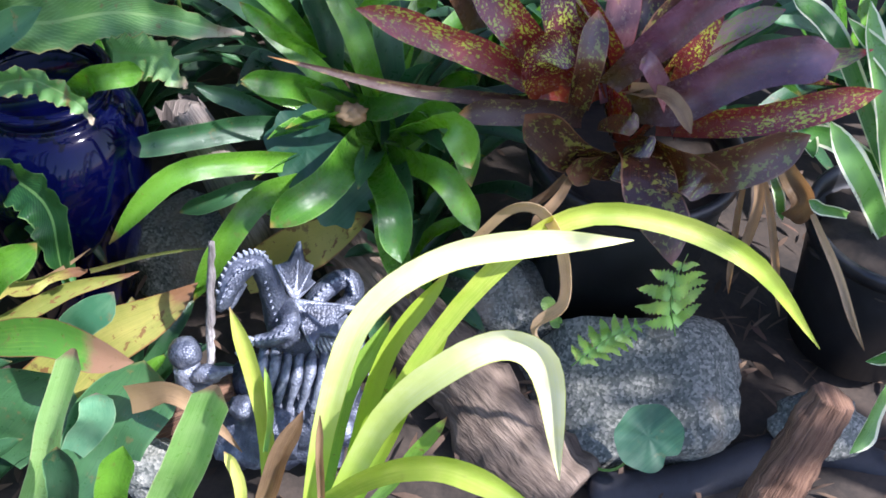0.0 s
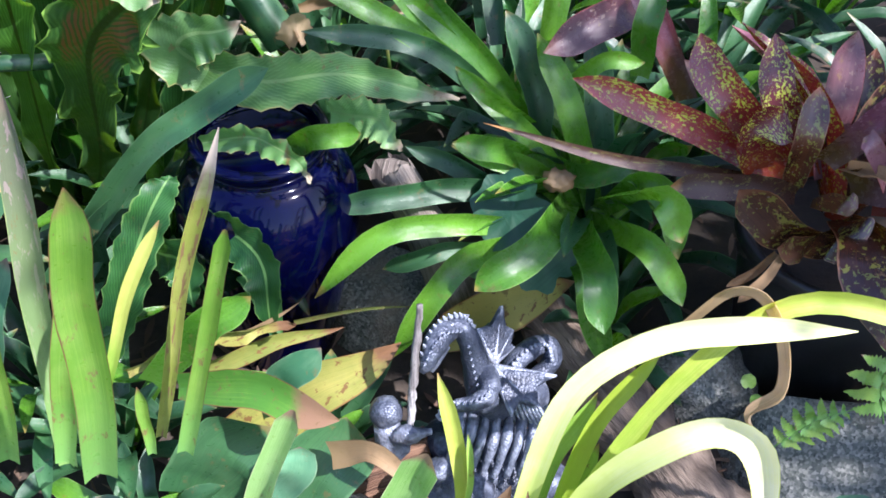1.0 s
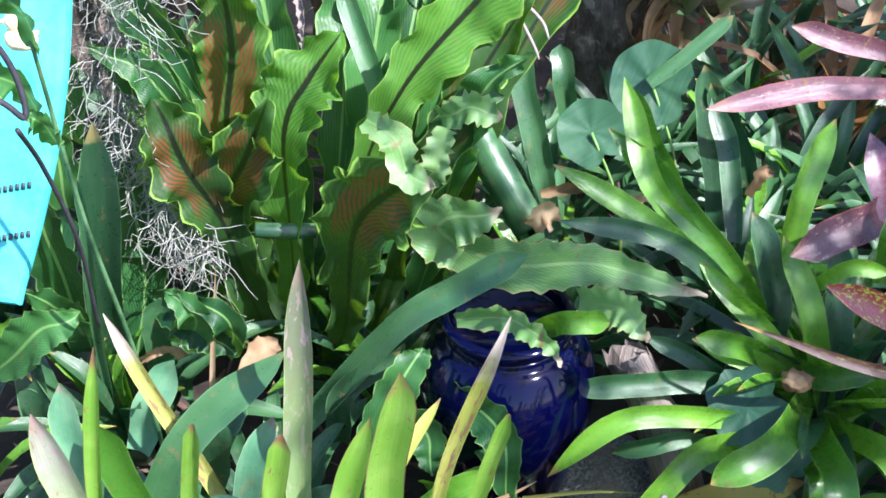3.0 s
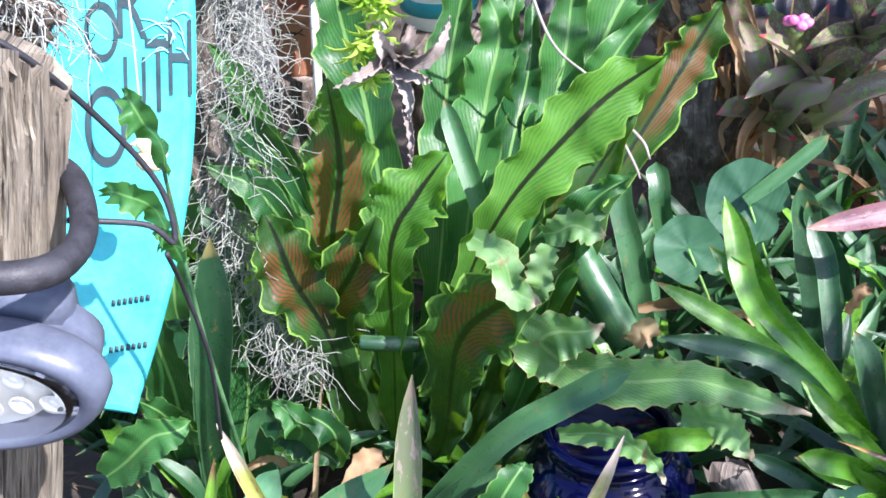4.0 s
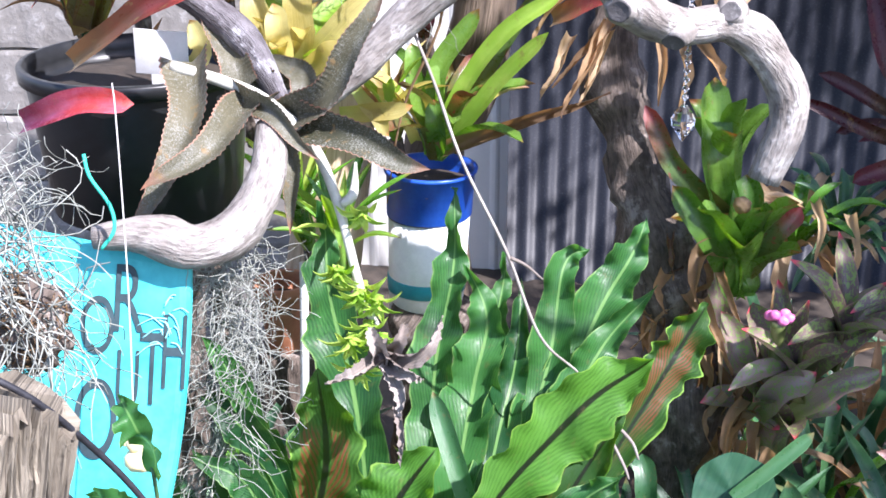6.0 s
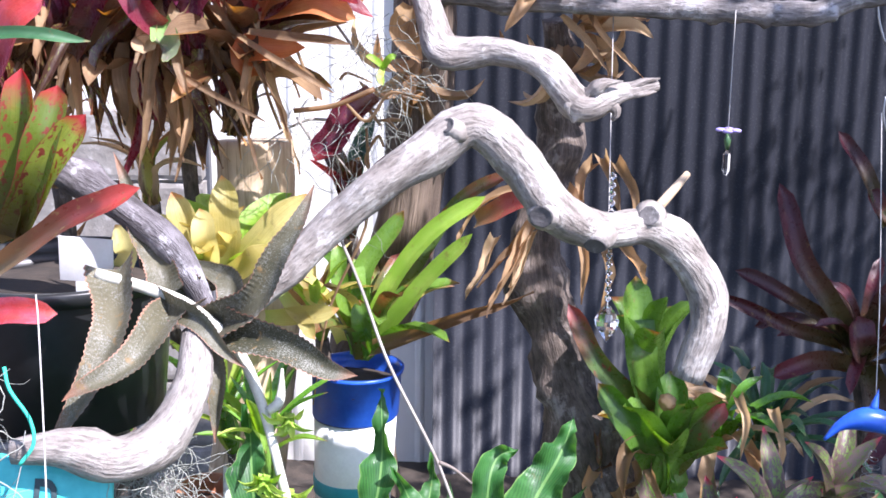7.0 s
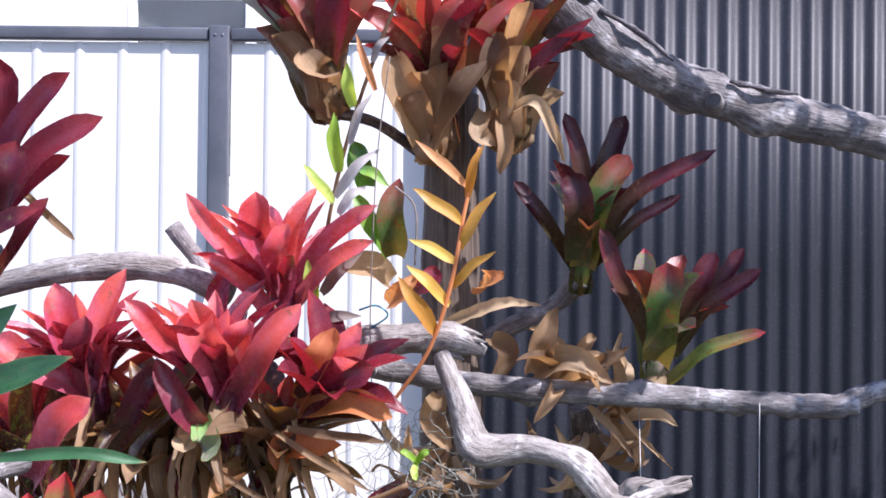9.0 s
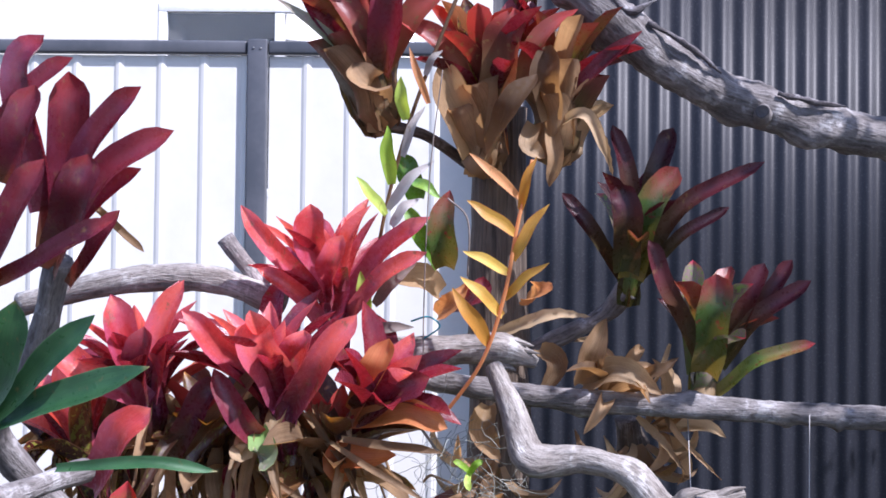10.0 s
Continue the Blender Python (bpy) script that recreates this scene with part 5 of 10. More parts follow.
sb_leaf(((0.009, 1.778, 0.244), (-0.088, 1.806, 0.430), (-0.149, 1.871, 0.522)), 0.06, M_PURPLE)
sb_leaf(((-0.066, 1.987, 0.557), (-0.242, 1.880, 0.584), (-0.416, 1.798, 0.560)), 0.05, M_LILAC)
sb_leaf(((-0.073, 2.063, 0.571), (-0.212, 1.990, 0.624), (-0.309, 1.974, 0.645)), 0.045, M_LILAC)
rosette(sb, (0.273, 1.628, 0.157), (0.1, 0.25, 1), 14, 0.36, 0.07, (M_SPECK, M_PURPLE, M_OLIVE), 20, 75, 15, 5, keep=lambda o: o.y > -0.25)

# dry leaves hanging at the pot
dl = thing("dead_leaves", (0.482, 1.550, 0.190), "bunch of dry brown strap leaves hanging beside the pots", "dead leaves")
for i, pts in enumerate((((0.181, 1.483, 0.199), (0.157, 1.434, 0.180), (0.126, 1.420, 0.139)), ((0.173, 1.490, 0.192), (0.140, 1.454, 0.171), (0.106, 1.442, 0.147)),
                         ((0.475, 1.567, 0.205), (0.500, 1.532, 0.145), (0.501, 1.505, 0.008)), ((0.489, 1.565, 0.203), (0.536, 1.522, 0.093), (0.590, 1.481, -0.086)),
                         ((0.544, 1.599, 0.166), (0.583, 1.561, 0.129), (0.581, 1.568, 0.067)), ((0.559, 1.431, 0.213), (0.622, 1.406, 0.118), (0.697, 1.351, -0.005)),
                         ((0.483, 1.587, 0.156), (0.486, 1.539, 0.041), (0.497, 1.503, -0.064)))):
    leaf(dl, pts, (0.018, 0.014, 0.018, 0.014, 0.04, 0.014, 0.012)[i], M_DEAD if i != 5 else M_TAN, cup=0.5, shape=fit_strap, seed=i, twist=0.8)

# striped plant at the edge
vp = thing("striped_plant", (0.731, 1.622, 0.116), "green and white striped strap-leaved plant in a black pot", "plant")
for pts, w in ((((0.739, 1.559, 0.056), (0.636, 1.590, 0.225), (0.527, 1.567, 0.274)), 0.04), (((0.749, 1.560, 0.056), (0.654, 1.507, 0.215), (0.576, 1.539, 0.316)), 0.045),
               (((0.752, 1.610, 0.104), (0.684, 1.648, 0.280), (0.634, 1.724, 0.422)), 0.055), (((0.750, 1.624, 0.118), (0.601, 1.709, 0.339), (0.518, 1.770, 0.399)), 0.045),
               (((0.719, 1.276, 0.062), (0.656, 1.159, 0.090), (0.609, 1.075, 0.079)), 0.05), (((0.728, 1.644, 0.137), (0.567, 1.611, 0.247), (0.568, 1.534, 0.241)), 0.04),
               (((0.761, 1.618, 0.111), (0.709, 1.670, 0.301), (0.601, 1.701, 0.401)), 0.035), (((0.709, 1.307, 0.022), (0.726, 1.289, 0.075), (0.649, 1.239, 0.097)), 0.03),
               (((0.532, 1.635, 0.132), (0.539, 1.564, 0.133), (0.566, 1.567, 0.066)), 0.02), (((0.662, 1.546, 0.114), (0.609, 1.513, 0.152), (0.580, 1.521, 0.160)), 0.02)):
    leaf(vp, pts, w, M_VARIEG)

# little fern and pennywort by the rock
fl = thing("small_fern", (0.209, 1.304, -0.069), "small bright green feathery fern growing by the rock", "fern")
def fernlet(root, pts, n, reach):
    line = spline(pts, n)
    limb(root, "stem", pts, (0.0015, 0.0012, 0.0008), M_LIME, sides=5, seg=10, rough=0)
    for i in range(1, n):
        t = (line[i + 1] - line[i - 1]).normalized() if i < n else (line[i] - line[i - 1]).normalized()
        s = t.cross(VIEW).normalized()
        r = reach * math.sin(math.pi * min(1, 0.18 + 0.8 * i / n))
        for sg in (-1, 1):
            tip = line[i] + s * sg * r + t * r * 0.35
            leaf(root, (line[i], line[i] + (tip - line[i]) * 0.5 + Vector((0, 0, 0.002)), tip), r * 0.52, M_LIME, name="leaflet", rows=16, cols=2, frill=0.32, waves=4, shape=fit_taper, seed=i, cup=0.05)
fernlet(fl, ((0.219, 1.300, -0.058), (0.269, 1.310, 0.008), (0.324, 1.320, 0.044)), 8, 0.042)
fernlet(fl, ((0.388, 1.360, -0.026), (0.364, 1.370, 0.066), (0.375, 1.380, 0.150)), 6, 0.062)
pw = thing("pennywort", (0.270, 1.175, -0.166), "round blue-green pennywort leaf on a thin stalk over the rock", "plant")
disc_leaf(pw, (0.341, 1.159, -0.044), (0.0, -0.75, 0.65), 0.055, M_ROUND, seed=4)
limb(pw, "stalk", ((0.260, 1.177, -0.164), (0.302, 1.155, -0.131), (0.343, 1.163, -0.054)), (0.0025, 0.0025, 0.002), M_LIME, sides=6, seg=10, rough=0)
disc_leaf(pw, (0.177, 1.431, -0.058), (0.0, -0.7, 0.7), 0.013, M_LIME, seed=5)
disc_leaf(pw, (0.194, 1.410, -0.079), (0.1, -0.7, 0.7), 0.011, M_LIME, seed=6)

# ---- arching yellow-green clump in front ----
yg = thing("strap_leaf_clump", (-0.129, 0.942, -0.037), "arching yellow-green strap leaves, the palest coloured as in full sun", "plant")
Y = (((-0.166, 0.939, -0.039), (-0.144, 0.976, 0.203), (-0.102, 1.015, 0.350), (-0.008, 1.047, 0.435), (0.101, 1.067, 0.466), (0.231, 1.099, 0.454)), 0.037, M_PALE
     ), (((-0.129, 0.942, -0.037), (-0.053, 1.000, 0.224), (0.044, 1.063, 0.394), (0.149, 1.112, 0.467), (0.270, 1.116, 0.469), (0.393, 1.101, 0.425), (0.507, 1.085, 0.297)), 0.030, M_YELLOW
     ), (((-0.135, 0.932, -0.005), (-0.063, 0.950, 0.233), (0.018, 0.957, 0.349), (0.091, 0.961, 0.393), (0.141, 0.951, 0.354), (0.179, 0.930, 0.154)), 0.042, M_PALE
     ), (((-0.177, 0.896, 0.058), (-0.081, 0.856, 0.226), (0.024, 0.827, 0.307), (0.134, 0.793, 0.301)), 0.034, M_YELLOW
     ), (((-0.228, 0.980, -0.069), (-0.241, 1.022, 0.152), (-0.285, 1.061, 0.287)), 0.024, M_YELLOW
     ), (((-0.123, 0.961, -0.019), (-0.072, 1.038, 0.234), (0.003, 1.095, 0.370)), 0.026, M_YELLOW
     ), (((-0.107, 0.962, -0.018), (-0.038, 1.020, 0.188), (0.011, 1.074, 0.322)), 0.028, M_YELLOW
     ), (((-0.082, 0.964, -0.017), (-0.023, 0.982, 0.096), (0.020, 1.003, 0.171)), 0.02, M_LIME
     ), (((-0.115, 0.966, -0.042), (-0.091, 1.017, 0.103), (-0.058, 1.059, 0.198)), 0.028, M_LIME
     ), (((-0.245, 0.880, 0.043), (-0.252, 0.902, 0.134), (-0.270, 0.911, 0.170)), 0.016, M_YELLOW
     ), (((-0.154, 0.946, -0.033), (-0.124, 1.025, 0.167), (-0.070, 1.070, 0.292)), 0.03, M_LIME
     ), (((-0.231, 0.983, 0.073), (-0.225, 1.006, 0.150), (-0.236, 1.032, 0.203)), 0.01, M_LIME)
for pts, w, m in Y:
    leaf(yg, pts, w, m, shape=fit_strap, rows=24, cup=0.28)
leaf(yg, ((0.026, 1.121, 0.394), (0.071, 1.130, 0.458), (0.116, 1.117, 0.472), (0.149, 1.078, 0.435), (0.158, 1.046, 0.376), (0.127, 1.035, 0.339), (0.131, 1.022, 0.326)), 0.019, M_TAN, rows=30, cup=0.5, twist=1.6, label="dry curled tan leaf")
leaf(yg, ((-0.209, 0.802, 0.176), (-0.182, 0.833, 0.274), (-0.156, 0.870, 0.338)), 0.024, M_DEAD, cup=0.6, label="dry brown stalk")
leaf(yg, ((-0.124, 0.809, 0.182), (-0.130, 0.837, 0.277), (-0.134, 0.867, 0.334)), 0.01, M_DEAD, cup=0.6, label="dry brown stalk")

# ---- green strap clump in the middle ----
gc = thing("green_bromeliad", (-0.155, 1.648, 0.016), "glossy bright green strap-leaved bromeliad clump", "bromeliad")
for pts, w, m in (
        (((-0.193, 1.617, 0.126), (-0.342, 1.537, 0.189), (-0.450, 1.477, 0.203), (-0.562, 1.439, 0.182)), 0.052, M_STRAP_D),
        (((-0.205, 1.563, 0.101), (-0.328, 1.460, 0.185), (-0.442, 1.398, 0.196), (-0.546, 1.344, 0.077)), 0.05, M_STRAP),
        (((-0.203, 1.549, 0.088), (-0.305, 1.422, 0.148), (-0.358, 1.354, 0.112), (-0.411, 1.321, -0.016)), 0.055, M_STRAP),
        (((-0.168, 1.578, 0.157), (-0.188, 1.439, 0.204), (-0.232, 1.371, 0.195), (-0.280, 1.335, 0.161)), 0.072, M_STRAP),
        (((-0.141, 1.561, 0.071), (-0.116, 1.463, 0.115), (-0.097, 1.431, 0.056), (-0.067, 1.418, -0.067)), 0.062, M_STRAP),
        (((-0.112, 1.598, 0.133), (-0.055, 1.538, 0.255), (-0.001, 1.493, 0.252), (0.027, 1.458, 0.177)), 0.058, M_STRAP),
        (((-0.151, 1.603, 0.111), (-0.244, 1.575, 0.224), (-0.363, 1.546, 0.268)), 0.05, M_STRAP),
        (((-0.152, 1.610, 0.118), (-0.249, 1.615, 0.262), (-0.380, 1.641, 0.358)), 0.048, M_STRAP),
        (((-0.122, 1.605, 0.113), (-0.178, 1.641, 0.286), (-0.250, 1.694, 0.407)), 0.055, M_STRAP),
        (((-0.122, 1.605, 0.113), (-0.133, 1.661, 0.277), (-0.173, 1.739, 0.408)), 0.062, M_STRAP_D),
        (((-0.168, 1.580, 0.090), (-0.329, 1.570, 0.193), (-0.446, 1.579, 0.231)), 0.042, M_STRAP_D),
        (((-0.093, 1.607, 0.115), (-0.025, 1.652, 0.225), (0.021, 1.629, 0.272)), 0.05, M_STRAP),
        (((-0.109, 1.578, 0.086), (-0.231, 1.475, 0.101), (-0.312, 1.448, 0.076)), 0.045, M_STRAP_D),
        (((-0.312, 1.504, 0.088), (-0.381, 1.467, 0.095), (-0.460, 1.459, 0.048)), 0.04, M_STRAP_D),
        (((-0.242, 1.667, 0.217), (-0.443, 1.639, 0.410), (-0.630, 1.609, 0.522)), 0.05, M_STRAP),
        (((-0.256, 1.677, 0.232), (-0.406, 1.687, 0.419), (-0.565, 1.719, 0.540)), 0.062, M_STRAP),
        (((-0.231, 1.664, 0.209), (-0.258, 1.696, 0.328), (-0.311, 1.722, 0.421)), 0.062, M_STRAP_D),
        (((-0.238, 1.723, 0.199), (-0.236, 1.823, 0.411), (-0.203, 1.897, 0.524)), 0.058, M_STRAP),
        (((-0.079, 1.717, 0.331), (-0.078, 1.726, 0.431), (-0.070, 1.764, 0.484)), 0.055, M_STRAP),
        (((-0.221, 1.634, 0.173), (-0.289, 1.544, 0.282), (-0.355, 1.512, 0.303)), 0.05, M_STRAP),
        (((-0.245, 1.640, 0.264), (-0.309, 1.570, 0.364), (-0.363, 1.577, 0.406)), 0.032, M_STRAP),
        (((-0.210, 1.685, 0.299), (-0.140, 1.664, 0.387), (-0.073, 1.676, 0.390)), 0.036, M_STRAP),
        (((-0.431, 1.827, 0.305), (-0.511, 1.855, 0.440), (-0.573, 1.865, 0.548)), 0.058, M_STRAP),
        (((-0.252, 1.664, 0.217), (-0.421, 1.633, 0.396), (-0.604, 1.552, 0.451)), 0.045, M_STRAP_D),
        (((-0.205, 1.646, 0.180), (-0.137, 1.571, 0.226), (-0.061, 1.558, 0.259), (0.011, 1.561, 0.162)), 0.052, M_STRAP),
        (((-0.335, 1.830, 0.274), (-0.378, 1.930, 0.397), (-0.428, 1.985, 0.473)), 0.05, M_STRAP_D),
        (((-0.364, 1.694, 0.324), (-0.474, 1.681, 0.474), (-0.560, 1.791, 0.600)), 0.052, M_STRAP)):
    leaf(gc, pts, w * 0.80, m, shape=fit_strap, cup=0.26, rows=18)
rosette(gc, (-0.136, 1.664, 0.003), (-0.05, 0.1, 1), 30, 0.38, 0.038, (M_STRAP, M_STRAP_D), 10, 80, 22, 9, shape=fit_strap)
for pts, w in ((((-0.135, 1.560, 0.140), (-0.097, 1.375, 0.205), (-0.070, 1.305, 0.145)), 0.052), (((-0.104, 1.560, 0.200), (-0.022, 1.420, 0.340), (0.023, 1.380, 0.288)), 0.052), (((-0.120, 1.570, 0.130), (-0.020, 1.450, 0.200), (0.040, 1.400, 0.130)), 0.046)):
    leaf(gc, pts, w, M_STRAP, shape=fit_strap, cup=0.25)
cl = thing("round_leaf_plant", (-0.253, 1.618, -0.011), "blue-green scalloped round leaves among the straps", "plant")
disc_leaf(cl, (-0.253, 1.504, 0.184), (-0.15, -0.7, 0.7), 0.068, M_ROUND, lobes=9, seed=2)
disc_leaf(cl, (-0.194, 1.485, 0.109), (0.1, -0.75, 0.6), 0.06, M_ROUND, lobes=9, seed=3)
disc_leaf(cl, (-0.559, 2.113, 0.409), (0.0, -0.8, 0.5), 0.085, M_ROUND, lobes=0, seed=7)
disc_leaf(cl, (-0.645, 1.977, 0.359), (0.1, -0.85, 0.45), 0.068, M_ROUND, lobes=0, seed=8)
for a, b in (((-0.559, 2.113, 0.409), (-0.463, 2.029, 0.125)), ((-0.645, 1.977, 0.359), (-0.556, 1.921, 0.121)), ((-0.254, 1.511, 0.177), (-0.206, 1.570, -0.058)), ((-0.195, 1.492, 0.102), (-0.193, 1.556, -0.072))):
    limb(cl, "stalk", (a, tuple((Vector(a) + Vector(b)) * 0.5 + Vector((0.02, 0, 0))), b), (0.003, 0.003, 0.004), M_LIME, sides=6, seg=8, rough=0)
pk = part("dry_flower", blob_mesh((-0.184, 1.548, 0.226), (0.025, 0.02, 0.018), 0.5, 5, 7, 3), M_TAN)
tagged(pk, "withered pinkish flower caught among green leaves", "flower")

# ---- bromeliads in front: upright spears ----
fb = thing("spear_bromeliad", (-0.782, 0.994, -0.005), "upright lime and grey-brown spear-leaved bromeliad", "bromeliad")
for pts, w, m, f in (
        (((-0.858, 1.019, -0.026), (-0.863, 1.087, 0.335), (-0.863, 1.132, 0.625)), 0.043, M_GREYSPEAR, fit_strap),
        (((-0.626, 0.763, 0.370), (-0.594, 0.764, 0.646), (-0.570, 0.756, 0.840)), 0.043, M_LIME, fit_blade),
        (((-0.663, 0.974, 0.156), (-0.607, 1.018, 0.439), (-0.538, 1.044, 0.684)), 0.021, M_BROWNSPEAR, fit_strap),
        (((-0.612, 0.942, 0.179), (-0.563, 0.967, 0.399), (-0.515, 0.970, 0.596)), 0.026, M_LIME, fit_stub),
        (((-0.952, 0.878, 0.159), (-0.933, 0.886, 0.356), (-0.910, 0.887, 0.530)), 0.030, M_LIME, fit_stub),
        (((-1.068, 0.822, 0.141), (-1.062, 0.864, 0.380), (-1.052, 0.906, 0.603)), 0.026, M_LIME, fit_strap),
        (((-0.816, 0.848, 0.228), (-0.790, 0.853, 0.420), (-0.773, 0.866, 0.579)), 0.036, M_LIME, fit_stub),
        (((-1.003, 0.812, 0.182), (-1.065, 0.819, 0.393), (-1.107, 0.828, 0.540)), 0.045, M_GREYSPEAR, fit_strap),
        (((-0.744, 0.866, 0.221), (-0.718, 0.901, 0.415), (-0.681, 0.933, 0.571)), 0.036, M_LIME, fit_strap),
        (((-0.706, 0.949, 0.296), (-0.662, 0.985, 0.455), (-0.617, 1.009, 0.554)), 0.018, M_YELLOW, fit_strap),
        (((-0.983, 1.094, 0.024), (-1.102, 1.117, 0.243), (-1.201, 1.125, 0.439)), 0.028, M_BROWNSPEAR, fit_strap),
        (((-1.146, 1.247, -0.055), (-1.150, 1.325, 0.181), (-1.150, 1.376, 0.356)), 0.014, M_TAN, fit_taper),
        (((-0.975, 0.741, 0.322), (-0.970, 0.687, 0.414), (-0.996, 0.667, 0.477)), 0.03, M_LIME, fit_strap),
        (((-0.621, 0.875, 0.261), (-0.622, 0.880, 0.327), (-0.624, 0.881, 0.389)), 0.016, M_LIME, fit_strap),
        (((-0.899, 0.825, 0.309), (-0.914, 0.792, 0.400), (-0.929, 0.784, 0.427)), 0.016, M_LIME, fit_strap),
        (((-0.355, 0.855, 0.063), (-0.306, 0.868, 0.213), (-0.258, 0.877, 0.360)), 0.062, M_FRESH, fit_stub),
        (((-0.517, 0.821, 0.088), (-0.459, 0.842, 0.273), (-0.416, 0.857, 0.426)), 0.040, M_FRESH, fit_stub),
        (((-0.398, 0.798, 0.148), (-0.377, 0.803, 0.235), (-0.365, 0.816, 0.303)), 0.042, M_STRAP, fit_blunt),
        (((-0.448, 0.794, 0.145), (-0.440, 0.803, 0.236), (-0.442, 0.810, 0.298)), 0.04, M_STRAP_D, fit_blunt)):
    leaf(fb, pts, w, m, shape=f, cup=0.3, rows=16)

lw = thing("broad_leaf_clump", (-0.944, 1.081, -0.227), "broad dark blue-green leaves low in the bed", "plant")
for pts, w, m, f in (
        (((-1.159, 0.971, -0.044), (-1.062, 1.063, 0.246), (-0.928, 1.180, 0.398)), 0.062, M_STRAP_D, fit_strap),
        (((-1.227, 1.000, 0.013), (-1.245, 1.039, 0.211), (-1.268, 1.067, 0.326)), 0.05, M_TEAL, fit_strap),
        (((-1.076, 0.998, 0.030), (-1.138, 1.014, 0.221), (-1.177, 1.018, 0.315)), 0.06, M_STRAP, fit_strap),
        (((-0.986, 1.072, 0.077), (-0.949, 1.077, 0.219), (-0.923, 1.111, 0.323)), 0.046, M_TEAL, fit_strap),
        (((-1.064, 1.133, 0.095), (-1.033, 1.134, 0.236), (-1.018, 1.176, 0.276)), 0.06, M_STRAP_D, fit_blunt),
        (((-1.284, 1.244, -0.008), (-1.258, 1.272, 0.089), (-1.213, 1.304, 0.182)), 0.062, M_TEAL, fit_strap),
        (((-0.771, 1.165, 0.023), (-0.669, 1.166, 0.168), (-0.599, 1.200, 0.224)), 0.06, M_STRAP, fit_strap),
        (((-0.570, 0.980, -0.133), (-0.474, 1.046, -0.002), (-0.438, 1.113, 0.089)), 0.13, M_STRAP_D, fit_strap),
        (((-0.673, 1.035, -0.079), (-0.612, 1.060, 0.014), (-0.552, 1.089, 0.068)), 0.15, M_STRAP_D, fit_strap),
        (((-0.601, 1.160, -0.002), (-0.539, 1.151, 0.100), (-0.488, 1.175, 0.164)), 0.055, M_TEAL, fit_strap),
        (((-0.530, 1.017, -0.028), (-0.488, 1.027, 0.050), (-0.486, 1.042, 0.092)), 0.05, M_TEAL, fit_blunt),
        (((-0.687, 1.095, 0.118), (-0.550, 1.061, 0.180), (-0.416, 1.030, 0.190)), 0.056, M_BROWNTIP, fit_strap),
        (((-0.646, 1.130, -0.057), (-0.520, 1.173, 0.037), (-0.382, 1.243, 0.130)), 0.105, M_OLDYEL, fit_lance),
        (((-0.360, 1.450, -0.101), (-0.252, 1.474, -0.010), (-0.132, 1.487, 0.056)), 0.095, M_OLDYEL, fit_lance),
        (((-0.710, 1.202, 0.013), (-0.602, 1.233, 0.069), (-0.479, 1.273, 0.105)), 0.03, M_OLDYEL, fit_lance),
        (((-0.441, 1.052, 0.073), (-0.362, 1.043, 0.104), (-0.269, 1.003, 0.037)), 0.045, M_DEAD, fit_taper),
        (((-0.760, 1.372, 0.037), (-0.657, 1.342, 0.146), (-0.579, 1.261, 0.067)), 0.085, M_FERN, fit_lance),
        (((-0.764, 1.331, -0.002), (-0.675, 1.276, 0.083), (-0.639, 1.308, 0.113)), 0.055, M_STRAP, fit_lance),
        (((-0.680, 1.244, 0.052), (-0.611, 1.248, 0.097), (-0.549, 1.271, 0.145)), 0.012, M_DEAD, fit_taper),
        (((-0.588, 1.344, 0.009), (-0.479, 1.373, 0.035), (-0.383, 1.389, 0.048)), 0.008, M_OLDYEL, fit_taper)):
    leaf(lw, pts, w, m, shape=f, cup=0.15, rows=14)
wl = thing("water_pennywort", (-0.830, 0.757, 0.362), "large round blue-green leaf on a stalk in front", "plant")
disc_leaf(wl, (-0.740, 0.654, 0.582), (0.05, -0.75, 0.7), 0.083, M_ROUND, seed=11, dish=0.18)
limb(wl, "stalk", ((-0.746, 0.659, 0.559), (-0.785, 0.684, 0.418), (-0.881, 0.783, 0.182)), (0.003, 0.003, 0.004), M_LIME, sides=6, seg=8, rough=0)

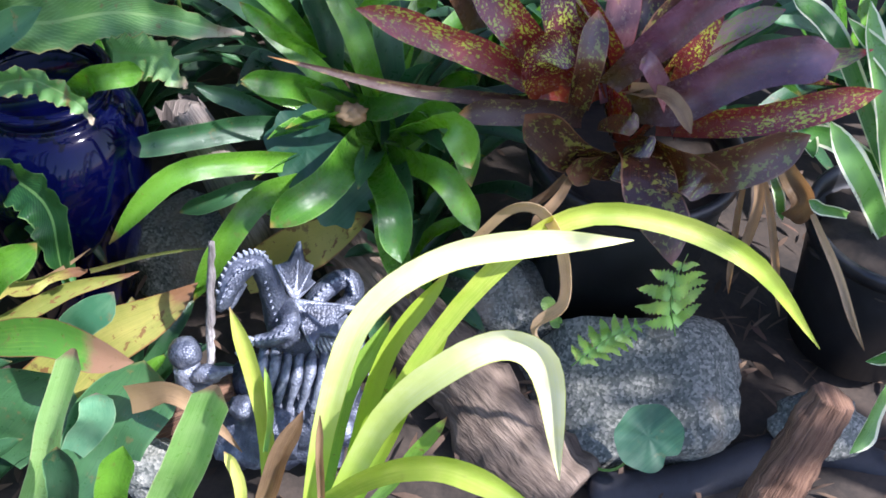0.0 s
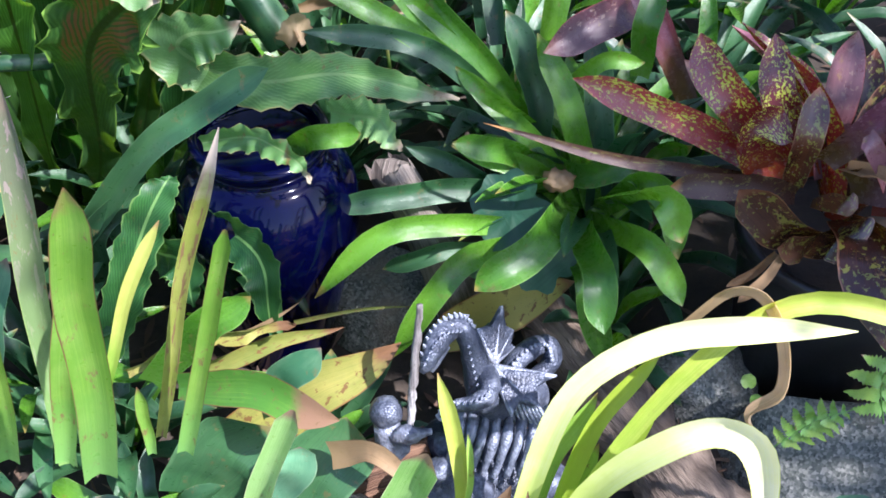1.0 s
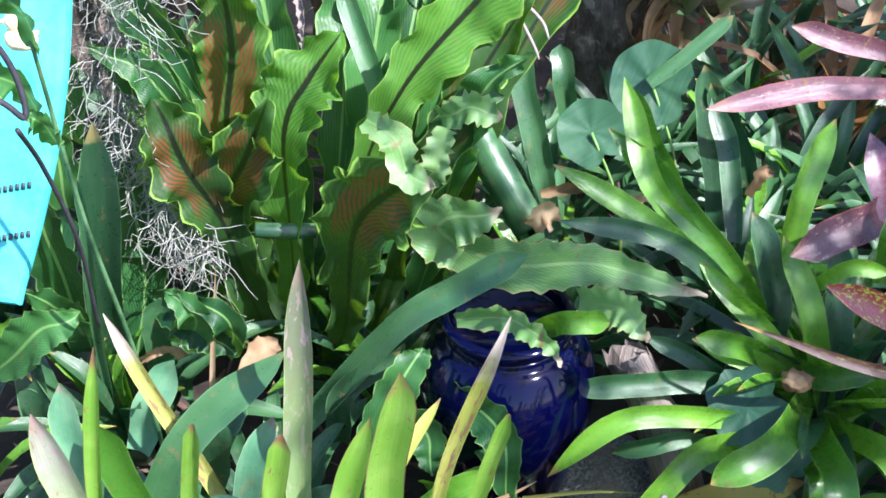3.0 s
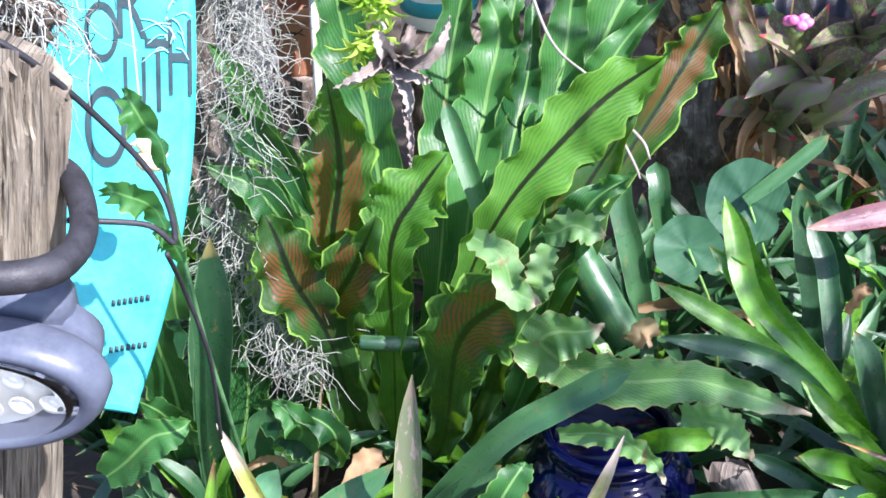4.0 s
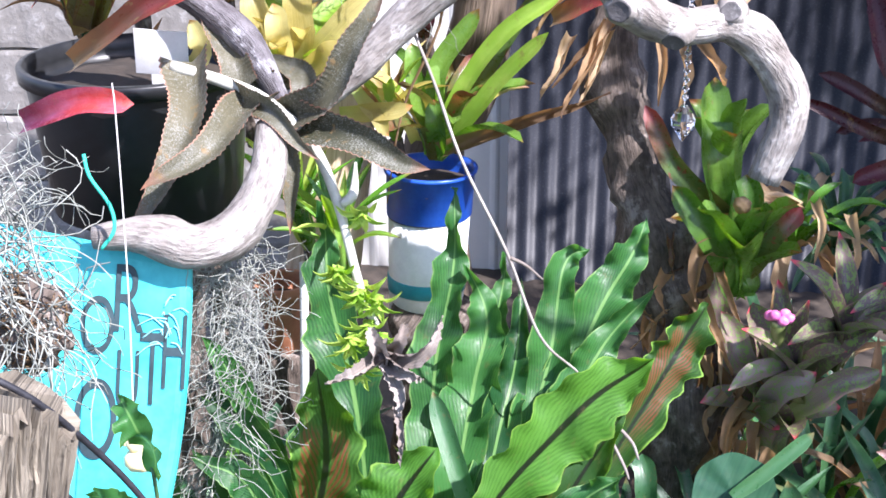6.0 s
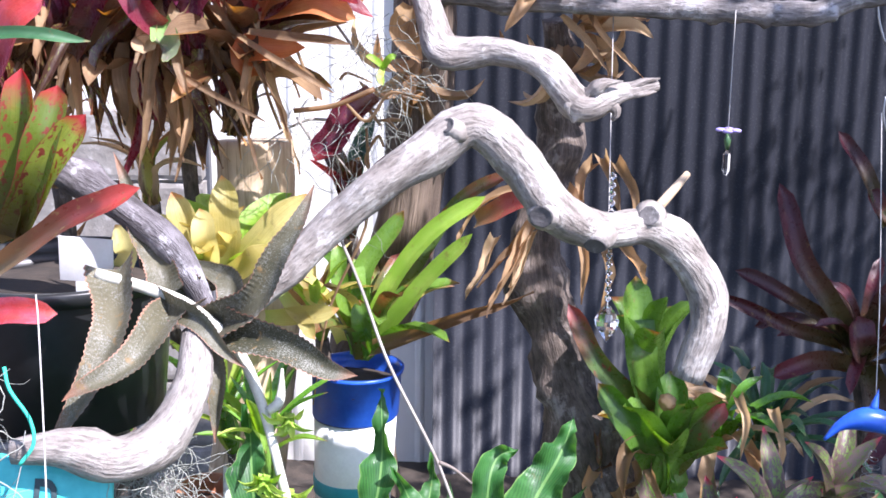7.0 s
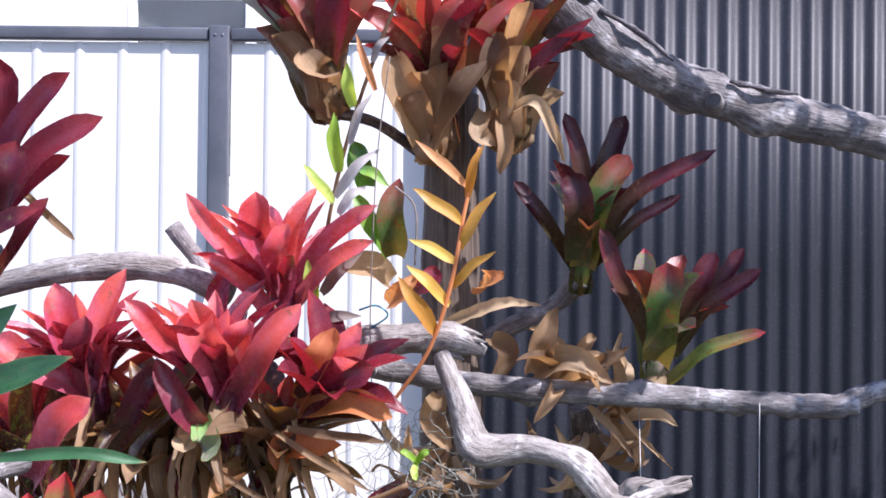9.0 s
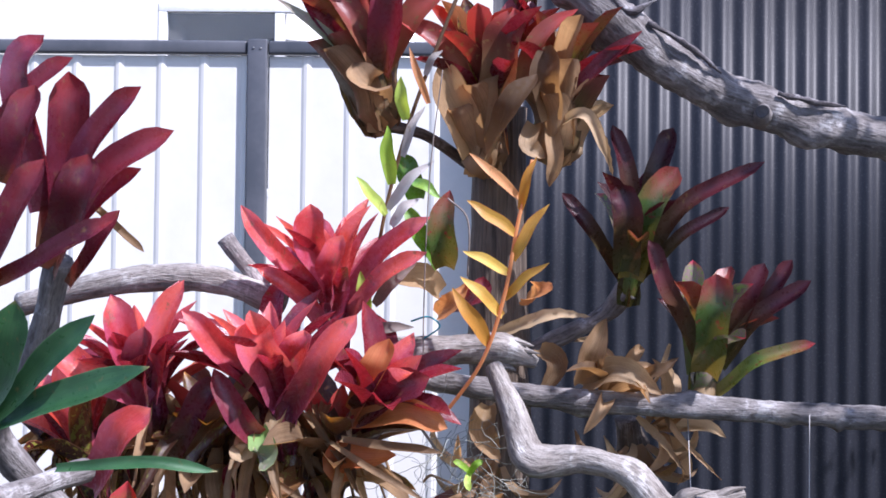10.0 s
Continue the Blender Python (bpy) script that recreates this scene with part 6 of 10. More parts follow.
# ---- bird's nest fern ----
bf = thing("birds_nest_fern", (-1.038, 1.508, 0.020), "large bird's nest fern with ruffled glossy fronds", "fern")
CROWN = (-1.094, 1.630, -0.110)
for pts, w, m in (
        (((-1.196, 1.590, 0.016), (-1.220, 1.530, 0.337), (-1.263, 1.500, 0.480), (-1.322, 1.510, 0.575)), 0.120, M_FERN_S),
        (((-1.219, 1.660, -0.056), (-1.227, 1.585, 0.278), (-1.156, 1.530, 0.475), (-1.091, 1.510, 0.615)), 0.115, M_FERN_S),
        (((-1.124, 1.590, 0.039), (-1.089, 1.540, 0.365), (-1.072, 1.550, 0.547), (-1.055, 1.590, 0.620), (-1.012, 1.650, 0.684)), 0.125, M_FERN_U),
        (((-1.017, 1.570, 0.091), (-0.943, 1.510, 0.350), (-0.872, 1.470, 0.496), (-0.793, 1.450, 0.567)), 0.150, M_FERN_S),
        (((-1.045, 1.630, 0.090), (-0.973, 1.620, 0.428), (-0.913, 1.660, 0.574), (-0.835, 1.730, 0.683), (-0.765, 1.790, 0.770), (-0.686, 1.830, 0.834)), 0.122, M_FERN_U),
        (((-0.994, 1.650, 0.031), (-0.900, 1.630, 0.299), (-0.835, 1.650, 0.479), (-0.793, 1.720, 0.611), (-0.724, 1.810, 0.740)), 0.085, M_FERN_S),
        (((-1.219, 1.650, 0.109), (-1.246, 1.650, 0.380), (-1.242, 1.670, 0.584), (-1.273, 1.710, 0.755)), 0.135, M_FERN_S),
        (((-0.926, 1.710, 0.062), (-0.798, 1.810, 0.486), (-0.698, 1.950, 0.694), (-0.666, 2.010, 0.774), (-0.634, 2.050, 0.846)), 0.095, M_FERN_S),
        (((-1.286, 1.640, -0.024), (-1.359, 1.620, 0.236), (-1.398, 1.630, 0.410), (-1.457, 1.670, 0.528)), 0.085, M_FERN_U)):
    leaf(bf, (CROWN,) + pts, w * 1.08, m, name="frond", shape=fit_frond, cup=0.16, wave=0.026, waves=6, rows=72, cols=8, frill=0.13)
for pts, w in (
        (((-1.155, 1.710, -0.010), (-1.215, 1.790, 0.458), (-1.285, 1.890, 0.648), (-1.398, 2.010, 0.777), (-1.452, 2.090, 0.922)), 0.130),
        (((-1.119, 1.750, 0.061), (-1.123, 1.890, 0.420), (-1.164, 2.040, 0.622), (-1.176, 2.150, 0.788), (-1.203, 2.210, 0.945)), 0.095),
        (((-1.074, 1.750, 0.074), (-1.068, 1.890, 0.445), (-1.076, 2.010, 0.600), (-1.081, 2.090, 0.714), (-1.147, 2.140, 0.808)), 0.110),
        (((-1.041, 1.760, 0.076), (-1.005, 1.930, 0.461), (-1.003, 2.070, 0.635), (-1.037, 2.170, 0.786)), 0.080),
        (((-1.032, 1.770, 0.071), (-0.971, 1.970, 0.446), (-0.939, 2.110, 0.639), (-0.949, 2.210, 0.806), (-0.912, 2.240, 0.843)), 0.090),
        (((-1.015, 1.790, 0.060), (-0.934, 2.040, 0.481), (-0.874, 2.210, 0.706), (-0.836, 2.290, 0.814), (-0.826, 2.340, 0.888)), 0.105),
        (((-1.007, 1.770, 0.078), (-0.902, 1.970, 0.524), (-0.841, 2.090, 0.694), (-0.755, 2.170, 0.813)), 0.085),
        (((-1.066, 1.790, 0.015), (-1.098, 2.090, 0.394), (-1.117, 2.250, 0.614), (-1.130, 2.340, 0.760)), 0.090),
        (((-0.919, 1.690, 0.080), (-0.816, 1.690, 0.470), (-0.764, 1.670, 0.612), (-0.690, 1.690, 0.681)), 0.078),
        (((-1.251, 1.710, 0.022), (-1.330, 1.710, 0.375), (-1.380, 1.710, 0.521), (-1.463, 1.690, 0.689)), 0.080)):
    leaf(bf, (CROWN,) + pts, w * 1.1, M_FERN, name="frond", shape=fit_pointed, cup=0.24, wave=0.030, waves=7, rows=80, cols=8, frill=0.05)
# leaves that cross the hanging moss
for pts, w in ((((-1.289, 1.600, 0.504), (-1.316, 1.530, 0.791), (-1.374, 1.500, 0.896)), 0.055), (((-1.263, 1.600, 0.534), (-1.302, 1.530, 0.717), (-1.384, 1.500, 0.778)), 0.075),
               (((-1.293, 1.600, 0.453), (-1.337, 1.530, 0.590), (-1.408, 1.500, 0.673)), 0.060)):
    leaf(bf, pts, w, M_FERN, name="frond", shape=fit_pointed, cup=0.25, wave=0.006, waves=4, rows=30, cols=6, frill=0.03)
# ragged curled ends
for pts, w in ((((-0.908, 1.490, 0.627), (-0.841, 1.450, 0.629), (-0.820, 1.430, 0.582), (-0.768, 1.430, 0.573)), 0.05),
               (((-0.825, 1.610, 0.578), (-0.771, 1.590, 0.613), (-0.713, 1.590, 0.610)), 0.05), (((-0.808, 1.590, 0.571), (-0.821, 1.570, 0.511), (-0.837, 1.560, 0.472)), 0.05)):
    leaf(bf, pts, w, M_FERN_OLD, name="frond_end", wave=0.014, waves=4, rows=20, cols=6, frill=0.2, label="ragged pale curled frond end")
# low fronds, one holed and browned
hf = thing("fallen_frond", (-0.748, 1.581, 0.309), "old holed fern fronds with brown edges over the blue pot", "fern")
for pts, w, m, wv in (
        (((-0.860, 1.578, 0.347), (-0.666, 1.509, 0.382), (-0.517, 1.513, 0.409), (-0.344, 1.518, 0.396)), 0.085, M_FERN_OLD, 0.012),
        (((-0.747, 1.547, 0.347), (-0.797, 1.521, 0.413), (-0.755, 1.517, 0.454), (-0.696, 1.540, 0.473)), 0.105, M_FERN_OLD, 0.012),
        (((-0.546, 1.493, 0.353), (-0.474, 1.456, 0.377), (-0.412, 1.429, 0.355)), 0.075, M_FERN_OLD, 0.010),
        (((-0.727, 1.400, 0.333), (-0.635, 1.376, 0.380), (-0.573, 1.353, 0.378), (-0.536, 1.341, 0.337)), 0.045, M_FERN_OLD, 0.008),
        (((-1.027, 1.344, 0.005), (-0.841, 1.383, 0.281), (-0.722, 1.415, 0.393), (-0.623, 1.449, 0.454)), 0.048, M_STRAP_D, 0.0),
        (((-0.880, 1.224, -0.026), (-0.826, 1.277, 0.162), (-0.776, 1.341, 0.273), (-0.773, 1.361, 0.293)), 0.07, M_FERN, 0.008),
        (((-0.766, 1.387, 0.183), (-0.665, 1.326, 0.217), (-0.603, 1.281, 0.176), (-0.582, 1.246, 0.071)), 0.075, M_FERN, 0.007),
        (((-0.845, 1.372, 0.120), (-0.755, 1.300, 0.162), (-0.723, 1.259, 0.106)), 0.08, M_FERN, 0.008),
        (((-0.612, 1.465, 0.286), (-0.549, 1.435, 0.351), (-0.482, 1.438, 0.361)), 0.04, M_STRAP, 0.0),
        (((-1.321, 1.425, 0.199), (-1.188, 1.353, 0.225), (-1.113, 1.344, 0.188)), 0.075, M_FERN, 0.008),
        (((-0.939, 1.373, 0.005), (-0.923, 1.359, 0.135), (-0.832, 1.405, 0.226)), 0.045, M_STRAP_D, 0.0)):
    leaf(hf, pts, w, m, name="frond", shape=fit_lance if wv else fit_blunt, wave=wv, waves=6, rows=36, cols=8, frill=0.10 if wv else 0)
# low leaves on the far side of the fern
lf = thing("ruffled_fern", (-1.490, 1.382, 0.038), "low ruffled fern fronds beside the sign", "fern")
for pts, w in ((((-1.470, 1.391, 0.037), (-1.446, 1.343, 0.333), (-1.479, 1.354, 0.468)), 0.10), (((-1.450, 1.399, 0.036), (-1.409, 1.300, 0.245), (-1.438, 1.222, 0.339)), 0.085),
               (((-1.492, 1.457, 0.343), (-1.495, 1.449, 0.525), (-1.533, 1.386, 0.648)), 0.08), (((-1.495, 1.529, 0.451), (-1.502, 1.528, 0.646), (-1.548, 1.517, 0.758)), 0.085),
               (((-1.251, 1.563, 0.435), (-1.307, 1.523, 0.605), (-1.393, 1.472, 0.683)), 0.07), (((-1.296, 1.627, 0.561), (-1.348, 1.579, 0.717), (-1.405, 1.521, 0.763)), 0.075),
               (((-1.270, 1.406, 0.118), (-1.159, 1.312, 0.287), (-1.222, 1.313, 0.331)), 0.07), (((-1.169, 1.397, 0.132), (-1.104, 1.330, 0.277), (-1.196, 1.308, 0.343)), 0.06),
               (((-1.513, 1.198, 0.163), (-1.399, 1.200, 0.279), (-1.343, 1.246, 0.310)), 0.08), (((-1.432, 1.488, -0.035), (-1.407, 1.543, 0.223), (-1.442, 1.572, 0.384)), 0.09),
               (((-1.523, 1.386, 0.231), (-1.513, 1.454, 0.300), (-1.554, 1.483, 0.346)), 0.08), (((-1.423, 1.341, 0.146), (-1.413, 1.286, 0.235), (-1.472, 1.279, 0.250)), 0.08)):
    leaf(lf, pts, w, M_FERN, name="frond", shape=fit_lance, wave=0.010, waves=5, rows=24, cols=6, frill=0.08)
dk = thing("dark_strap_plant", (-1.456, 1.452, -0.073), "stiff dark green upright strap leaves", "plant")
for pts, w in ((((-1.42, 1.40, -0.10), (-1.383, 1.360, 0.150), (-1.329, 1.330, 0.401), (-1.306, 1.330, 0.640)), 0.066), (((-1.40, 1.34, -0.05), (-1.366, 1.310, 0.198), (-1.326, 1.290, 0.428), (-1.320, 1.285, 0.560)), 0.024), (((-1.423, 1.380, -0.189), (-1.444, 1.475, 0.223), (-1.453, 1.577, 0.486)), 0.07),
               (((-1.325, 1.414, -0.025), (-1.303, 1.404, 0.138), (-1.293, 1.403, 0.225)), 0.055), (((-0.934, 1.697, 0.424), (-1.012, 1.759, 0.568), (-1.085, 1.811, 0.694)), 0.04),
               (((-0.697, 1.930, 0.133), (-0.775, 1.995, 0.379), (-0.816, 2.042, 0.476)), 0.05), (((-0.389, 2.061, 0.122), (-0.415, 2.097, 0.289), (-0.463, 2.126, 0.460)), 0.06),
               (((-0.561, 2.084, 0.425), (-0.497, 2.124, 0.480), (-0.427, 2.175, 0.549)), 0.03), (((-0.710, 2.088, 0.281), (-0.731, 2.093, 0.398), (-0.749, 2.124, 0.458)), 0.045),
               (((-1.512, 1.267, -0.201), (-1.503, 1.266, 0.020), (-1.527, 1.299, 0.140)), 0.06), (((-0.342, 2.133, 0.198), (-0.392, 2.132, 0.326), (-0.447, 2.114, 0.431)), 0.05)):
    leaf(dk, pts, w, M_STRAP_D, shape=fit_blunt, cup=0.25)
branch("palm_stump", ((-0.816, 1.792, 0.429), (-0.754, 1.753, 0.367), (-0.696, 1.730, 0.294)), (0.034, 0.034, 0.032), M_STRAP_D, "thick dark green stem with a cut brown end", "stem", rough=0.06, sides=14)
branch("palm_stump", ((-1.133, 1.495, 0.351), (-1.085, 1.514, 0.347), (-1.044, 1.548, 0.332)), (0.014, 0.014, 0.014), M_STRAP_D, "dark green stem stub across the fern", "stem", rough=0.05, sides=10)
litter = thing("dead_leaves", (-0.678, 1.772, 0.268), "dry brown leaf scraps caught between the plants", "dead leaves")
for i, (p, q, w, m) in enumerate((((-0.716, 1.880, 0.263), (-0.561, 1.940, 0.248), 0.03, M_DEAD), ((-0.681, 1.685, 0.331), (-0.645, 1.706, 0.338), 0.05, M_TAN), ((-0.569, 1.930, 0.239), (-0.475, 1.964, 0.226), 0.025, M_TAN),
                                  ((-1.317, 1.347, 0.115), (-1.232, 1.383, 0.122), 0.02, M_DEAD), ((-1.050, 1.242, 0.206), (-1.016, 1.318, 0.276), 0.05, M_DEAD), ((-1.283, 0.927, 0.105), (-1.194, 0.938, 0.085), 0.09, M_DEAD),
                                  ((-0.334, 1.948, 0.300), (-0.302, 1.986, 0.335), 0.03, M_DEAD), ((-1.646, 1.502, 0.099), (-1.582, 1.485, 0.056), 0.04, M_TAN), ((-0.810, 1.165, 0.037), (-0.539, 1.224, 0.152), 0.03, M_OLDYEL))):
    leaf(litter, (p, tuple((Vector(p) + Vector(q)) * 0.5 + Vector((0, 0, 0.02))), q), w * 0.8, m, cup=0.5, seed=i, wave=0.012, waves=3, rows=22, frill=0.1)

# ---- timber post with solar lamp ----
def timber_post():
    """A squared post, cracked along the grain, its end rotted into splinters."""
    top, low = Vector((-1.019, 0.639, 1.297)), Vector((-1.125, 0.619, 0.840))
    d = (low - top).normalized()
    foot = top + d * ((GROUND - 0.04 - top.z) / d.z)
    sides, seg = 200, 60
    bm = tube_mesh((top, top.lerp(foot, 0.12), top.lerp(foot, 0.4), top.lerp(foot, 0.7), foot), (0.060, 0.060, 0.061, 0.064, 0.069), sides, seg, 0.012, 12, freq=10)
    for v in bm.verts:
        s = (v.co - top).dot(d)
        ax = top + d * s
        r = v.co - ax
        k = max(abs(r.x), abs(r.y))
        v.co = ax + r * (1 + 0.78 * (r.length / max(k, 1e-4) - 1))
        a = math.atan2(r.y, r.x)
        # cracks that run down from the end
        g = max(0.0, 1 - 11 * abs(noise.noise((a * 5.0, s * 1.6, 1.0))))
        g = max(g, 0.6 * max(0.0, 1 - 9 * abs(noise.noise((a * 13.0, s * 2.5, 4.0)))))
        v.co -= r.normalized() * (0.009 * g + 0.0025 * abs(noise.noise((a * 34.0, s * 1.5, 7.0))))
        if s < 0.05:
            f = 1 - max(0.0, s) / 0.05
            h = noise.noise((a * 3.5, 3.0, 0)) * 0.03 + abs(noise.noise((a * 11.0, 8.0, 0))) * 0.055 + 0.03 * noise.noise((a * 40.0, 5.0, 0)) - 0.015
            v.co -= d * (h + 0.55 * -(v.co.y - ax.y)) * f
            v.co -= r.normalized() * 0.012 * f * abs(noise.noise((a * 13.0, 2.0, 0)))
    # a slab has broken off the front of the end
    for v in bm.verts:
        s = (v.co - top).dot(d)
        r = v.co - (top + d * s)
        if r.length > 1e-4 and r.normalized().dot(Vector((0.25, -0.97, 0.0))) > 0.25:
            a = math.atan2(r.y, r.x)
            edge = 0.050 + 0.022 * noise.noise((a * 5.0, 1.0, 6.0)) + 0.012 * noise.noise((a * 21.0, 4.0, 6.0))
            v.co -= r.normalized() * (0.0045 + 0.003 * noise.noise((a * 9.0, s * 30.0, 2.0))) * min(1.0, max(0.0, (edge - s) / 0.014))
    return tagged(part("timber_post", bm, M_POST, None, smooth=False), "weathered grey timber post, split and splintered on top", "post")


timber_post()


def solar_lamp():
    c = Vector((-1.020, 0.544, 1.026))
    root = thing("solar_lamp", c, "dark grey oval garden lamp with clear LED lens", "lamp")
    aim = Matrix.Translation(c) @ (Vector((0.22, -0.80, -0.16))).to_track_quat("Z", "Y").to_matrix().to_4x4()
    sq = Matrix.Diagonal((1.0, 0.56, 1.0, 1.0))
    def oval(prof, name, mat, label=""):
        bm = lathe_mesh(prof, (0, 0, 0), 48)
        bmesh.ops.transform(bm, matrix=aim @ Matrix.Rotation(radians(8), 4, "Z") @ sq, verts=bm.verts)
        return join(root, part(name, bm, mat, None, label))
    oval([(0.02, -0.075), (0.085, -0.07), (0.105, -0.055), (0.11, -0.03), (0.105, -0.02), (0.122, -0.012), (0.13, 0.0), (0.13, 0.02), (0.124, 0.032), (0.112, 0.034), (0.106, 0.028), (0.02, 0.0)], "housing", M_LAMP)
    oval([(0.01, 0.004), (0.106, 0.02), (0.106, 0.023), (0.01, 0.008)], "reflector", M_LIT_REFLECTOR, "bright silver reflector")
    for r in range(2):
        for k in range(6):
            x, y = -0.075 + k * 0.03 + 0.006 * r, (0.016 if r else -0.016) - 0.0
            b = lathe_mesh([(0.011, 0.006), (0.0115, 0.008), (0.0085, 0.005), (0.005, 0.003), (0.004, 0.006), (0.001, 0.007)], (0, 0, 0), 16)
            bmesh.ops.transform(b, matrix=aim @ Matrix.Rotation(radians(8), 4, "Z") @ Matrix.Translation((x, y, 0.016)), verts=b.verts)
            join(root, part("led", b, M_LIT_REFLECTOR, None, "round clear LED cup"))
    lens = oval([(0.001, 0.030), (0.09, 0.031), (0.108, 0.028), (0.108, 0.030), (0.09, 0.034), (0.001, 0.036)], "lens", M_PANE, "clear lens")
    lens.visible_shadow = False
    join(root, part("bracket", box_mesh((0.15, 0.05, 0.08), Matrix.Translation(Vector((-1.018, 0.583, 1.079))) @ Euler((0.3, 0.15, 0.3)).to_matrix().to_4x4(), 0.02), M_LAMP))
    return root


solar_lamp()
branch("rubber_tie", ((-1.026, 0.506, 1.162), (-0.953, 0.507, 1.171), (-0.911, 0.546, 1.164), (-0.920, 0.603, 1.158), (-0.963, 0.662, 1.161), (-1.017, 0.701, 1.159), (-1.098, 0.707, 1.146)), (0.014, 0.014, 0.014, 0.013, 0.013, 0.013, 0.012), M_RUBBER,
       "black rubber tie wrapped round the post", "tie", rough=0.06, sides=14, seg=40)
branch("rubber_tie", ((-1.078, 0.654, 1.359), (-1.029, 0.630, 1.329), (-1.013, 0.634, 1.287), (-1.031, 0.660, 1.260)), (0.014, 0.014, 0.012, 0.008), M_RUBBER, "black rubber strap hanging by the post", "tie", rough=0.06, sides=12)
branch("cable", ((-1.035, 0.615, 1.349), (-0.985, 0.655, 1.298), (-0.962, 0.724, 1.194), (-0.939, 0.750, 1.122), (-0.930, 0.744, 1.068), (-0.948, 0.727, 1.094), (-1.000, 0.680, 1.116)), (0.0032,) * 7, M_RUBBER, "thin black cable looping from the lamp", "cable", rough=0.0, sides=8, seg=50)
branch("cable", ((-0.935, 0.735, 1.058), (-0.980, 0.812, 0.954), (-0.990, 0.851, 0.828), (-1.032, 0.904, 0.646)), (0.0026,) * 4, M_RUBBER, "thin black cable hanging into the ferns", "cable", rough=0.0, sides=6, seg=30)


# ---- turquoise sign ----
def sign_board():
    tr, br = Vector((-1.364, 1.480, 1.044)), Vector((-1.398, 1.173, 0.359))
    down = (br - tr)
    left = Vector((-0.90, -0.42, 0.02))
    left = (left - down.normalized() * left.dot(down.normalized())).normalized()
    nrm = left.cross(down).normalized()
    wdt, hgt = 0.34, down.length
    m = Matrix((left * -1, down.normalized() * -1, nrm)).transposed().to_4x4()
    m.translation = tr + left * wdt / 2 + down / 2
    root = thing("sign_board", tuple(br + left * wdt / 2), "turquoise painted board with dark hand lettering", "sign")
    # a board with bowed sides and rounded rails
    bm = bmesh.new()
    n, rim = 24, []
    for i in range(n + 1):
        k = i / n
        rim.append((wdt / 2 + 0.040 * math.sin(math.pi * min(1, k * 1.02)) ** 0.9, hgt / 2 - k * hgt))
    rim += [(-x, y) for x, y in reversed(rim)]
    loops = []
    for inset, z in ((0.012, -0.030), (0.003, -0.026), (0.0, -0.017), (0.002, -0.008), (0.007, -0.002), (0.016, 0.0)):
        loops.append([bm.verts.new(m @ Vector((x - math.copysign(inset, x), y * (1 - 2 * inset / hgt), z))) for x, y in rim])
    for la, lb in zip(loops, loops[1:]):
        for i in range(len(rim)):
            q = (i + 1) % len(rim)
            bm.faces.new((la[i], lb[i], lb[q], la[q]))
    bm.faces.new(loops[0])
    bm.faces.new(loops[-1][::-1])
    bmesh.ops.recalc_face_normals(bm, faces=bm.faces)
    join(root, part("board", bm, M_TURQ, None, smooth=False))
    def letter(text, x, y, wide, high):
        cu = bpy.data.curves.new("lettering", "FONT")
        cu.body, cu.size, cu.extrude, cu.offset = text, 1.0, 0.008, -0.004
        t = new("lettering", cu)
        me = bpy.data.meshes.new_from_object(t)
        bpy.data.objects.remove(t)
        xs, ys = [v.co.x for v in me.vertices], [v.co.y for v in me.vertices]
        me.transform(m @ Matrix.Translation((x, y, 0.0025)) @ Matrix.Rotation(radians(8), 4, "Z") @ Matrix.Diagonal((wide / (max(xs) - min(xs)), high / (max(ys) - min(ys)), 0.1, 1))
                     @ Matrix.Translation((-(max(xs) + min(xs)) / 2, -(max(ys) + min(ys)) / 2, 0)))
        me.materials.append(M_INK)
        join(root, new("lettering", me))
    for one in (("O", 0.046, 0.248, 0.052, 0.093), ("R", 0.088, 0.299, 0.046, 0.106), ("O", 0.070, 0.101, 0.066, 0.129),
                ("U", 0.108, 0.170, 0.034, 0.096), ("T", 0.142, 0.195, 0.040, 0.114), ("H", 0.172, 0.228, 0.036, 0.118)):
        letter(*one)
    for k in range(2):
        at = m.inverted() @ Vector((-1.417, 1.228, 0.544)).lerp(Vector((-1.416, 1.217, 0.505)), k)
        for j in range(7):
            b = box_mesh((0.006, 0.010, 0.002), m @ Matrix.Translation((at.x - 0.02 + j * 0.009, at.y - 0.04 * k + 0.003 * j, 0.0025)), 0)
            join(root, part("small_writing", b, M_INK))
    rt = random.Random(5)
    arcs = []
    for k in range(16):
        b0 = Vector((0.150 + rt.gauss(0, 0.006), 0.300 - 0.0045 * k, 0.003))
        b1 = b0 + Vector((rt.uniform(-0.045, 0.03), rt.uniform(-0.03, 0.02), 0))
        arcs.append(tube_mesh(tuple(m @ q for q in (b0, (b0 + b1) / 2 + Vector((0, 0.006, 0)), b1)), (0.0012, 0.0012, 0.0006), 5, 8, 0.0, 1))
    join(root, part("painted_tuft", merge(arcs), M_TURQ_L, None, "pale painted palm tuft"))
    return root


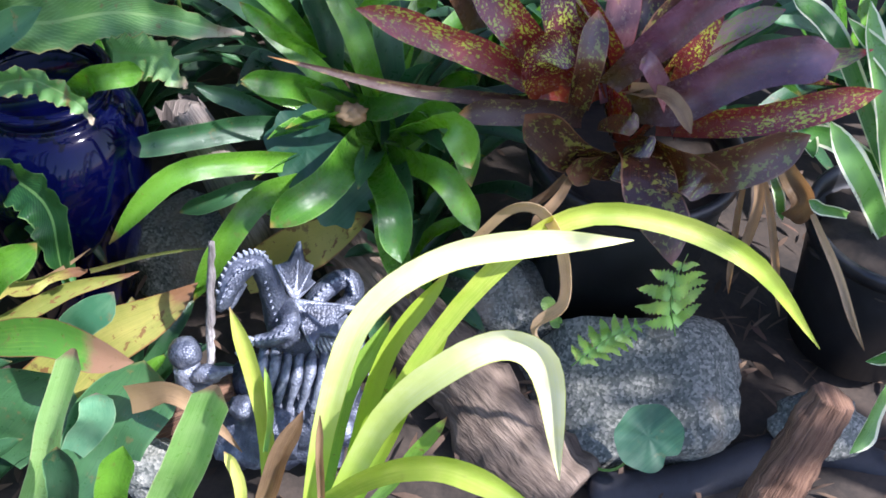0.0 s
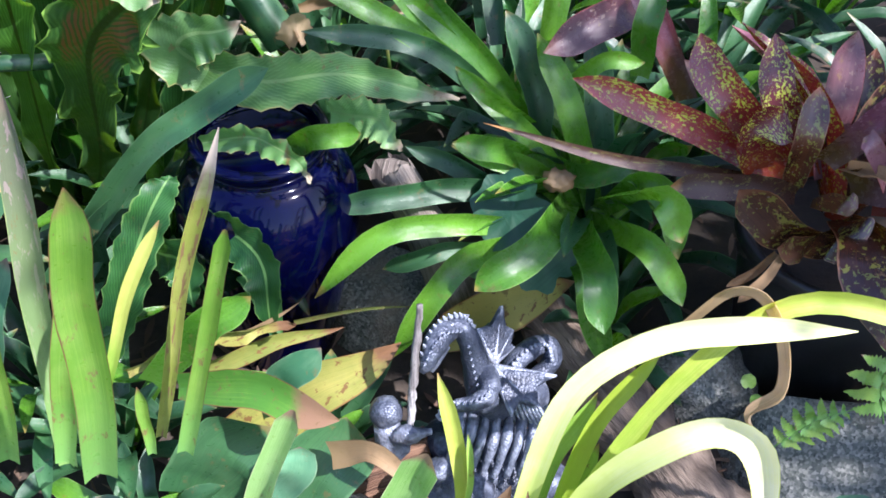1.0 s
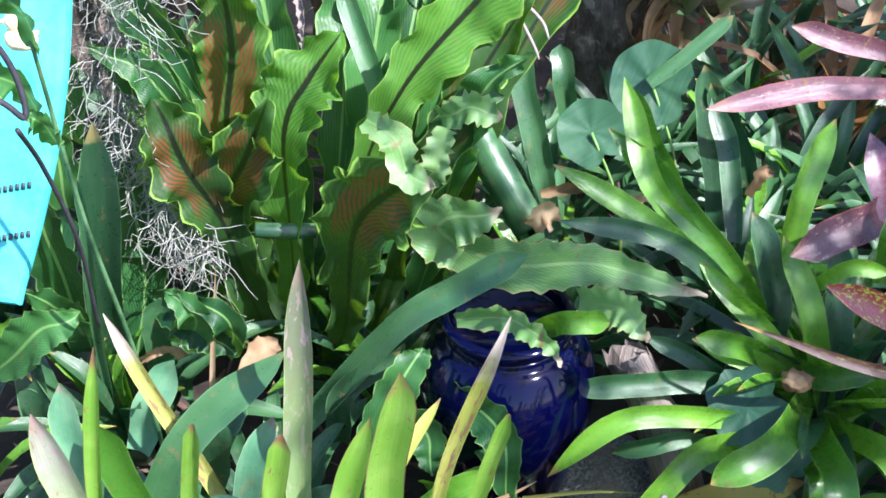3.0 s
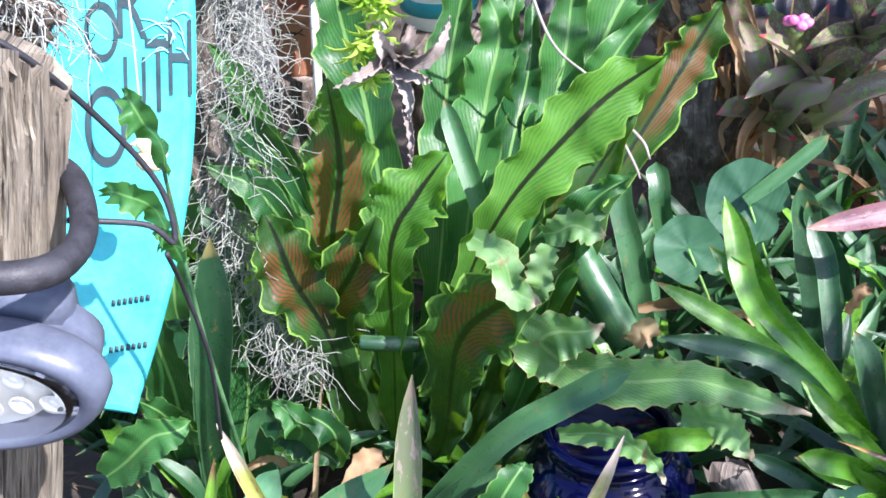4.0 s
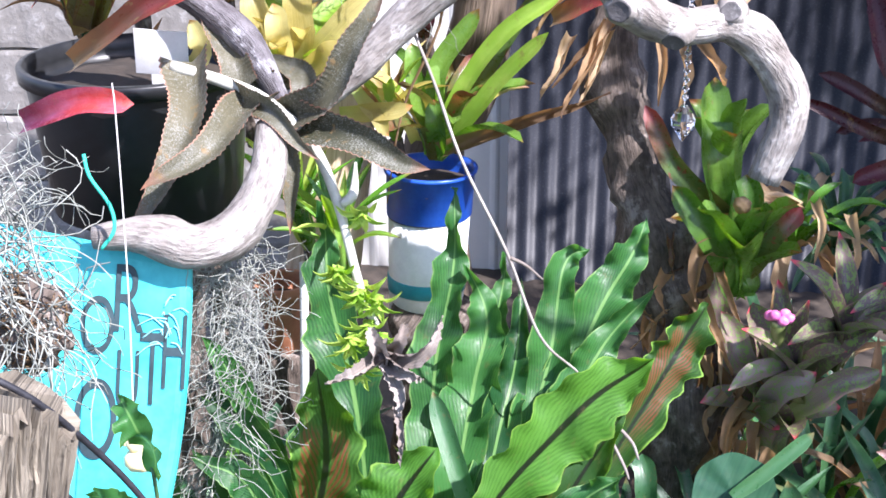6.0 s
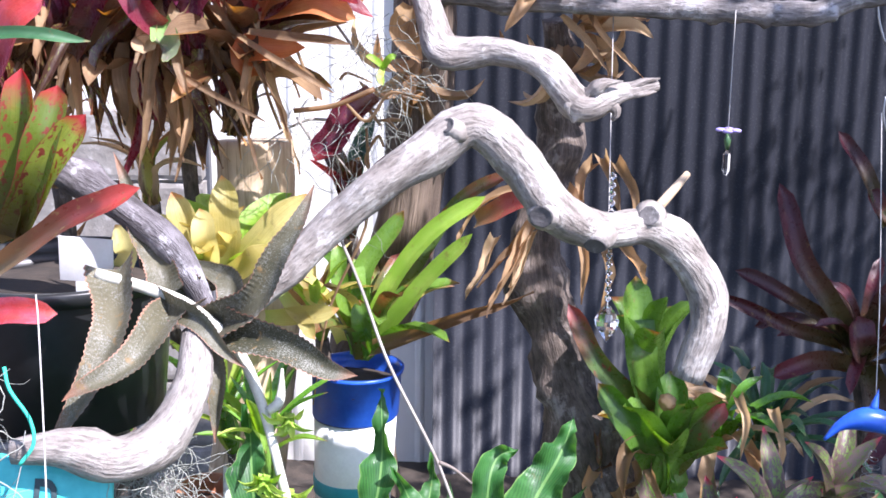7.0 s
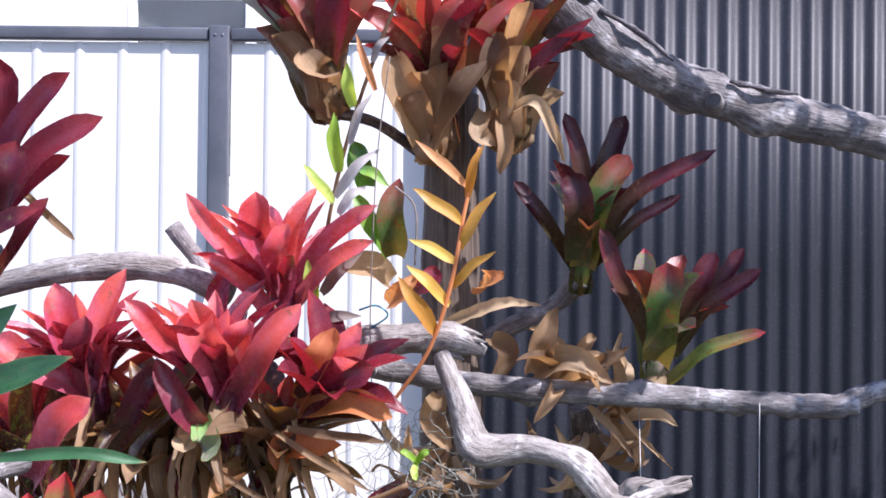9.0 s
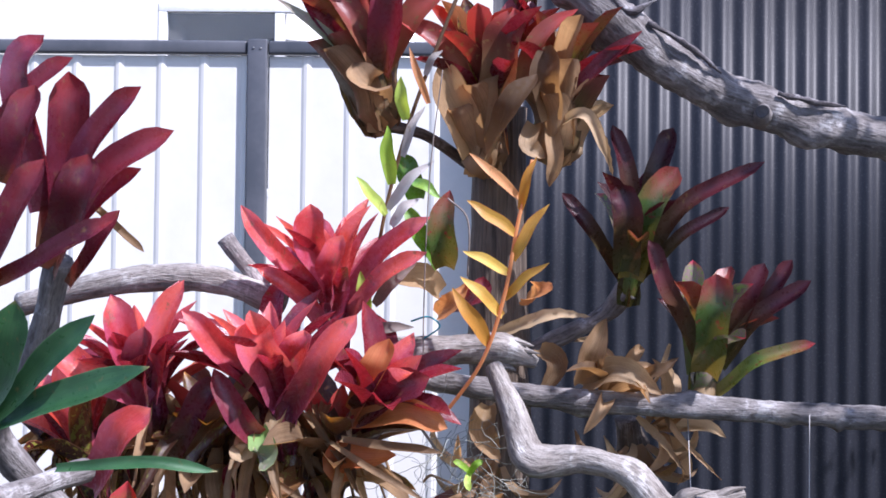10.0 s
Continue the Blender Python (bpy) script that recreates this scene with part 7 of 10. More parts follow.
sign_board()
sf = thing("fern_sprig", (-1.224, 1.135, 0.760), "small wavy dark green fern fronds before the sign", "fern")
limb(sf, "stalk", ((-1.224, 1.135, 0.90), (-1.215, 1.15, 0.60), (-1.21, 1.20, 0.25), (-1.22, 1.25, GROUND - 0.03)), (0.003, 0.0035, 0.004, 0.005), M_STRAP_D, seg=20, sides=8, rough=0.05)
for pts, w in ((((-1.224, 1.140, 0.880), (-1.190, 1.085, 0.974), (-1.206, 1.072, 1.014), (-1.239, 1.100, 1.021)), 0.050), (((-1.222, 1.120, 0.784), (-1.195, 1.060, 0.872), (-1.235, 1.052, 0.894), (-1.291, 1.080, 0.860)), 0.046),
               (((-1.212, 1.130, 0.741), (-1.187, 1.075, 0.819), (-1.203, 1.060, 0.831)), 0.036)):
    leaf(sf, pts, w, M_FERN, name="frond", shape=fit_lance, cup=0.2, wave=0.010, waves=5, rows=30, cols=6, frill=0.08)


def hanging_duck():
    c = Vector((-1.289, 1.194, 0.870))
    ps = [blob_mesh(tuple(c + Vector((0.002, 0, -0.012))), (0.024, 0.02, 0.017), 0.12, 2, 5, 3), blob_mesh(tuple(c + Vector((-0.004, 0, 0.014))), (0.013, 0.012, 0.013), 0.08, 3, 5, 3),
          tube_mesh((c + Vector((-0.014, -0.004, 0.014)), c + Vector((-0.024, -0.006, 0.012))), (0.005, 0.002), 7, 4, 0, 1), tube_mesh((c + Vector((0.02, 0, -0.006)), c + Vector((0.032, 0, 0.004))), (0.008, 0.002), 7, 4, 0, 1)]
    tagged(part("hanging_ornament", merge(ps), M_DUCK), "small cream bird-shaped ornament hanging on a cord", "ornament")
    branch("cord", (tuple(c + Vector((-0.004, 0, 0.025))), (-1.357, 1.302, 1.074), (-1.429, 1.411, 1.283), (-1.453, 1.443, 1.333)), (0.0012,) * 4, M_STRING, "thin pale cord holding the ornament", "cord", rough=0, sides=5, seg=16)


hanging_duck()


# ---- hanging grey moss ----
def moss(name, spine, spread, n, ln, seed, label, r=0.0009):
    rnd = random.Random(seed)
    line = spline(spine, 30)
    paths = []
    for i in range(n):
        c = line[rnd.randrange(len(line))] + Vector((rnd.gauss(0, spread), rnd.gauss(0, spread * 0.7), rnd.gauss(0, spread)))
        d = Vector((rnd.gauss(0, 1), rnd.gauss(0, 1), rnd.gauss(-0.6, 0.8))).normalized()
        bend = Vector((rnd.gauss(0, 1), rnd.gauss(0, 1), rnd.gauss(-0.3, 1))) * 0.5
        p, out = c.copy(), []
        for k in range(12):
            out.append(p.copy())
            p = p + d * ln / 11
            d = (d + bend * 0.55 + Vector((rnd.gauss(0, 0.3), rnd.gauss(0, 0.3), rnd.gauss(-0.08, 0.3)))).normalized()
            if k % 4 == 3:
                bend = Vector((rnd.gauss(0, 1), rnd.gauss(0, 1), rnd.gauss(-0.4, 1))) * 0.5
        paths.append(out)
    return threads(name, paths, r, M_MOSS, label, "moss", "stuff")


moss("hanging_moss", ((-1.357, 1.600, 1.025), (-1.347, 1.580, 0.870), (-1.354, 1.550, 0.753), (-1.396, 1.540, 0.613), (-1.379, 1.540, 0.471), (-1.315, 1.530, 0.338), (-1.255, 1.520, 0.248)), 0.017, 560, 0.15, 3, "long hanging beard of grey-green moss", 0.0011)
moss("hanging_moss", ((-1.227, 0.854, 1.394), (-1.169, 0.816, 1.330), (-1.135, 0.819, 1.271)), 0.028, 230, 0.15, 5, "tangled grey moss over the post", 0.0012)
moss("hanging_moss", ((-1.600, 1.379, 1.244), (-1.580, 1.345, 1.116), (-1.570, 1.317, 0.963)), 0.026, 120, 0.13, 6, "tangled grey moss beside the sign")
moss("hanging_moss", ((-1.351, 1.560, 1.020), (-1.329, 1.540, 0.931), (-1.340, 1.500, 0.823)), 0.030, 200, 0.13, 7, "grey moss hanging from the branch")


def root_ball():
    """A clump of brown root fibre on the post's end, which the moss hangs from."""
    rnd = random.Random(9)
    c = Vector((-1.150, 0.840, 1.260))
    paths = []
    for i in range(420):
        d = Vector((rnd.gauss(0, 1), rnd.gauss(0, 1), rnd.gauss(0, 1))).normalized()
        p = c + Vector((d.x * 0.050, d.y * 0.035, d.z * 0.055)) * rnd.uniform(0.5, 1.0)
        t = d.cross(Vector((rnd.gauss(0, 1), rnd.gauss(0, 1), rnd.gauss(0, 1)))).normalized()
        paths.append([p, p + t * 0.012 + d * 0.004, p + t * 0.024 + d * 0.002, p + t * 0.034 - d * 0.006])
    root = tagged(part("root_ball", blob_mesh(tuple(c), (0.048, 0.034, 0.052), 0.35, 3, 7, 4), M_TRUNK), "brown fibrous root clump on the timber post", "root ball")
    f = threads("fibre", paths, 0.0007, M_DEAD, "", "", root=None)
    f.parent = root


root_ball()

# ---- dark undergrowth between the plants ----
ug = random.Random(31)
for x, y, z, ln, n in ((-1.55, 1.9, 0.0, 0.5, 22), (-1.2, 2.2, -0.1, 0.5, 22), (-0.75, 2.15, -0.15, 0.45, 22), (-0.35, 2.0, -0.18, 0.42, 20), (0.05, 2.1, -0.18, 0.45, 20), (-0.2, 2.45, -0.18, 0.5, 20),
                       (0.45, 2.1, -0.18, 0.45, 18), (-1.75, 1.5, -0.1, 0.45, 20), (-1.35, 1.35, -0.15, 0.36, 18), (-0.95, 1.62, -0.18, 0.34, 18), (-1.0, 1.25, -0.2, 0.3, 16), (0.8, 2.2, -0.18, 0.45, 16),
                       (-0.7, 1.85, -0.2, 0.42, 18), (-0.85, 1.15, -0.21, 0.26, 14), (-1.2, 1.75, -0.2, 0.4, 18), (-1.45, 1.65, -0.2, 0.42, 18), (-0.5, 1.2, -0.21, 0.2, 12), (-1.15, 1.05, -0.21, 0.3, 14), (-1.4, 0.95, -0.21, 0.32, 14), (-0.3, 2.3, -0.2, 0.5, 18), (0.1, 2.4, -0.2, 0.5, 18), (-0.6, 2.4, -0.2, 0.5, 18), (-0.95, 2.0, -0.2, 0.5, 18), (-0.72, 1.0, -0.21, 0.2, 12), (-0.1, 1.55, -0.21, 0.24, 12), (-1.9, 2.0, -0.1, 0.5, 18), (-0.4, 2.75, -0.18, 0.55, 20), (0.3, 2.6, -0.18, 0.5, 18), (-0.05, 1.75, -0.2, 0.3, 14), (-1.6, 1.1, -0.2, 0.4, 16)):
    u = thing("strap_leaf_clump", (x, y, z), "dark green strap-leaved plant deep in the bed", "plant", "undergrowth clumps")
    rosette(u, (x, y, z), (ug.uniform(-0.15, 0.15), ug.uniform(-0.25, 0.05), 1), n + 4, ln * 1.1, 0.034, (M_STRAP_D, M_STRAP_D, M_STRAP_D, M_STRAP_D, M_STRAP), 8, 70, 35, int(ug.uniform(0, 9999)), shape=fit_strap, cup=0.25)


def leaf_litter():
    """Fallen strap scraps and twigs on the soil."""
    rnd = random.Random(5)
    verts, faces = [], []
    for i in range(3000):
        x, y = rnd.uniform(-2.2, 1.3), rnd.uniform(0.5, 3.2)
        z = GROUND + 0.05 * noise.noise((x * 2.1, y * 2.1, 0)) + 0.02 * noise.noise((x * 9, y * 9, 3)) + rnd.uniform(0.0, 0.025)
        a, ln, w = rnd.uniform(0, 6.28), rnd.uniform(0.02, 0.08), rnd.uniform(0.003, 0.013)
        d, s = Vector((math.cos(a), math.sin(a), rnd.uniform(-0.25, 0.25))), Vector((-math.sin(a), math.cos(a), rnd.uniform(-0.6, 0.6)))
        k = len(verts)
        for t, ww in ((-0.5, 0.15), (-0.2, 0.9), (0.15, 1.0), (0.5, 0.1)):
            c = Vector((x, y, z + 0.012 - 0.05 * ln * (t * 2) ** 2)) + d * ln * t
            verts += [c + s * w * ww * 0.5, c - s * w * ww * 0.5]
        for q in range(3):
            faces.append((k + q * 2, k + q * 2 + 1, k + q * 2 + 3, k + q * 2 + 2))
    me = bpy.data.meshes.new("leaf_litter")
    me.from_pydata([tuple(v) for v in verts], [], faces)
    m, nt, b = shader("litter", 0.85)
    geo = nt.nodes.new("ShaderNodeNewGeometry")
    nt.links.new(ramp(nt, geo.outputs["Random Per Island"], [(0.0, (0.05, 0.032, 0.02)), (0.4, (0.11, 0.07, 0.045)), (0.75, (0.15, 0.10, 0.06)), (1.0, (0.10, 0.05, 0.035))]), b.inputs["Base Color"])
    me.materials.append(m)
    tagged(new("leaf_litter", me), "scattered dry leaf scraps on the soil", "leaf litter", kind="stuff")


leaf_litter()

# ---- driftwood frame ----
main_branch = branch("driftwood_branch", ((-1.358, 1.854, 1.173), (-1.287, 1.897, 1.247), (-1.163, 1.971, 1.376), (-1.051, 2.032, 1.470), (-0.972, 2.082, 1.522), (-0.899, 2.112, 1.467), (-0.824, 2.141, 1.361), (-0.756, 2.205, 1.317), (-0.673, 2.285, 1.310), (-0.594, 2.333, 1.232), (-0.557, 2.342, 1.141), (-0.590, 2.316, 1.004)),
       (0.020, 0.026, 0.033, 0.037, 0.040, 0.042, 0.042, 0.036, 0.032, 0.037, 0.038, 0.032), M_BRANCH, "bleached crooked driftwood branch with sawn knots", "branch", seg=70, rough=0.14, sides=16, knots=6)
branch("driftwood_branch", ((-1.714, 1.792, 1.494), (-1.617, 1.798, 1.438), (-1.512, 1.805, 1.379), (-1.426, 1.805, 1.315), (-1.355, 1.798, 1.205)), (0.026, 0.03, 0.03, 0.027, 0.016), M_LIMB, "dark grey driftwood limb", "branch", rough=0.16, knots=3)
branch("driftwood_branch", ((-1.486, 1.401, 1.094), (-1.419, 1.434, 1.095), (-1.347, 1.473, 1.071), (-1.304, 1.536, 1.093), (-1.292, 1.610, 1.153), (-1.323, 1.681, 1.214)), (0.02, 0.03, 0.036, 0.036, 0.032, 0.024), M_BRANCH, "pale curved driftwood loop above the sign", "branch", rough=0.14, knots=3, sides=16)
fork = branch("driftwood_branch", ((-1.161, 2.266, 1.810), (-1.110, 2.231, 1.731), (-1.058, 2.196, 1.643), (-0.959, 2.206, 1.646), (-0.872, 2.209, 1.617), (-0.801, 2.213, 1.551), (-0.738, 2.246, 1.571), (-0.672, 2.289, 1.584)), (0.02, 0.026, 0.032, 0.026, 0.028, 0.032, 0.02, 0.012), M_BRANCH,
       "white bleached forked branch with ragged end", "branch", seg=50, rough=0.22, knots=4, sides=14)
branch("driftwood_branch", ((-0.796, 2.215, 1.556), (-0.808, 2.198, 1.531), (-0.811, 2.196, 1.519)), (0.02, 0.012, 0.003), M_BRANCH, "short broken spur of bleached wood", "branch", seg=8, rough=0.3)
broken = branch("driftwood_branch", ((-1.419, 2.293, 1.832), (-1.271, 2.298, 1.837), (-1.152, 2.304, 1.843), (-1.083, 2.312, 1.816)), (0.032, 0.034, 0.032, 0.012), M_BRANCH, "broken bleached branch end", "branch", rough=0.25, sides=14)
for pts, r in ((((-0.768, 2.236, 1.565), (-0.740, 2.231, 1.541), (-0.744, 2.228, 1.522)), 0.014), (((-0.790, 2.208, 1.568), (-0.763, 2.208, 1.591), (-0.725, 2.221, 1.597)), 0.014), (((-0.738, 2.246, 1.571), (-0.698, 2.261, 1.592), (-0.667, 2.281, 1.598)), 0.009),
               (((-0.804, 2.203, 1.563), (-0.818, 2.187, 1.549), (-0.813, 2.186, 1.529)), 0.012), (((-0.727, 2.249, 1.573), (-0.697, 2.258, 1.569), (-0.672, 2.277, 1.574)), 0.008)):
    limb(fork, "splinter", pts, (r, r * 0.8, r * 0.15), M_BRANCH, "ragged white splinter", seg=10, sides=8, rough=0.6, freq=50)
for dy, ln in ((-22, 60), (-8, 72), (4, 40), (14, 66), (24, 30)):
    b0 = Vector((-1.158, 2.302, 1.839)) + Vector((0, 0, -dy * 0.0011))
    limb(broken, "splinter", (b0, b0 + Vector((ln * 0.0006, -0.004, -0.004)), b0 + Vector((ln * 0.0012, -0.002, -0.012))), (0.011, 0.008, 0.0015), M_BRANCH, "ragged pale splinter", seg=8, sides=7, rough=0.5, freq=50)
branch("driftwood_branch", ((-2.206, 2.158, 1.918), (-2.049, 2.177, 1.957), (-1.900, 2.203, 1.982), (-1.752, 2.230, 1.974), (-1.618, 2.253, 1.926)), (0.026, 0.028, 0.03, 0.03, 0.026), M_BRANCH, "pale driftwood branch behind the red plants", "branch", rough=0.15, knots=2)
branch("driftwood_branch", ((-1.747, 2.230, 2.067), (-1.713, 2.242, 2.020), (-1.667, 2.258, 1.961)), (0.02, 0.019, 0.018), M_GREYBR, "short upright grey branch stub", "branch", seg=10, rough=0.2)
branch("driftwood_branch", ((-1.412, 2.457, 1.771), (-1.192, 2.501, 1.737), (-0.908, 2.577, 1.716), (-0.673, 2.639, 1.707), (-0.521, 2.665, 1.702), (-0.416, 2.677, 1.701), (-0.326, 2.708, 1.732), (-0.098, 2.783, 1.763)), (0.024, 0.025, 0.025, 0.025, 0.025, 0.026, 0.023, 0.02), M_GREYBR,
       "long straight grey branch across the shed wall", "branch", seg=110, rough=0.2, knots=10, freq=20, sides=16)
thick_branch = branch("driftwood_branch", ((-1.111, 2.517, 2.661), (-1.011, 2.553, 2.587), (-0.902, 2.613, 2.486), (-0.785, 2.665, 2.414), (-0.666, 2.716, 2.370), (-0.499, 2.783, 2.324), (-0.234, 2.871, 2.264)), (0.05, 0.05, 0.05, 0.048, 0.05, 0.047, 0.045), M_GREYBR,
       "thick grey branch with peeling bark", "branch", seg=90, rough=0.2, knots=5, sides=24, freq=16)
for i, pts in enumerate((((-0.984, 2.518, 2.604), (-0.938, 2.535, 2.567), (-0.885, 2.551, 2.592)), ((-0.905, 2.557, 2.545), (-0.823, 2.586, 2.497), (-0.754, 2.621, 2.438)), ((-0.638, 2.671, 2.397), (-0.567, 2.695, 2.379), (-0.497, 2.729, 2.371)))):
    limb(thick_branch, "bark_strip", pts, (0.006, 0.008, 0.002), M_LIMB, "peeling dark bark strip", seg=14, rough=0.7, sides=9, freq=40)
def sawn_knot(root, at, aim, r, mat):
    """A sawn-off side branch: a swollen collar in the branch's own wood round a dark sunken face."""
    turn = Matrix.Translation(at) @ Vector(aim).to_track_quat("Z", "Y").to_matrix().to_4x4()
    for name, prof, m, label in (("knot", [(r * 1.75, -0.026), (r * 1.45, -0.012), (r * 1.18, -0.002), (r, 0.004), (r * 0.86, 0.004), (r * 0.74, -0.002), (r * 0.70, -0.006)], mat, "swollen knot collar"),
                                 ("knot_face", [(r * 1.04, 0.0025), (r * 0.95, 0.0055), (r * 0.8, 0.005), (r * 0.45, 0.003), (r * 0.1, 0.004)], M_KNOT, "dark cracked sawn face")):
        b = lathe_mesh(prof, (0, 0, 0), 22)
        for v in b.verts:
            v.co *= 1 + 0.22 * noise.noise(v.co * 55 + Vector(at)) + 0.08 * noise.noise(v.co * 160)
        bmesh.ops.transform(b, matrix=turn, verts=b.verts)
        join(root, part(name, b, m, None, label))


for at, aim, r in (((-0.835, 2.074, 1.367), (0.0, -1, -0.1), 0.021), ((-0.751, 2.155, 1.303), (0.0, -0.8, -0.6), 0.02), ((-0.669, 2.251, 1.343), (0.15, -0.9, 0.3), 0.018), ((-0.998, 2.032, 1.527), (-0.4, -0.8, 0.5), 0.014)):
    sawn_knot(main_branch, at, aim, r * 1.02, M_BRANCH)
for at, aim, r in (((-0.671, 2.658, 2.355), (0.05, -1, 0.1), 0.019),):
    sawn_knot(thick_branch, at, aim, r * 0.8, M_GREYBR)
branch("twig", ((-0.675, 2.290, 1.331), (-0.649, 2.328, 1.364), (-0.620, 2.391, 1.401)), (0.009, 0.009, 0.007), M_CUTPOST, "short tan twig stub on the branch", "twig", seg=10)
branch("twig", ((-1.206, 1.985, 1.353), (-1.144, 1.966, 1.238), (-1.079, 1.941, 1.102), (-0.990, 1.937, 0.940), (-0.919, 1.929, 0.785), (-0.849, 1.950, 0.712)), (0.0026, 0.003, 0.003, 0.003, 0.0028, 0.002), M_BLEACH, "long thin white root hanging over the fern", "root", seg=40, sides=7, rough=0.15)
branch("twig", ((-0.981, 1.936, 0.928), (-0.956, 1.950, 0.912), (-0.926, 1.962, 0.883)), (0.004, 0.003, 0.002), M_BLEACH, "white side root on the fern", "root", seg=8, sides=6)
branch("twig", ((-0.740, 1.773, 0.693), (-0.709, 1.758, 0.651), (-0.698, 1.751, 0.632)), (0.003, 0.003, 0.002), M_BLEACH, "white side root on the fern", "root", seg=8, sides=6)
branch("twig", ((-0.729, 1.787, 0.708), (-0.702, 1.783, 0.684), (-0.688, 1.773, 0.660)), (0.003, 0.003, 0.002), M_BLEACH, "white side root on the fern", "root", seg=8, sides=6)


# ---- hanging crystals ----
def faceted(at, prof, sides=8):
    return lathe_mesh(prof, at, sides)


def crystal_drop():
    b = Vector((-0.738, 2.227, 1.093))
    root = thing("hanging_crystal", tuple(b), "clear faceted crystal drop on a beaded string", "ornament")
    join(root, part("drop", faceted(b, [(0.001, 0), (0.012, 0.016), (0.022, 0.03), (0.024, 0.045), (0.016, 0.06), (0.006, 0.072)]), M_CRYSTAL, None, "faceted clear drop", smooth=False))
    top = Vector((-0.825, 2.639, 1.684))
    for i in range(15):
        c = b + Vector((0, 0, 0.08 + i * 0.017))
        join(root, part("bead", faceted(c, [(0.001, 0), (0.0065, 0.005), (0.0065, 0.010), (0.001, 0.015)], 7), M_CRYSTAL, None, "clear glass bead", smooth=False))
    limb(root, "string", (tuple(b + Vector((0, 0, 0.07))), tuple((b + top) / 2), tuple(top)), (0.001, 0.001, 0.001), M_STRING, sides=5, seg=6, rough=0)


crystal_drop()


def bead_drop():
    b = Vector((-0.567, 2.613, 1.361))
    root = thing("hanging_crystal", tuple(b), "small crystal with lilac flower bead on a string", "ornament")
    join(root, part("drop", faceted(b, [(0.002, 0), (0.008, 0.012), (0.008, 0.045), (0.003, 0.055)], 6), M_CRYSTAL, None, "long clear crystal", smooth=False))
    join(root, part("leaf_bead", faceted(b + Vector((0, 0, 0.056)), [(0.004, 0), (0.008, 0.02), (0.003, 0.036)], 7), M_STRAP_D, None, "green bead"))
    fl3 = merge([blob_mesh(tuple(b + Vector((0.016 * math.cos(a), 0.016 * math.sin(a), 0.097))), (0.012, 0.009, 0.005), 0.1, 2, 5, 2) for a in (0, 1.57, 3.14, 4.71)])
    join(root, part("flower_bead", fl3, M_LILACBEAD, None, "lilac flower bead"))
    limb(root, "string", (tuple(b + Vector((0, 0, 0.10))), tuple(b + Vector((0, 0, 0.22))), tuple(b + Vector((0, 0, 0.345)))), (0.001, 0.001, 0.001), M_STRING, sides=5, seg=6, rough=0)


bead_drop()


def dolphin_chime():
    c = Vector((-0.257, 2.379, 0.917))
    root = thing("hanging_chime", tuple(c), "translucent blue fish-shaped ornament with a wire coil", "ornament")
    body = tube_mesh(((-0.321, 2.353, 0.897), (-0.290, 2.371, 0.926), (-0.243, 2.388, 0.937), (-0.184, 2.403, 0.918), (-0.127, 2.410, 0.876)), (0.003, 0.012, 0.024, 0.018, 0.004), 12, 20, 0.03, 2)
    fin = tube_mesh(((-0.234, 2.396, 0.955), (-0.227, 2.409, 0.993)), (0.010, 0.001), 8, 5, 0, 2)
    join(root, part("body", merge([body, fin]), M_BLUE, None, "blue glass body"))
    limb(root, "string", ((-0.231, 2.404, 0.982), (-0.242, 2.459, 1.198), (-0.266, 2.589, 1.514)), (0.001,) * 3, M_STRING, sides=5, seg=8, rough=0)
    coil = []
    for k in range(60):
        a = k * 0.62
        coil.append(Vector((-0.227, 2.377, 0.875)) + Vector((0.02 * math.cos(a) * min(1, 0.3 + k / 40), 0.02 * math.sin(a), -0.0016 * k)))
    threads("wire_coil", [coil], 0.0012, M_SCREW, "silver wire coil", "", root=root)


dolphin_chime()
branch("wire_hook", ((-0.292, 2.719, 1.732), (-0.284, 2.716, 1.684), (-0.267, 2.716, 1.637)), (0.0025, 0.0025, 0.002), M_SCREW, "short pale wire hanging from the branch", "wire", seg=8, sides=6)
for pts in (((-0.261, 2.603, 1.545), (-0.262, 2.599, 1.510), (-0.254, 2.597, 1.476)), ((-0.248, 2.607, 1.550), (-0.245, 2.604, 1.510), (-0.250, 2.599, 1.481))):
    branch("wire_hook", pts, (0.0025, 0.0025, 0.002), M_SCREW, "silver wire ornament loop", "wire", seg=8, sides=6)

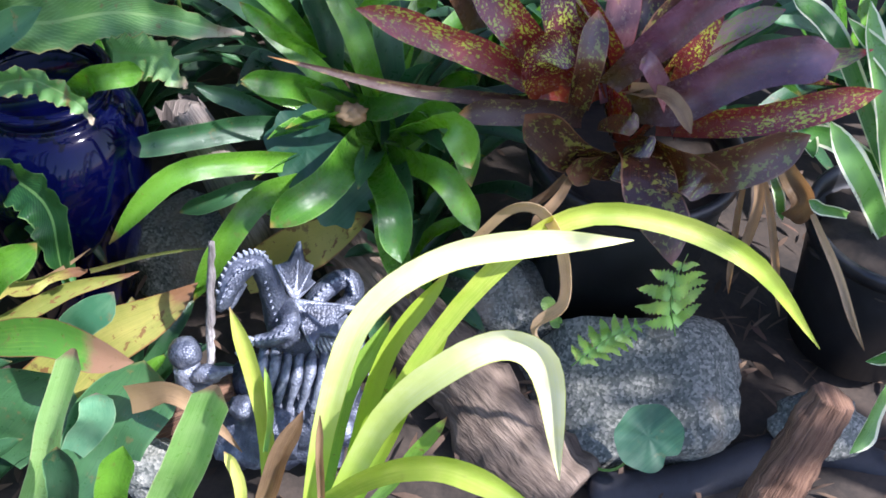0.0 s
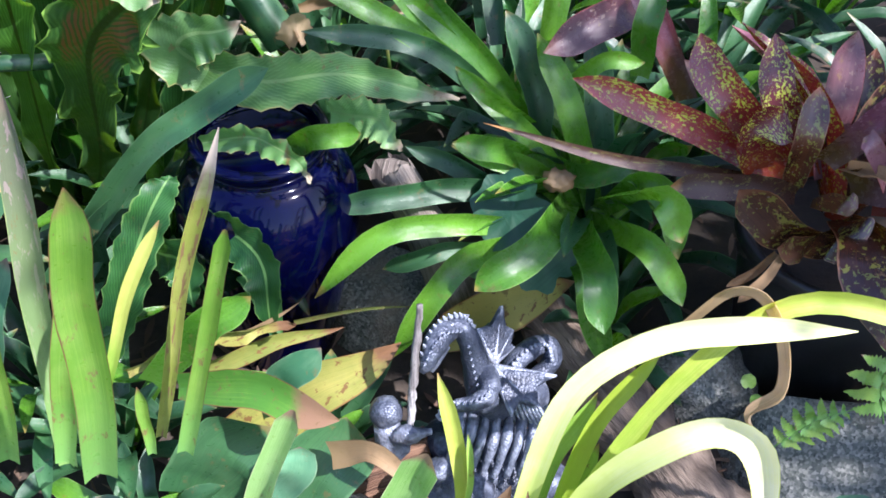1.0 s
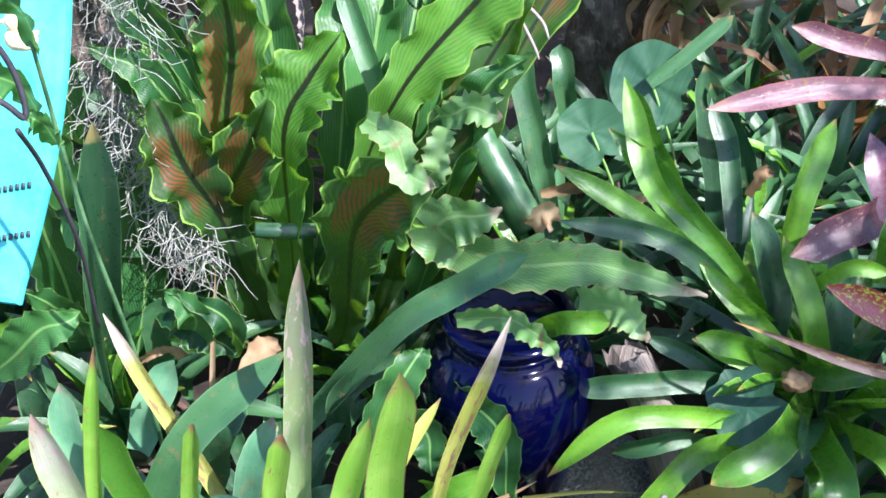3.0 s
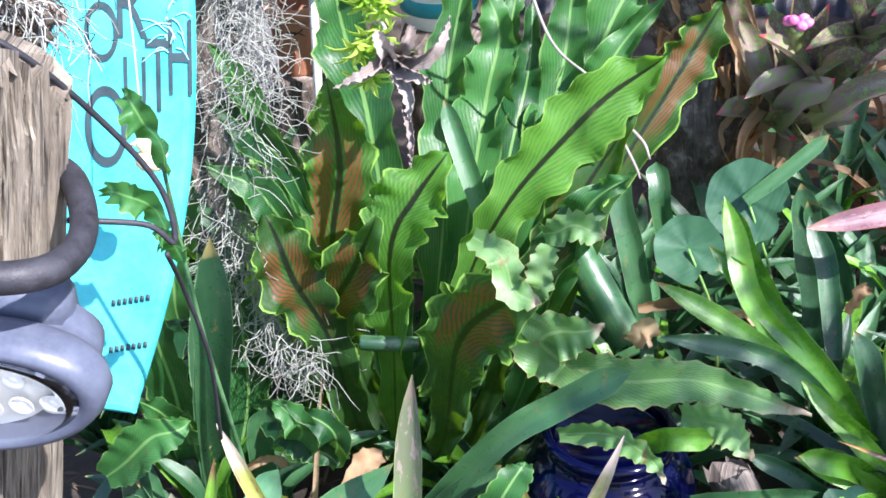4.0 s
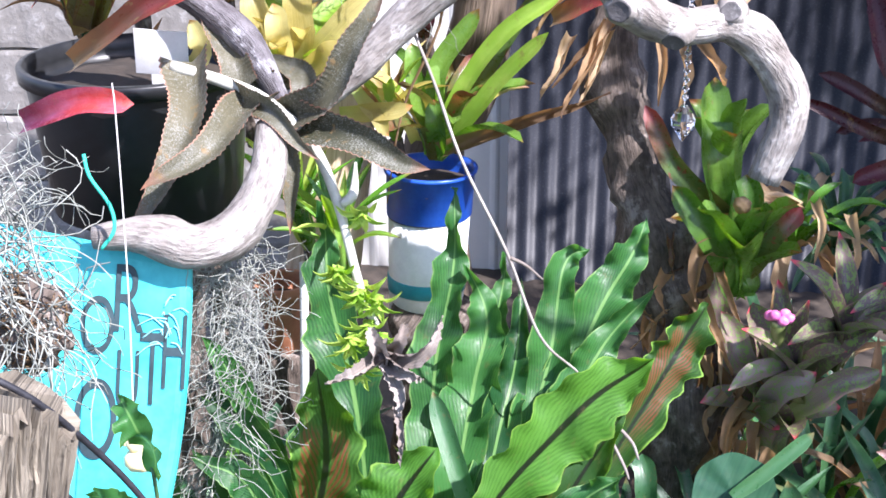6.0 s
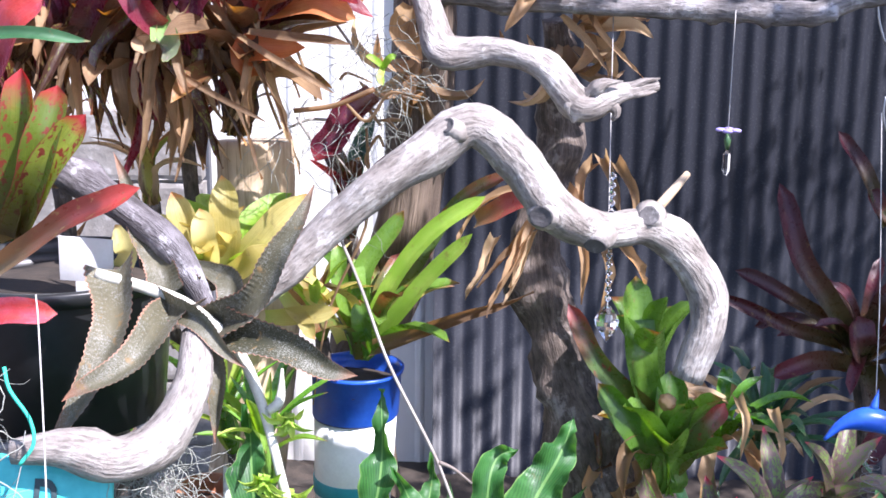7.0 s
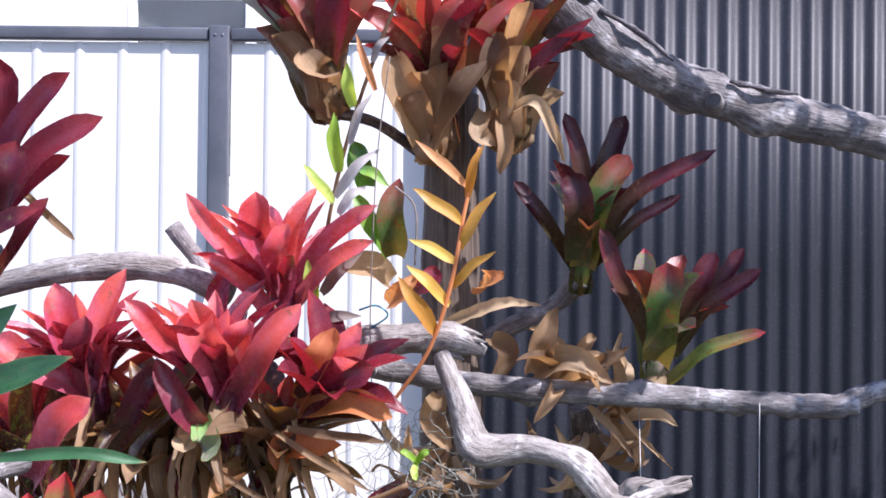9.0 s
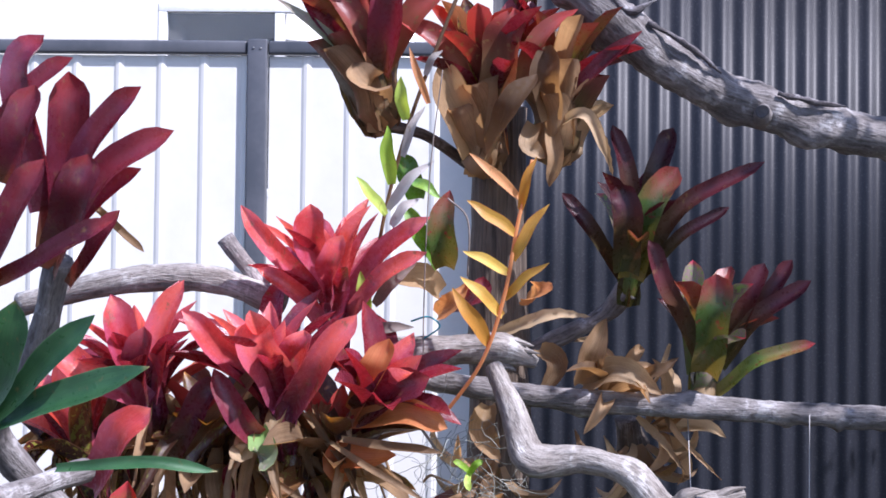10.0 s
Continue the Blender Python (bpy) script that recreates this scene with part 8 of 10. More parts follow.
# ---- scaly hanging aloe-like plant ----
al = thing("scaly_bromeliad", (-1.345, 1.778, 1.197), "grey-green scaly spiny-leaved plant hanging on a stem", "bromeliad")
for pts, w in ((((-1.344, 1.776, 1.188), (-1.239, 1.743, 1.263), (-1.190, 1.763, 1.360), (-1.170, 1.815, 1.451)), 0.07), (((-1.340, 1.779, 1.197), (-1.212, 1.715, 1.206), (-1.121, 1.713, 1.172), (-1.063, 1.748, 1.150)), 0.075),
               (((-1.389, 1.771, 1.225), (-1.369, 1.624, 1.217), (-1.401, 1.537, 1.175), (-1.452, 1.490, 1.143)), 0.075), (((-1.506, 1.750, 1.286), (-1.449, 1.645, 1.231), (-1.453, 1.567, 1.148), (-1.499, 1.493, 1.045)), 0.085),
               (((-1.343, 1.775, 1.183), (-1.301, 1.711, 1.137), (-1.295, 1.682, 1.022)), 0.055), (((-1.419, 1.768, 1.248), (-1.475, 1.795, 1.338), (-1.565, 1.846, 1.474)), 0.06),
               (((-1.391, 1.797, 1.243), (-1.463, 1.809, 1.295), (-1.494, 1.809, 1.333)), 0.07), (((-1.437, 1.759, 1.239), (-1.311, 1.670, 1.238), (-1.221, 1.660, 1.174)), 0.05), (((-1.322, 1.829, 1.200), (-1.356, 1.857, 1.262), (-1.434, 1.857, 1.275)), 0.06)):
    bm = leaf_mesh(pts, w, shape=fit_taper, cup=0.35, rows=110, cols=6, frill=0.05, waves=15)
    join(al, part("leaf", bm, M_SCALY))
limb(al, "stem", ((-1.531, 1.720, 1.286), (-1.446, 1.741, 1.263), (-1.370, 1.757, 1.231), (-1.281, 1.747, 1.168), (-1.232, 1.738, 1.075), (-1.178, 1.710, 0.929), (-1.151, 1.716, 0.856)), (0.011, 0.011, 0.011, 0.010, 0.009, 0.008, 0.007), M_STEM, "pale smooth stem", sides=10, seg=40, rough=0.05)
limb(al, "side_stem", ((-1.221, 1.734, 1.070), (-1.204, 1.746, 1.088), (-1.206, 1.763, 1.139)), (0.008, 0.009, 0.002), M_STEM, "pale thorn-like side shoot", sides=8, seg=10)
for i, (at, s) in enumerate((((-1.186, 1.745, 1.066), 0.05), ((-1.215, 1.700, 0.969), 0.05), ((-1.174, 1.701, 0.933), 0.055), ((-1.146, 1.708, 0.924), 0.06), ((-1.183, 1.682, 0.855), 0.06), ((-1.133, 1.700, 0.856), 0.055), ((-1.172, 1.689, 0.800), 0.055), ((-1.186, 1.733, 0.933), 0.06), ((-1.161, 1.705, 0.874), 0.06))):
    rosette(al, at, (0.2, -0.6, -0.5), 11, s, 0.02, M_LIMEROS, 15, 85, 25, 40 + i, shape=fit_taper, base=0.004, name="rosette_leaf", rows=6)
wb = thing("dead_airplant", (-1.100, 1.648, 0.844), "bleached dead airplant with curled spiny leaves", "airplant")
for pts, w in ((((-1.100, 1.648, 0.844), (-1.119, 1.572, 0.839), (-1.168, 1.543, 0.829)), 0.03), (((-1.100, 1.648, 0.844), (-1.025, 1.616, 0.880), (-1.003, 1.659, 0.930)), 0.032), (((-1.096, 1.650, 0.844), (-1.050, 1.588, 0.817), (-1.038, 1.567, 0.777)), 0.03),
               (((-1.105, 1.646, 0.845), (-1.102, 1.608, 0.882), (-1.128, 1.633, 0.898)), 0.035), (((-1.100, 1.648, 0.844), (-1.069, 1.627, 0.889), (-1.077, 1.660, 0.905)), 0.03), (((-1.100, 1.648, 0.844), (-1.040, 1.591, 0.853), (-1.013, 1.597, 0.845)), 0.028), (((-1.062, 1.602, 0.808), (-1.033, 1.553, 0.753), (-1.028, 1.526, 0.710)), 0.016)):
    leaf(wb, pts, w * 1.1, M_BLEACH, shape=fit_taper, cup=0.8, rows=36, frill=0.14, waves=7, wave=0.004, twist=0.9)

# ---- pots and stumps behind ----
pot("plant_pot", (-1.745, 1.925, 0.935), 0.215, 0.30, M_PLASTIC, "wide black plastic tub raised among the branches", 0.86)
branch("stump", ((-1.745, 1.935, 0.935), (-1.80, 1.95, 0.440), (-1.82, 2.0, GROUND - 0.05)), (0.11, 0.115, 0.12), M_TRUNK, "rough stump under the black tub", "stump", rough=0.2)
def plant_label():
    turn = Matrix.Translation((-1.603, 1.800, 1.285)) @ Euler((0.12, 0.06, 0.30)).to_matrix().to_4x4()
    tg = tagged(part("plant_label", box_mesh((0.098, 0.003, 0.085), turn, 0.0012), M_WHITE), "white plastic plant label standing in the tub", "label")
    stalk = part("stalk", box_mesh((0.034, 0.0028, 0.075), turn @ Matrix.Translation((-0.004, 0.0, -0.078)), 0.0012), M_WHITE)
    stalk.parent = tg


plant_label()


def bucket():
    rim = Vector((-1.360, 2.450, 0.897))
    at = (rim.x, rim.y, rim.z - 0.36)
    root = thing("bucket_pot", at, "white plastic bucket with blue top half, holding a bromeliad", "pot")
    lean = (0.04, 0.0)
    join(root, part("body", lathe_mesh([(0.085, 0), (0.088, 0.004), (0.095, 0.245), (0.085, 0.244), (0.01, 0.24)], at, 40, lean), M_WHITE, None, "white lower bucket"))
    join(root, part("band", lathe_mesh([(0.0895, 0.06), (0.0925, 0.062), (0.0935, 0.095), (0.092, 0.097)], at, 40, lean), M_TEALBAND, None, "teal band"))
    join(root, part("sleeve", lathe_mesh([(0.0965, 0.246), (0.099, 0.25), (0.102, 0.35), (0.107, 0.352), (0.108, 0.36), (0.10, 0.361), (0.097, 0.34), (0.094, 0.30), (0.01, 0.298)], at, 40, lean), M_BLUE, None, "blue upper sleeve"))
    join(root, part("potting_mix", blob_mesh((at[0] + 0.012, at[1], at[2] + 0.318), (0.092, 0.092, 0.022), 0.25, 5, 9, 3), M_SOIL, None, "dark crumbly potting mix"))
    limb(root, "rim_wire", tuple(Vector((at[0] + 0.0975 * math.cos(a) + 0.01, at[1] + 0.0975 * math.sin(a), at[2] + 0.247)) for a in (2.6, 3.4, 4.2, 5.0, 5.8)), (0.0015,) * 5, M_RUBBER, sides=5, seg=16, rough=0)
    return at


bucket()
branch("stump", ((-1.319, 2.393, 0.567), (-1.332, 2.421, 0.344), (-1.29, 2.45, GROUND - 0.04)), (0.10, 0.11, 0.12), M_TRUNK, "dark stump carrying the bucket", "stump", rough=0.2)
bb = thing("bucket_bromeliad", (-1.330, 2.458, 0.919), "lime green bromeliad with brown lower leaves in the bucket", "bromeliad")
for pts, w, m in ((((-1.342, 2.456, 0.925), (-1.271, 2.449, 1.087), (-1.162, 2.472, 1.232), (-1.066, 2.508, 1.301)), 0.06, M_VASE), (((-1.342, 2.456, 0.925), (-1.337, 2.479, 1.112), (-1.263, 2.532, 1.250)), 0.07, M_VASE), (((-1.330, 2.460, 0.925), (-1.205, 2.448, 1.082), (-1.080, 2.455, 1.230)), 0.06, M_VASE),
                  (((-1.343, 2.458, 0.931), (-1.378, 2.446, 1.091), (-1.400, 2.468, 1.174)), 0.06, M_VASE), (((-1.331, 2.462, 0.931), (-1.166, 2.562, 1.239), (-1.042, 2.620, 1.339)), 0.05, M_REDGREEN), (((-1.311, 2.447, 0.931), (-1.116, 2.461, 1.029), (-0.955, 2.519, 1.095)), 0.04, M_DEAD),
                  (((-1.331, 2.462, 0.931), (-1.309, 2.406, 1.004), (-1.320, 2.403, 1.069)), 0.07, M_VASE), (((-1.094, 2.542, 1.236), (-1.028, 2.511, 1.273), (-0.964, 2.523, 1.306)), 0.075, M_DUSTYRED), (((-1.041, 2.496, 1.212), (-1.048, 2.439, 1.150), (-1.077, 2.407, 1.091)), 0.028, M_TAN),
                  (((-0.964, 2.532, 1.236), (-0.991, 2.459, 1.151), (-1.031, 2.411, 1.057)), 0.028, M_DEAD), (((-0.955, 2.544, 1.259), (-0.968, 2.483, 1.197), (-0.992, 2.467, 1.111)), 0.024, M_TAN), (((-0.961, 2.546, 1.240), (-1.011, 2.483, 1.174), (-1.061, 2.442, 1.111)), 0.022, M_DEAD), (((-0.967, 2.548, 1.220), (-0.978, 2.480, 1.134), (-1.005, 2.450, 1.076)), 0.018, M_TAN), (((-0.996, 2.571, 1.313), (-1.086, 2.512, 1.268), (-1.121, 2.468, 1.180)), 0.022, M_DEAD), (((-1.382, 2.452, 0.955), (-1.390, 2.406, 1.021), (-1.456, 2.403, 1.081)), 0.045, M_GOLD)):
    dry = m in (M_DEAD, M_TAN)
    leaf(bb, pts, w * (0.9 if dry else 0.64), M_LIMEROS if m is M_VASE and pts[-1][0] > -1.2 else m, shape=fit_taper if dry else fit_blade, cup=1.0 if dry else 0.3, wave=0.005 if dry else 0.0, waves=3, twist=0.9 if dry else 0.0, rows=18)
rosette(bb, (-1.343, 2.473, 0.912), (0.25, -0.1, 1), 13, 0.30, 0.04, (M_VASE, M_VASE, M_REDGREEN, M_OLDYEL), 10, 60, 30, 412, shape=fit_blade, cup=0.35)
branch("cut_post", ((-1.589, 2.458, 1.401), (-1.582, 2.441, 1.207), (-1.593, 2.458, 0.876), (-1.72, 2.32, GROUND - 0.04)), (0.085, 0.087, 0.088, 0.09), M_CUTPOST, "pale sunlit cut timber post", "post", rough=0.05, sides=24)
yb = thing("golden_bromeliad", (-1.524, 2.152, 1.193), "sunlit golden-yellow bromeliad before the cut post", "bromeliad")
for pts, w in ((((-1.512, 2.153, 1.181), (-1.415, 2.141, 1.264), (-1.348, 2.187, 1.352)), 0.06), (((-1.518, 2.152, 1.181), (-1.492, 2.122, 1.285), (-1.512, 2.142, 1.383)), 0.06), (((-1.529, 2.148, 1.181), (-1.555, 2.096, 1.262), (-1.605, 2.103, 1.349)), 0.06), (((-1.517, 2.149, 1.170), (-1.425, 2.083, 1.219), (-1.387, 2.107, 1.262)), 0.05),
               (((-1.385, 2.070, 1.122), (-1.314, 2.073, 1.129), (-1.242, 2.101, 1.146)), 0.035), (((-1.357, 2.091, 1.166), (-1.314, 2.073, 1.129), (-1.279, 2.073, 1.087)), 0.03), (((-1.529, 2.148, 1.181), (-1.503, 2.069, 1.261), (-1.530, 2.078, 1.326)), 0.05), (((-1.731, 2.079, 1.168), (-1.675, 2.058, 1.226), (-1.712, 2.061, 1.281)), 0.05)):
    leaf(yb, pts, w, M_GOLD, shape=fit_strap)
rosette(yb, (-1.531, 2.188, 1.171), (0.1, -0.2, 1), 14, 0.2, 0.05, (M_GOLD, M_LIMEROS), 15, 80, 15, 77)

# ---- plants on the trunk ----
gv = thing("green_vase_bromeliad", (-0.650, 2.543, 0.640), "fresh green vase bromeliad mounted on the trunk", "bromeliad")
vase(gv, (-0.644, 2.559, 0.648), (0.0, -0.15, 1), 11, 0.25, 0.074, M_VASE, 411, (8, 62), 0.045)
vase(gv, (-0.707, 2.632, 0.789), (-0.05, -0.12, 1), 9, 0.30, 0.070, M_VASE, 413, (4, 42), 0.04)
for pts, w, m in ((((-0.681, 2.582, 0.811), (-0.793, 2.500, 0.944), (-0.877, 2.516, 1.072)), 0.045, M_REDGREEN), (((-0.649, 2.551, 0.692), (-0.578, 2.508, 0.814), (-0.532, 2.527, 0.885)), 0.045, M_REDGREEN),
                  (((-0.693, 2.578, 0.811), (-0.729, 2.551, 0.962), (-0.743, 2.605, 1.126)), 0.075, M_VASE), (((-0.652, 2.542, 0.668), (-0.707, 2.481, 0.806), (-0.794, 2.467, 0.916)), 0.06, M_VASE)):
    leaf(gv, pts, w, m, shape=fit_blade, cup=0.35)
bud = join(gv, part("bud", blob_mesh((-0.649, 2.506, 0.879), (0.018, 0.016, 0.018), 0.3, 3, 6, 3), M_TAN, None, "dry brown flower bud"))
br = thing("dead_leaves", (-0.848, 2.724, 1.347), "drooping dry tan leaves and pods on the trunk", "dead leaves")
for i, pts in enumerate((((-0.872, 2.716, 1.347), (-0.876, 2.624, 1.312), (-0.856, 2.606, 1.242)), ((-0.850, 2.728, 1.359), (-0.807, 2.653, 1.325), (-0.785, 2.627, 1.231)), ((-0.824, 2.733, 1.347), (-0.770, 2.658, 1.301), (-0.756, 2.638, 1.231)), ((-0.885, 2.621, 1.249), (-0.854, 2.557, 1.165), (-0.852, 2.545, 1.066)),
                         ((-0.832, 2.623, 1.203), (-0.805, 2.566, 1.142), (-0.810, 2.556, 1.055)), ((-0.797, 2.635, 1.203), (-0.748, 2.591, 1.154), (-0.723, 2.604, 1.103)), ((-0.914, 2.627, 1.296), (-0.884, 2.584, 1.270), (-0.848, 2.576, 1.212)))):
    leaf(br, pts, 0.03, (M_DEAD, M_TAN, M_DEAD)[i % 3], shape=fit_taper, cup=0.9, seed=i, twist=1.2 - 0.5 * i, wave=0.006, waves=3, rows=18)
for i, pts in enumerate((((-0.712, 2.529, 0.757), (-0.730, 2.457, 0.759), (-0.716, 2.431, 0.672)), ((-0.685, 2.527, 0.724), (-0.660, 2.480, 0.693), (-0.618, 2.468, 0.617)), ((-0.517, 2.713, 0.828), (-0.494, 2.664, 0.794), (-0.496, 2.634, 0.709)),
                         ((-0.486, 2.685, 0.718), (-0.449, 2.646, 0.697), (-0.420, 2.633, 0.631)), ((-0.437, 2.733, 0.804), (-0.417, 2.694, 0.738), (-0.412, 2.666, 0.653)), ((-0.714, 2.511, 0.644), (-0.675, 2.457, 0.578), (-0.624, 2.445, 0.496)))):
    leaf(br, pts, 0.05 if i < 1 else 0.026, (M_TAN, M_DEAD)[i % 2], shape=fit_taper, cup=0.9, seed=i + 40, twist=0.8 - 0.4 * i, wave=0.005, waves=3, rows=18)
mb = thing("mottled_bromeliad", (-0.581, 2.656, 0.372), "mottled olive and pink bromeliad with a pink flower", "bromeliad")
for pts, w in ((((-0.559, 2.635, 0.327), (-0.666, 2.621, 0.492), (-0.739, 2.667, 0.686)), 0.07), (((-0.562, 2.642, 0.338), (-0.580, 2.638, 0.497), (-0.629, 2.648, 0.584)), 0.07), (((-0.555, 2.645, 0.338), (-0.515, 2.651, 0.473), (-0.434, 2.696, 0.564)), 0.08), (((-0.571, 2.630, 0.327), (-0.525, 2.602, 0.408), (-0.463, 2.642, 0.464)), 0.08),
               (((-0.571, 2.630, 0.327), (-0.623, 2.568, 0.422), (-0.689, 2.586, 0.532)), 0.06), (((-0.554, 2.622, 0.304), (-0.480, 2.592, 0.362), (-0.399, 2.615, 0.380)), 0.06), (((-0.569, 2.624, 0.316), (-0.590, 2.553, 0.377), (-0.520, 2.534, 0.341)), 0.06), (((-0.555, 2.645, 0.338), (-0.561, 2.730, 0.546), (-0.586, 2.766, 0.655)), 0.05)):
    leaf(mb, pts, w * 0.75, M_MOTTLE, shape=fit_blade, cup=0.35)
M_PINK = plain_mat("pink_petals", (0.65, 0.10, 0.35), (0.85, 0.25, 0.5), 0.5, scale=60)
limb(mb, "flower_stalk", ((-0.541, 2.442, 0.655), (-0.545, 2.50, 0.50), (-0.544, 2.590, 0.30)), (0.018, 0.014, 0.012), M_MOTTLE, seg=10, sides=10, rough=0.1)
join(mb, part("flower", merge([blob_mesh(tuple(Vector((-0.541, 2.440, 0.662)) + Vector((0.02 * math.cos(a), 0.008 * math.sin(a), 0.006 * math.sin(2 * a)))), (0.013, 0.011, 0.012), 0.2, 2, 6, 2) for a in (0, 1.05, 2.1, 3.14, 4.2, 5.2)]), M_PINK, None, "bright pink flower head"))
vase(mb, (-0.544, 2.608, 0.237), (0.1, -0.25, 1), 10, 0.32, 0.07, M_MOTTLE, 21, (12, 75), 0.045)
for i, (at, ax, ln, n) in enumerate((((-0.426, 2.619, 0.474), (0.1, -0.4, 0.9), 0.26, 12), ((-0.314, 2.686, 0.548), (0.2, -0.4, 0.9), 0.24, 12), ((-0.487, 2.525, 0.425), (-0.1, -0.4, 0.9), 0.22, 10))):
    m2 = thing("mottled_bromeliad", at, "mottled olive-brown bromeliad low on the trunk", "bromeliad", "mottled bromeliads")
    vase(m2, at, ax, n // 2, ln * 1.3, 0.05, M_MOTTLE, 60 + i, (15, 80), 0.03, shape=fit_strap)
for pts, w in ((((-0.504, 2.588, 0.461), (-0.431, 2.565, 0.577), (-0.314, 2.600, 0.684)), 0.085), (((-0.514, 2.579, 0.449), (-0.560, 2.532, 0.549), (-0.613, 2.545, 0.638)), 0.07),
               (((-0.546, 2.509, 0.407), (-0.613, 2.481, 0.522), (-0.675, 2.496, 0.626)), 0.06), (((-0.569, 2.496, 0.395), (-0.521, 2.455, 0.483), (-0.454, 2.473, 0.531)), 0.06),
               (((-0.497, 2.522, 0.396), (-0.417, 2.513, 0.480), (-0.324, 2.542, 0.531)), 0.055)):
    leaf(m2, pts, w, M_MOTTLE, shape=fit_strap, cup=0.4)
gb = thing("strap_leaf_clump", (-0.436, 2.927, 0.718), "thin green and tan strap leaves by the shed wall", "plant")
rosette(gb, (-0.465, 2.888, 0.640), (0.1, -0.2, 1), 26, 0.3, 0.024, (M_STRAP_D, M_STRAP_D, M_TAN), 20, 85, 40, 91, shape=fit_strap)
rosette(gb, (-0.555, 2.816, 0.684), (0.0, -0.3, 1), 14, 0.24, 0.03, (M_DEAD, M_TAN, M_STRAP), 30, 110, 40, 92, shape=fit_strap)
wine = thing("burgundy_bromeliad", (-0.269, 3.007, 0.849), "dark burgundy bromeliad before the shed wall", "bromeliad")
for pts, w in ((((-0.271, 3.014, 0.876), (-0.347, 2.940, 1.018), (-0.420, 2.928, 1.139), (-0.474, 2.970, 1.284)), 0.075), (((-0.287, 3.016, 0.902), (-0.422, 2.896, 1.023), (-0.555, 2.870, 1.086)), 0.055), (((-0.299, 3.008, 0.889), (-0.417, 2.880, 0.958), (-0.588, 2.844, 1.028)), 0.045), (((-0.258, 3.018, 0.876), (-0.219, 2.958, 1.012), (-0.150, 3.005, 1.103)), 0.06),
               (((-0.263, 2.989, 0.856), (-0.261, 2.920, 0.921), (-0.267, 2.916, 0.991)), 0.10), (((-0.268, 3.004, 0.836), (-0.372, 2.874, 0.881), (-0.445, 2.840, 0.842)), 0.06), (((-0.222, 3.006, 1.193), (-0.282, 3.017, 1.309), (-0.348, 3.022, 1.409)), 0.05), (((-0.181, 3.012, 1.167), (-0.238, 3.011, 1.231), (-0.273, 3.010, 1.270)), 0.06),
               (((-0.242, 3.012, 0.836), (-0.196, 2.897, 0.754), (-0.237, 2.833, 0.645)), 0.09)):
    leaf(wine, pts, w * 0.75, M_DARKWINE, shape=fit_blade, cup=0.35)
rosette(wine, (-0.255, 3.052, 0.836), (0.1, -0.3, 1), 16, 0.28, 0.036, M_DARKWINE, 15, 95, 30, 14, shape=fit_blade)
limb(wine, "stem", ((-0.256, 3.031, 0.843), (-0.221, 3.063, 0.596), (-0.212, 3.151, 0.181)), (0.02, 0.022, 0.025), M_TRUNK, rough=0.2)

# ---- red bromeliads on the driftwood ----
def red_brom(at, axis, n, ln, w, seed, mats, label, inner=10, outer=70):
    root = thing("red_bromeliad", at, label, "bromeliad", "red bromeliads on driftwood")
    vase(root, Vector(at) - Vector(axis).normalized() * ln * 0.22, axis, int(n * 0.86), ln * 1.16, w * 0.80, mats, seed, (inner, outer), 0.040, shape=fit_red, cup=0.38, graded=True)
    return root


r1 = red_brom((-1.486, 2.234, 1.882), (-0.03, -0.15, 1), 22, 0.27, 0.062, 101, (M_RED, M_RED, M_WINE), "bright red-pink bromeliad rosette in sun", 10, 62)
r2_ = red_brom((-1.530, 2.065, 1.691), (-0.08, -0.25, 1), 24, 0.29, 0.07, 102, (M_RED, M_RED, M_WINE, M_REDDARK), "red and orange bromeliad rosette in sun", 8, 66)
r3 = red_brom((-1.773, 1.986, 1.710), (-0.05, -0.2, 1), 20, 0.25, 0.065, 103, (M_RED, M_WINE, M_REDDARK), "red bromeliad rosette with wine lower leaves", 8, 70)
r4 = red_brom((-1.400, 2.159, 1.687), (0.5, -0.3, 0.8), 18, 0.24, 0.075, 104, (M_RED, M_WINE, M_REDDARK), "wine-red bromeliad rosette leaning out", 12, 75)
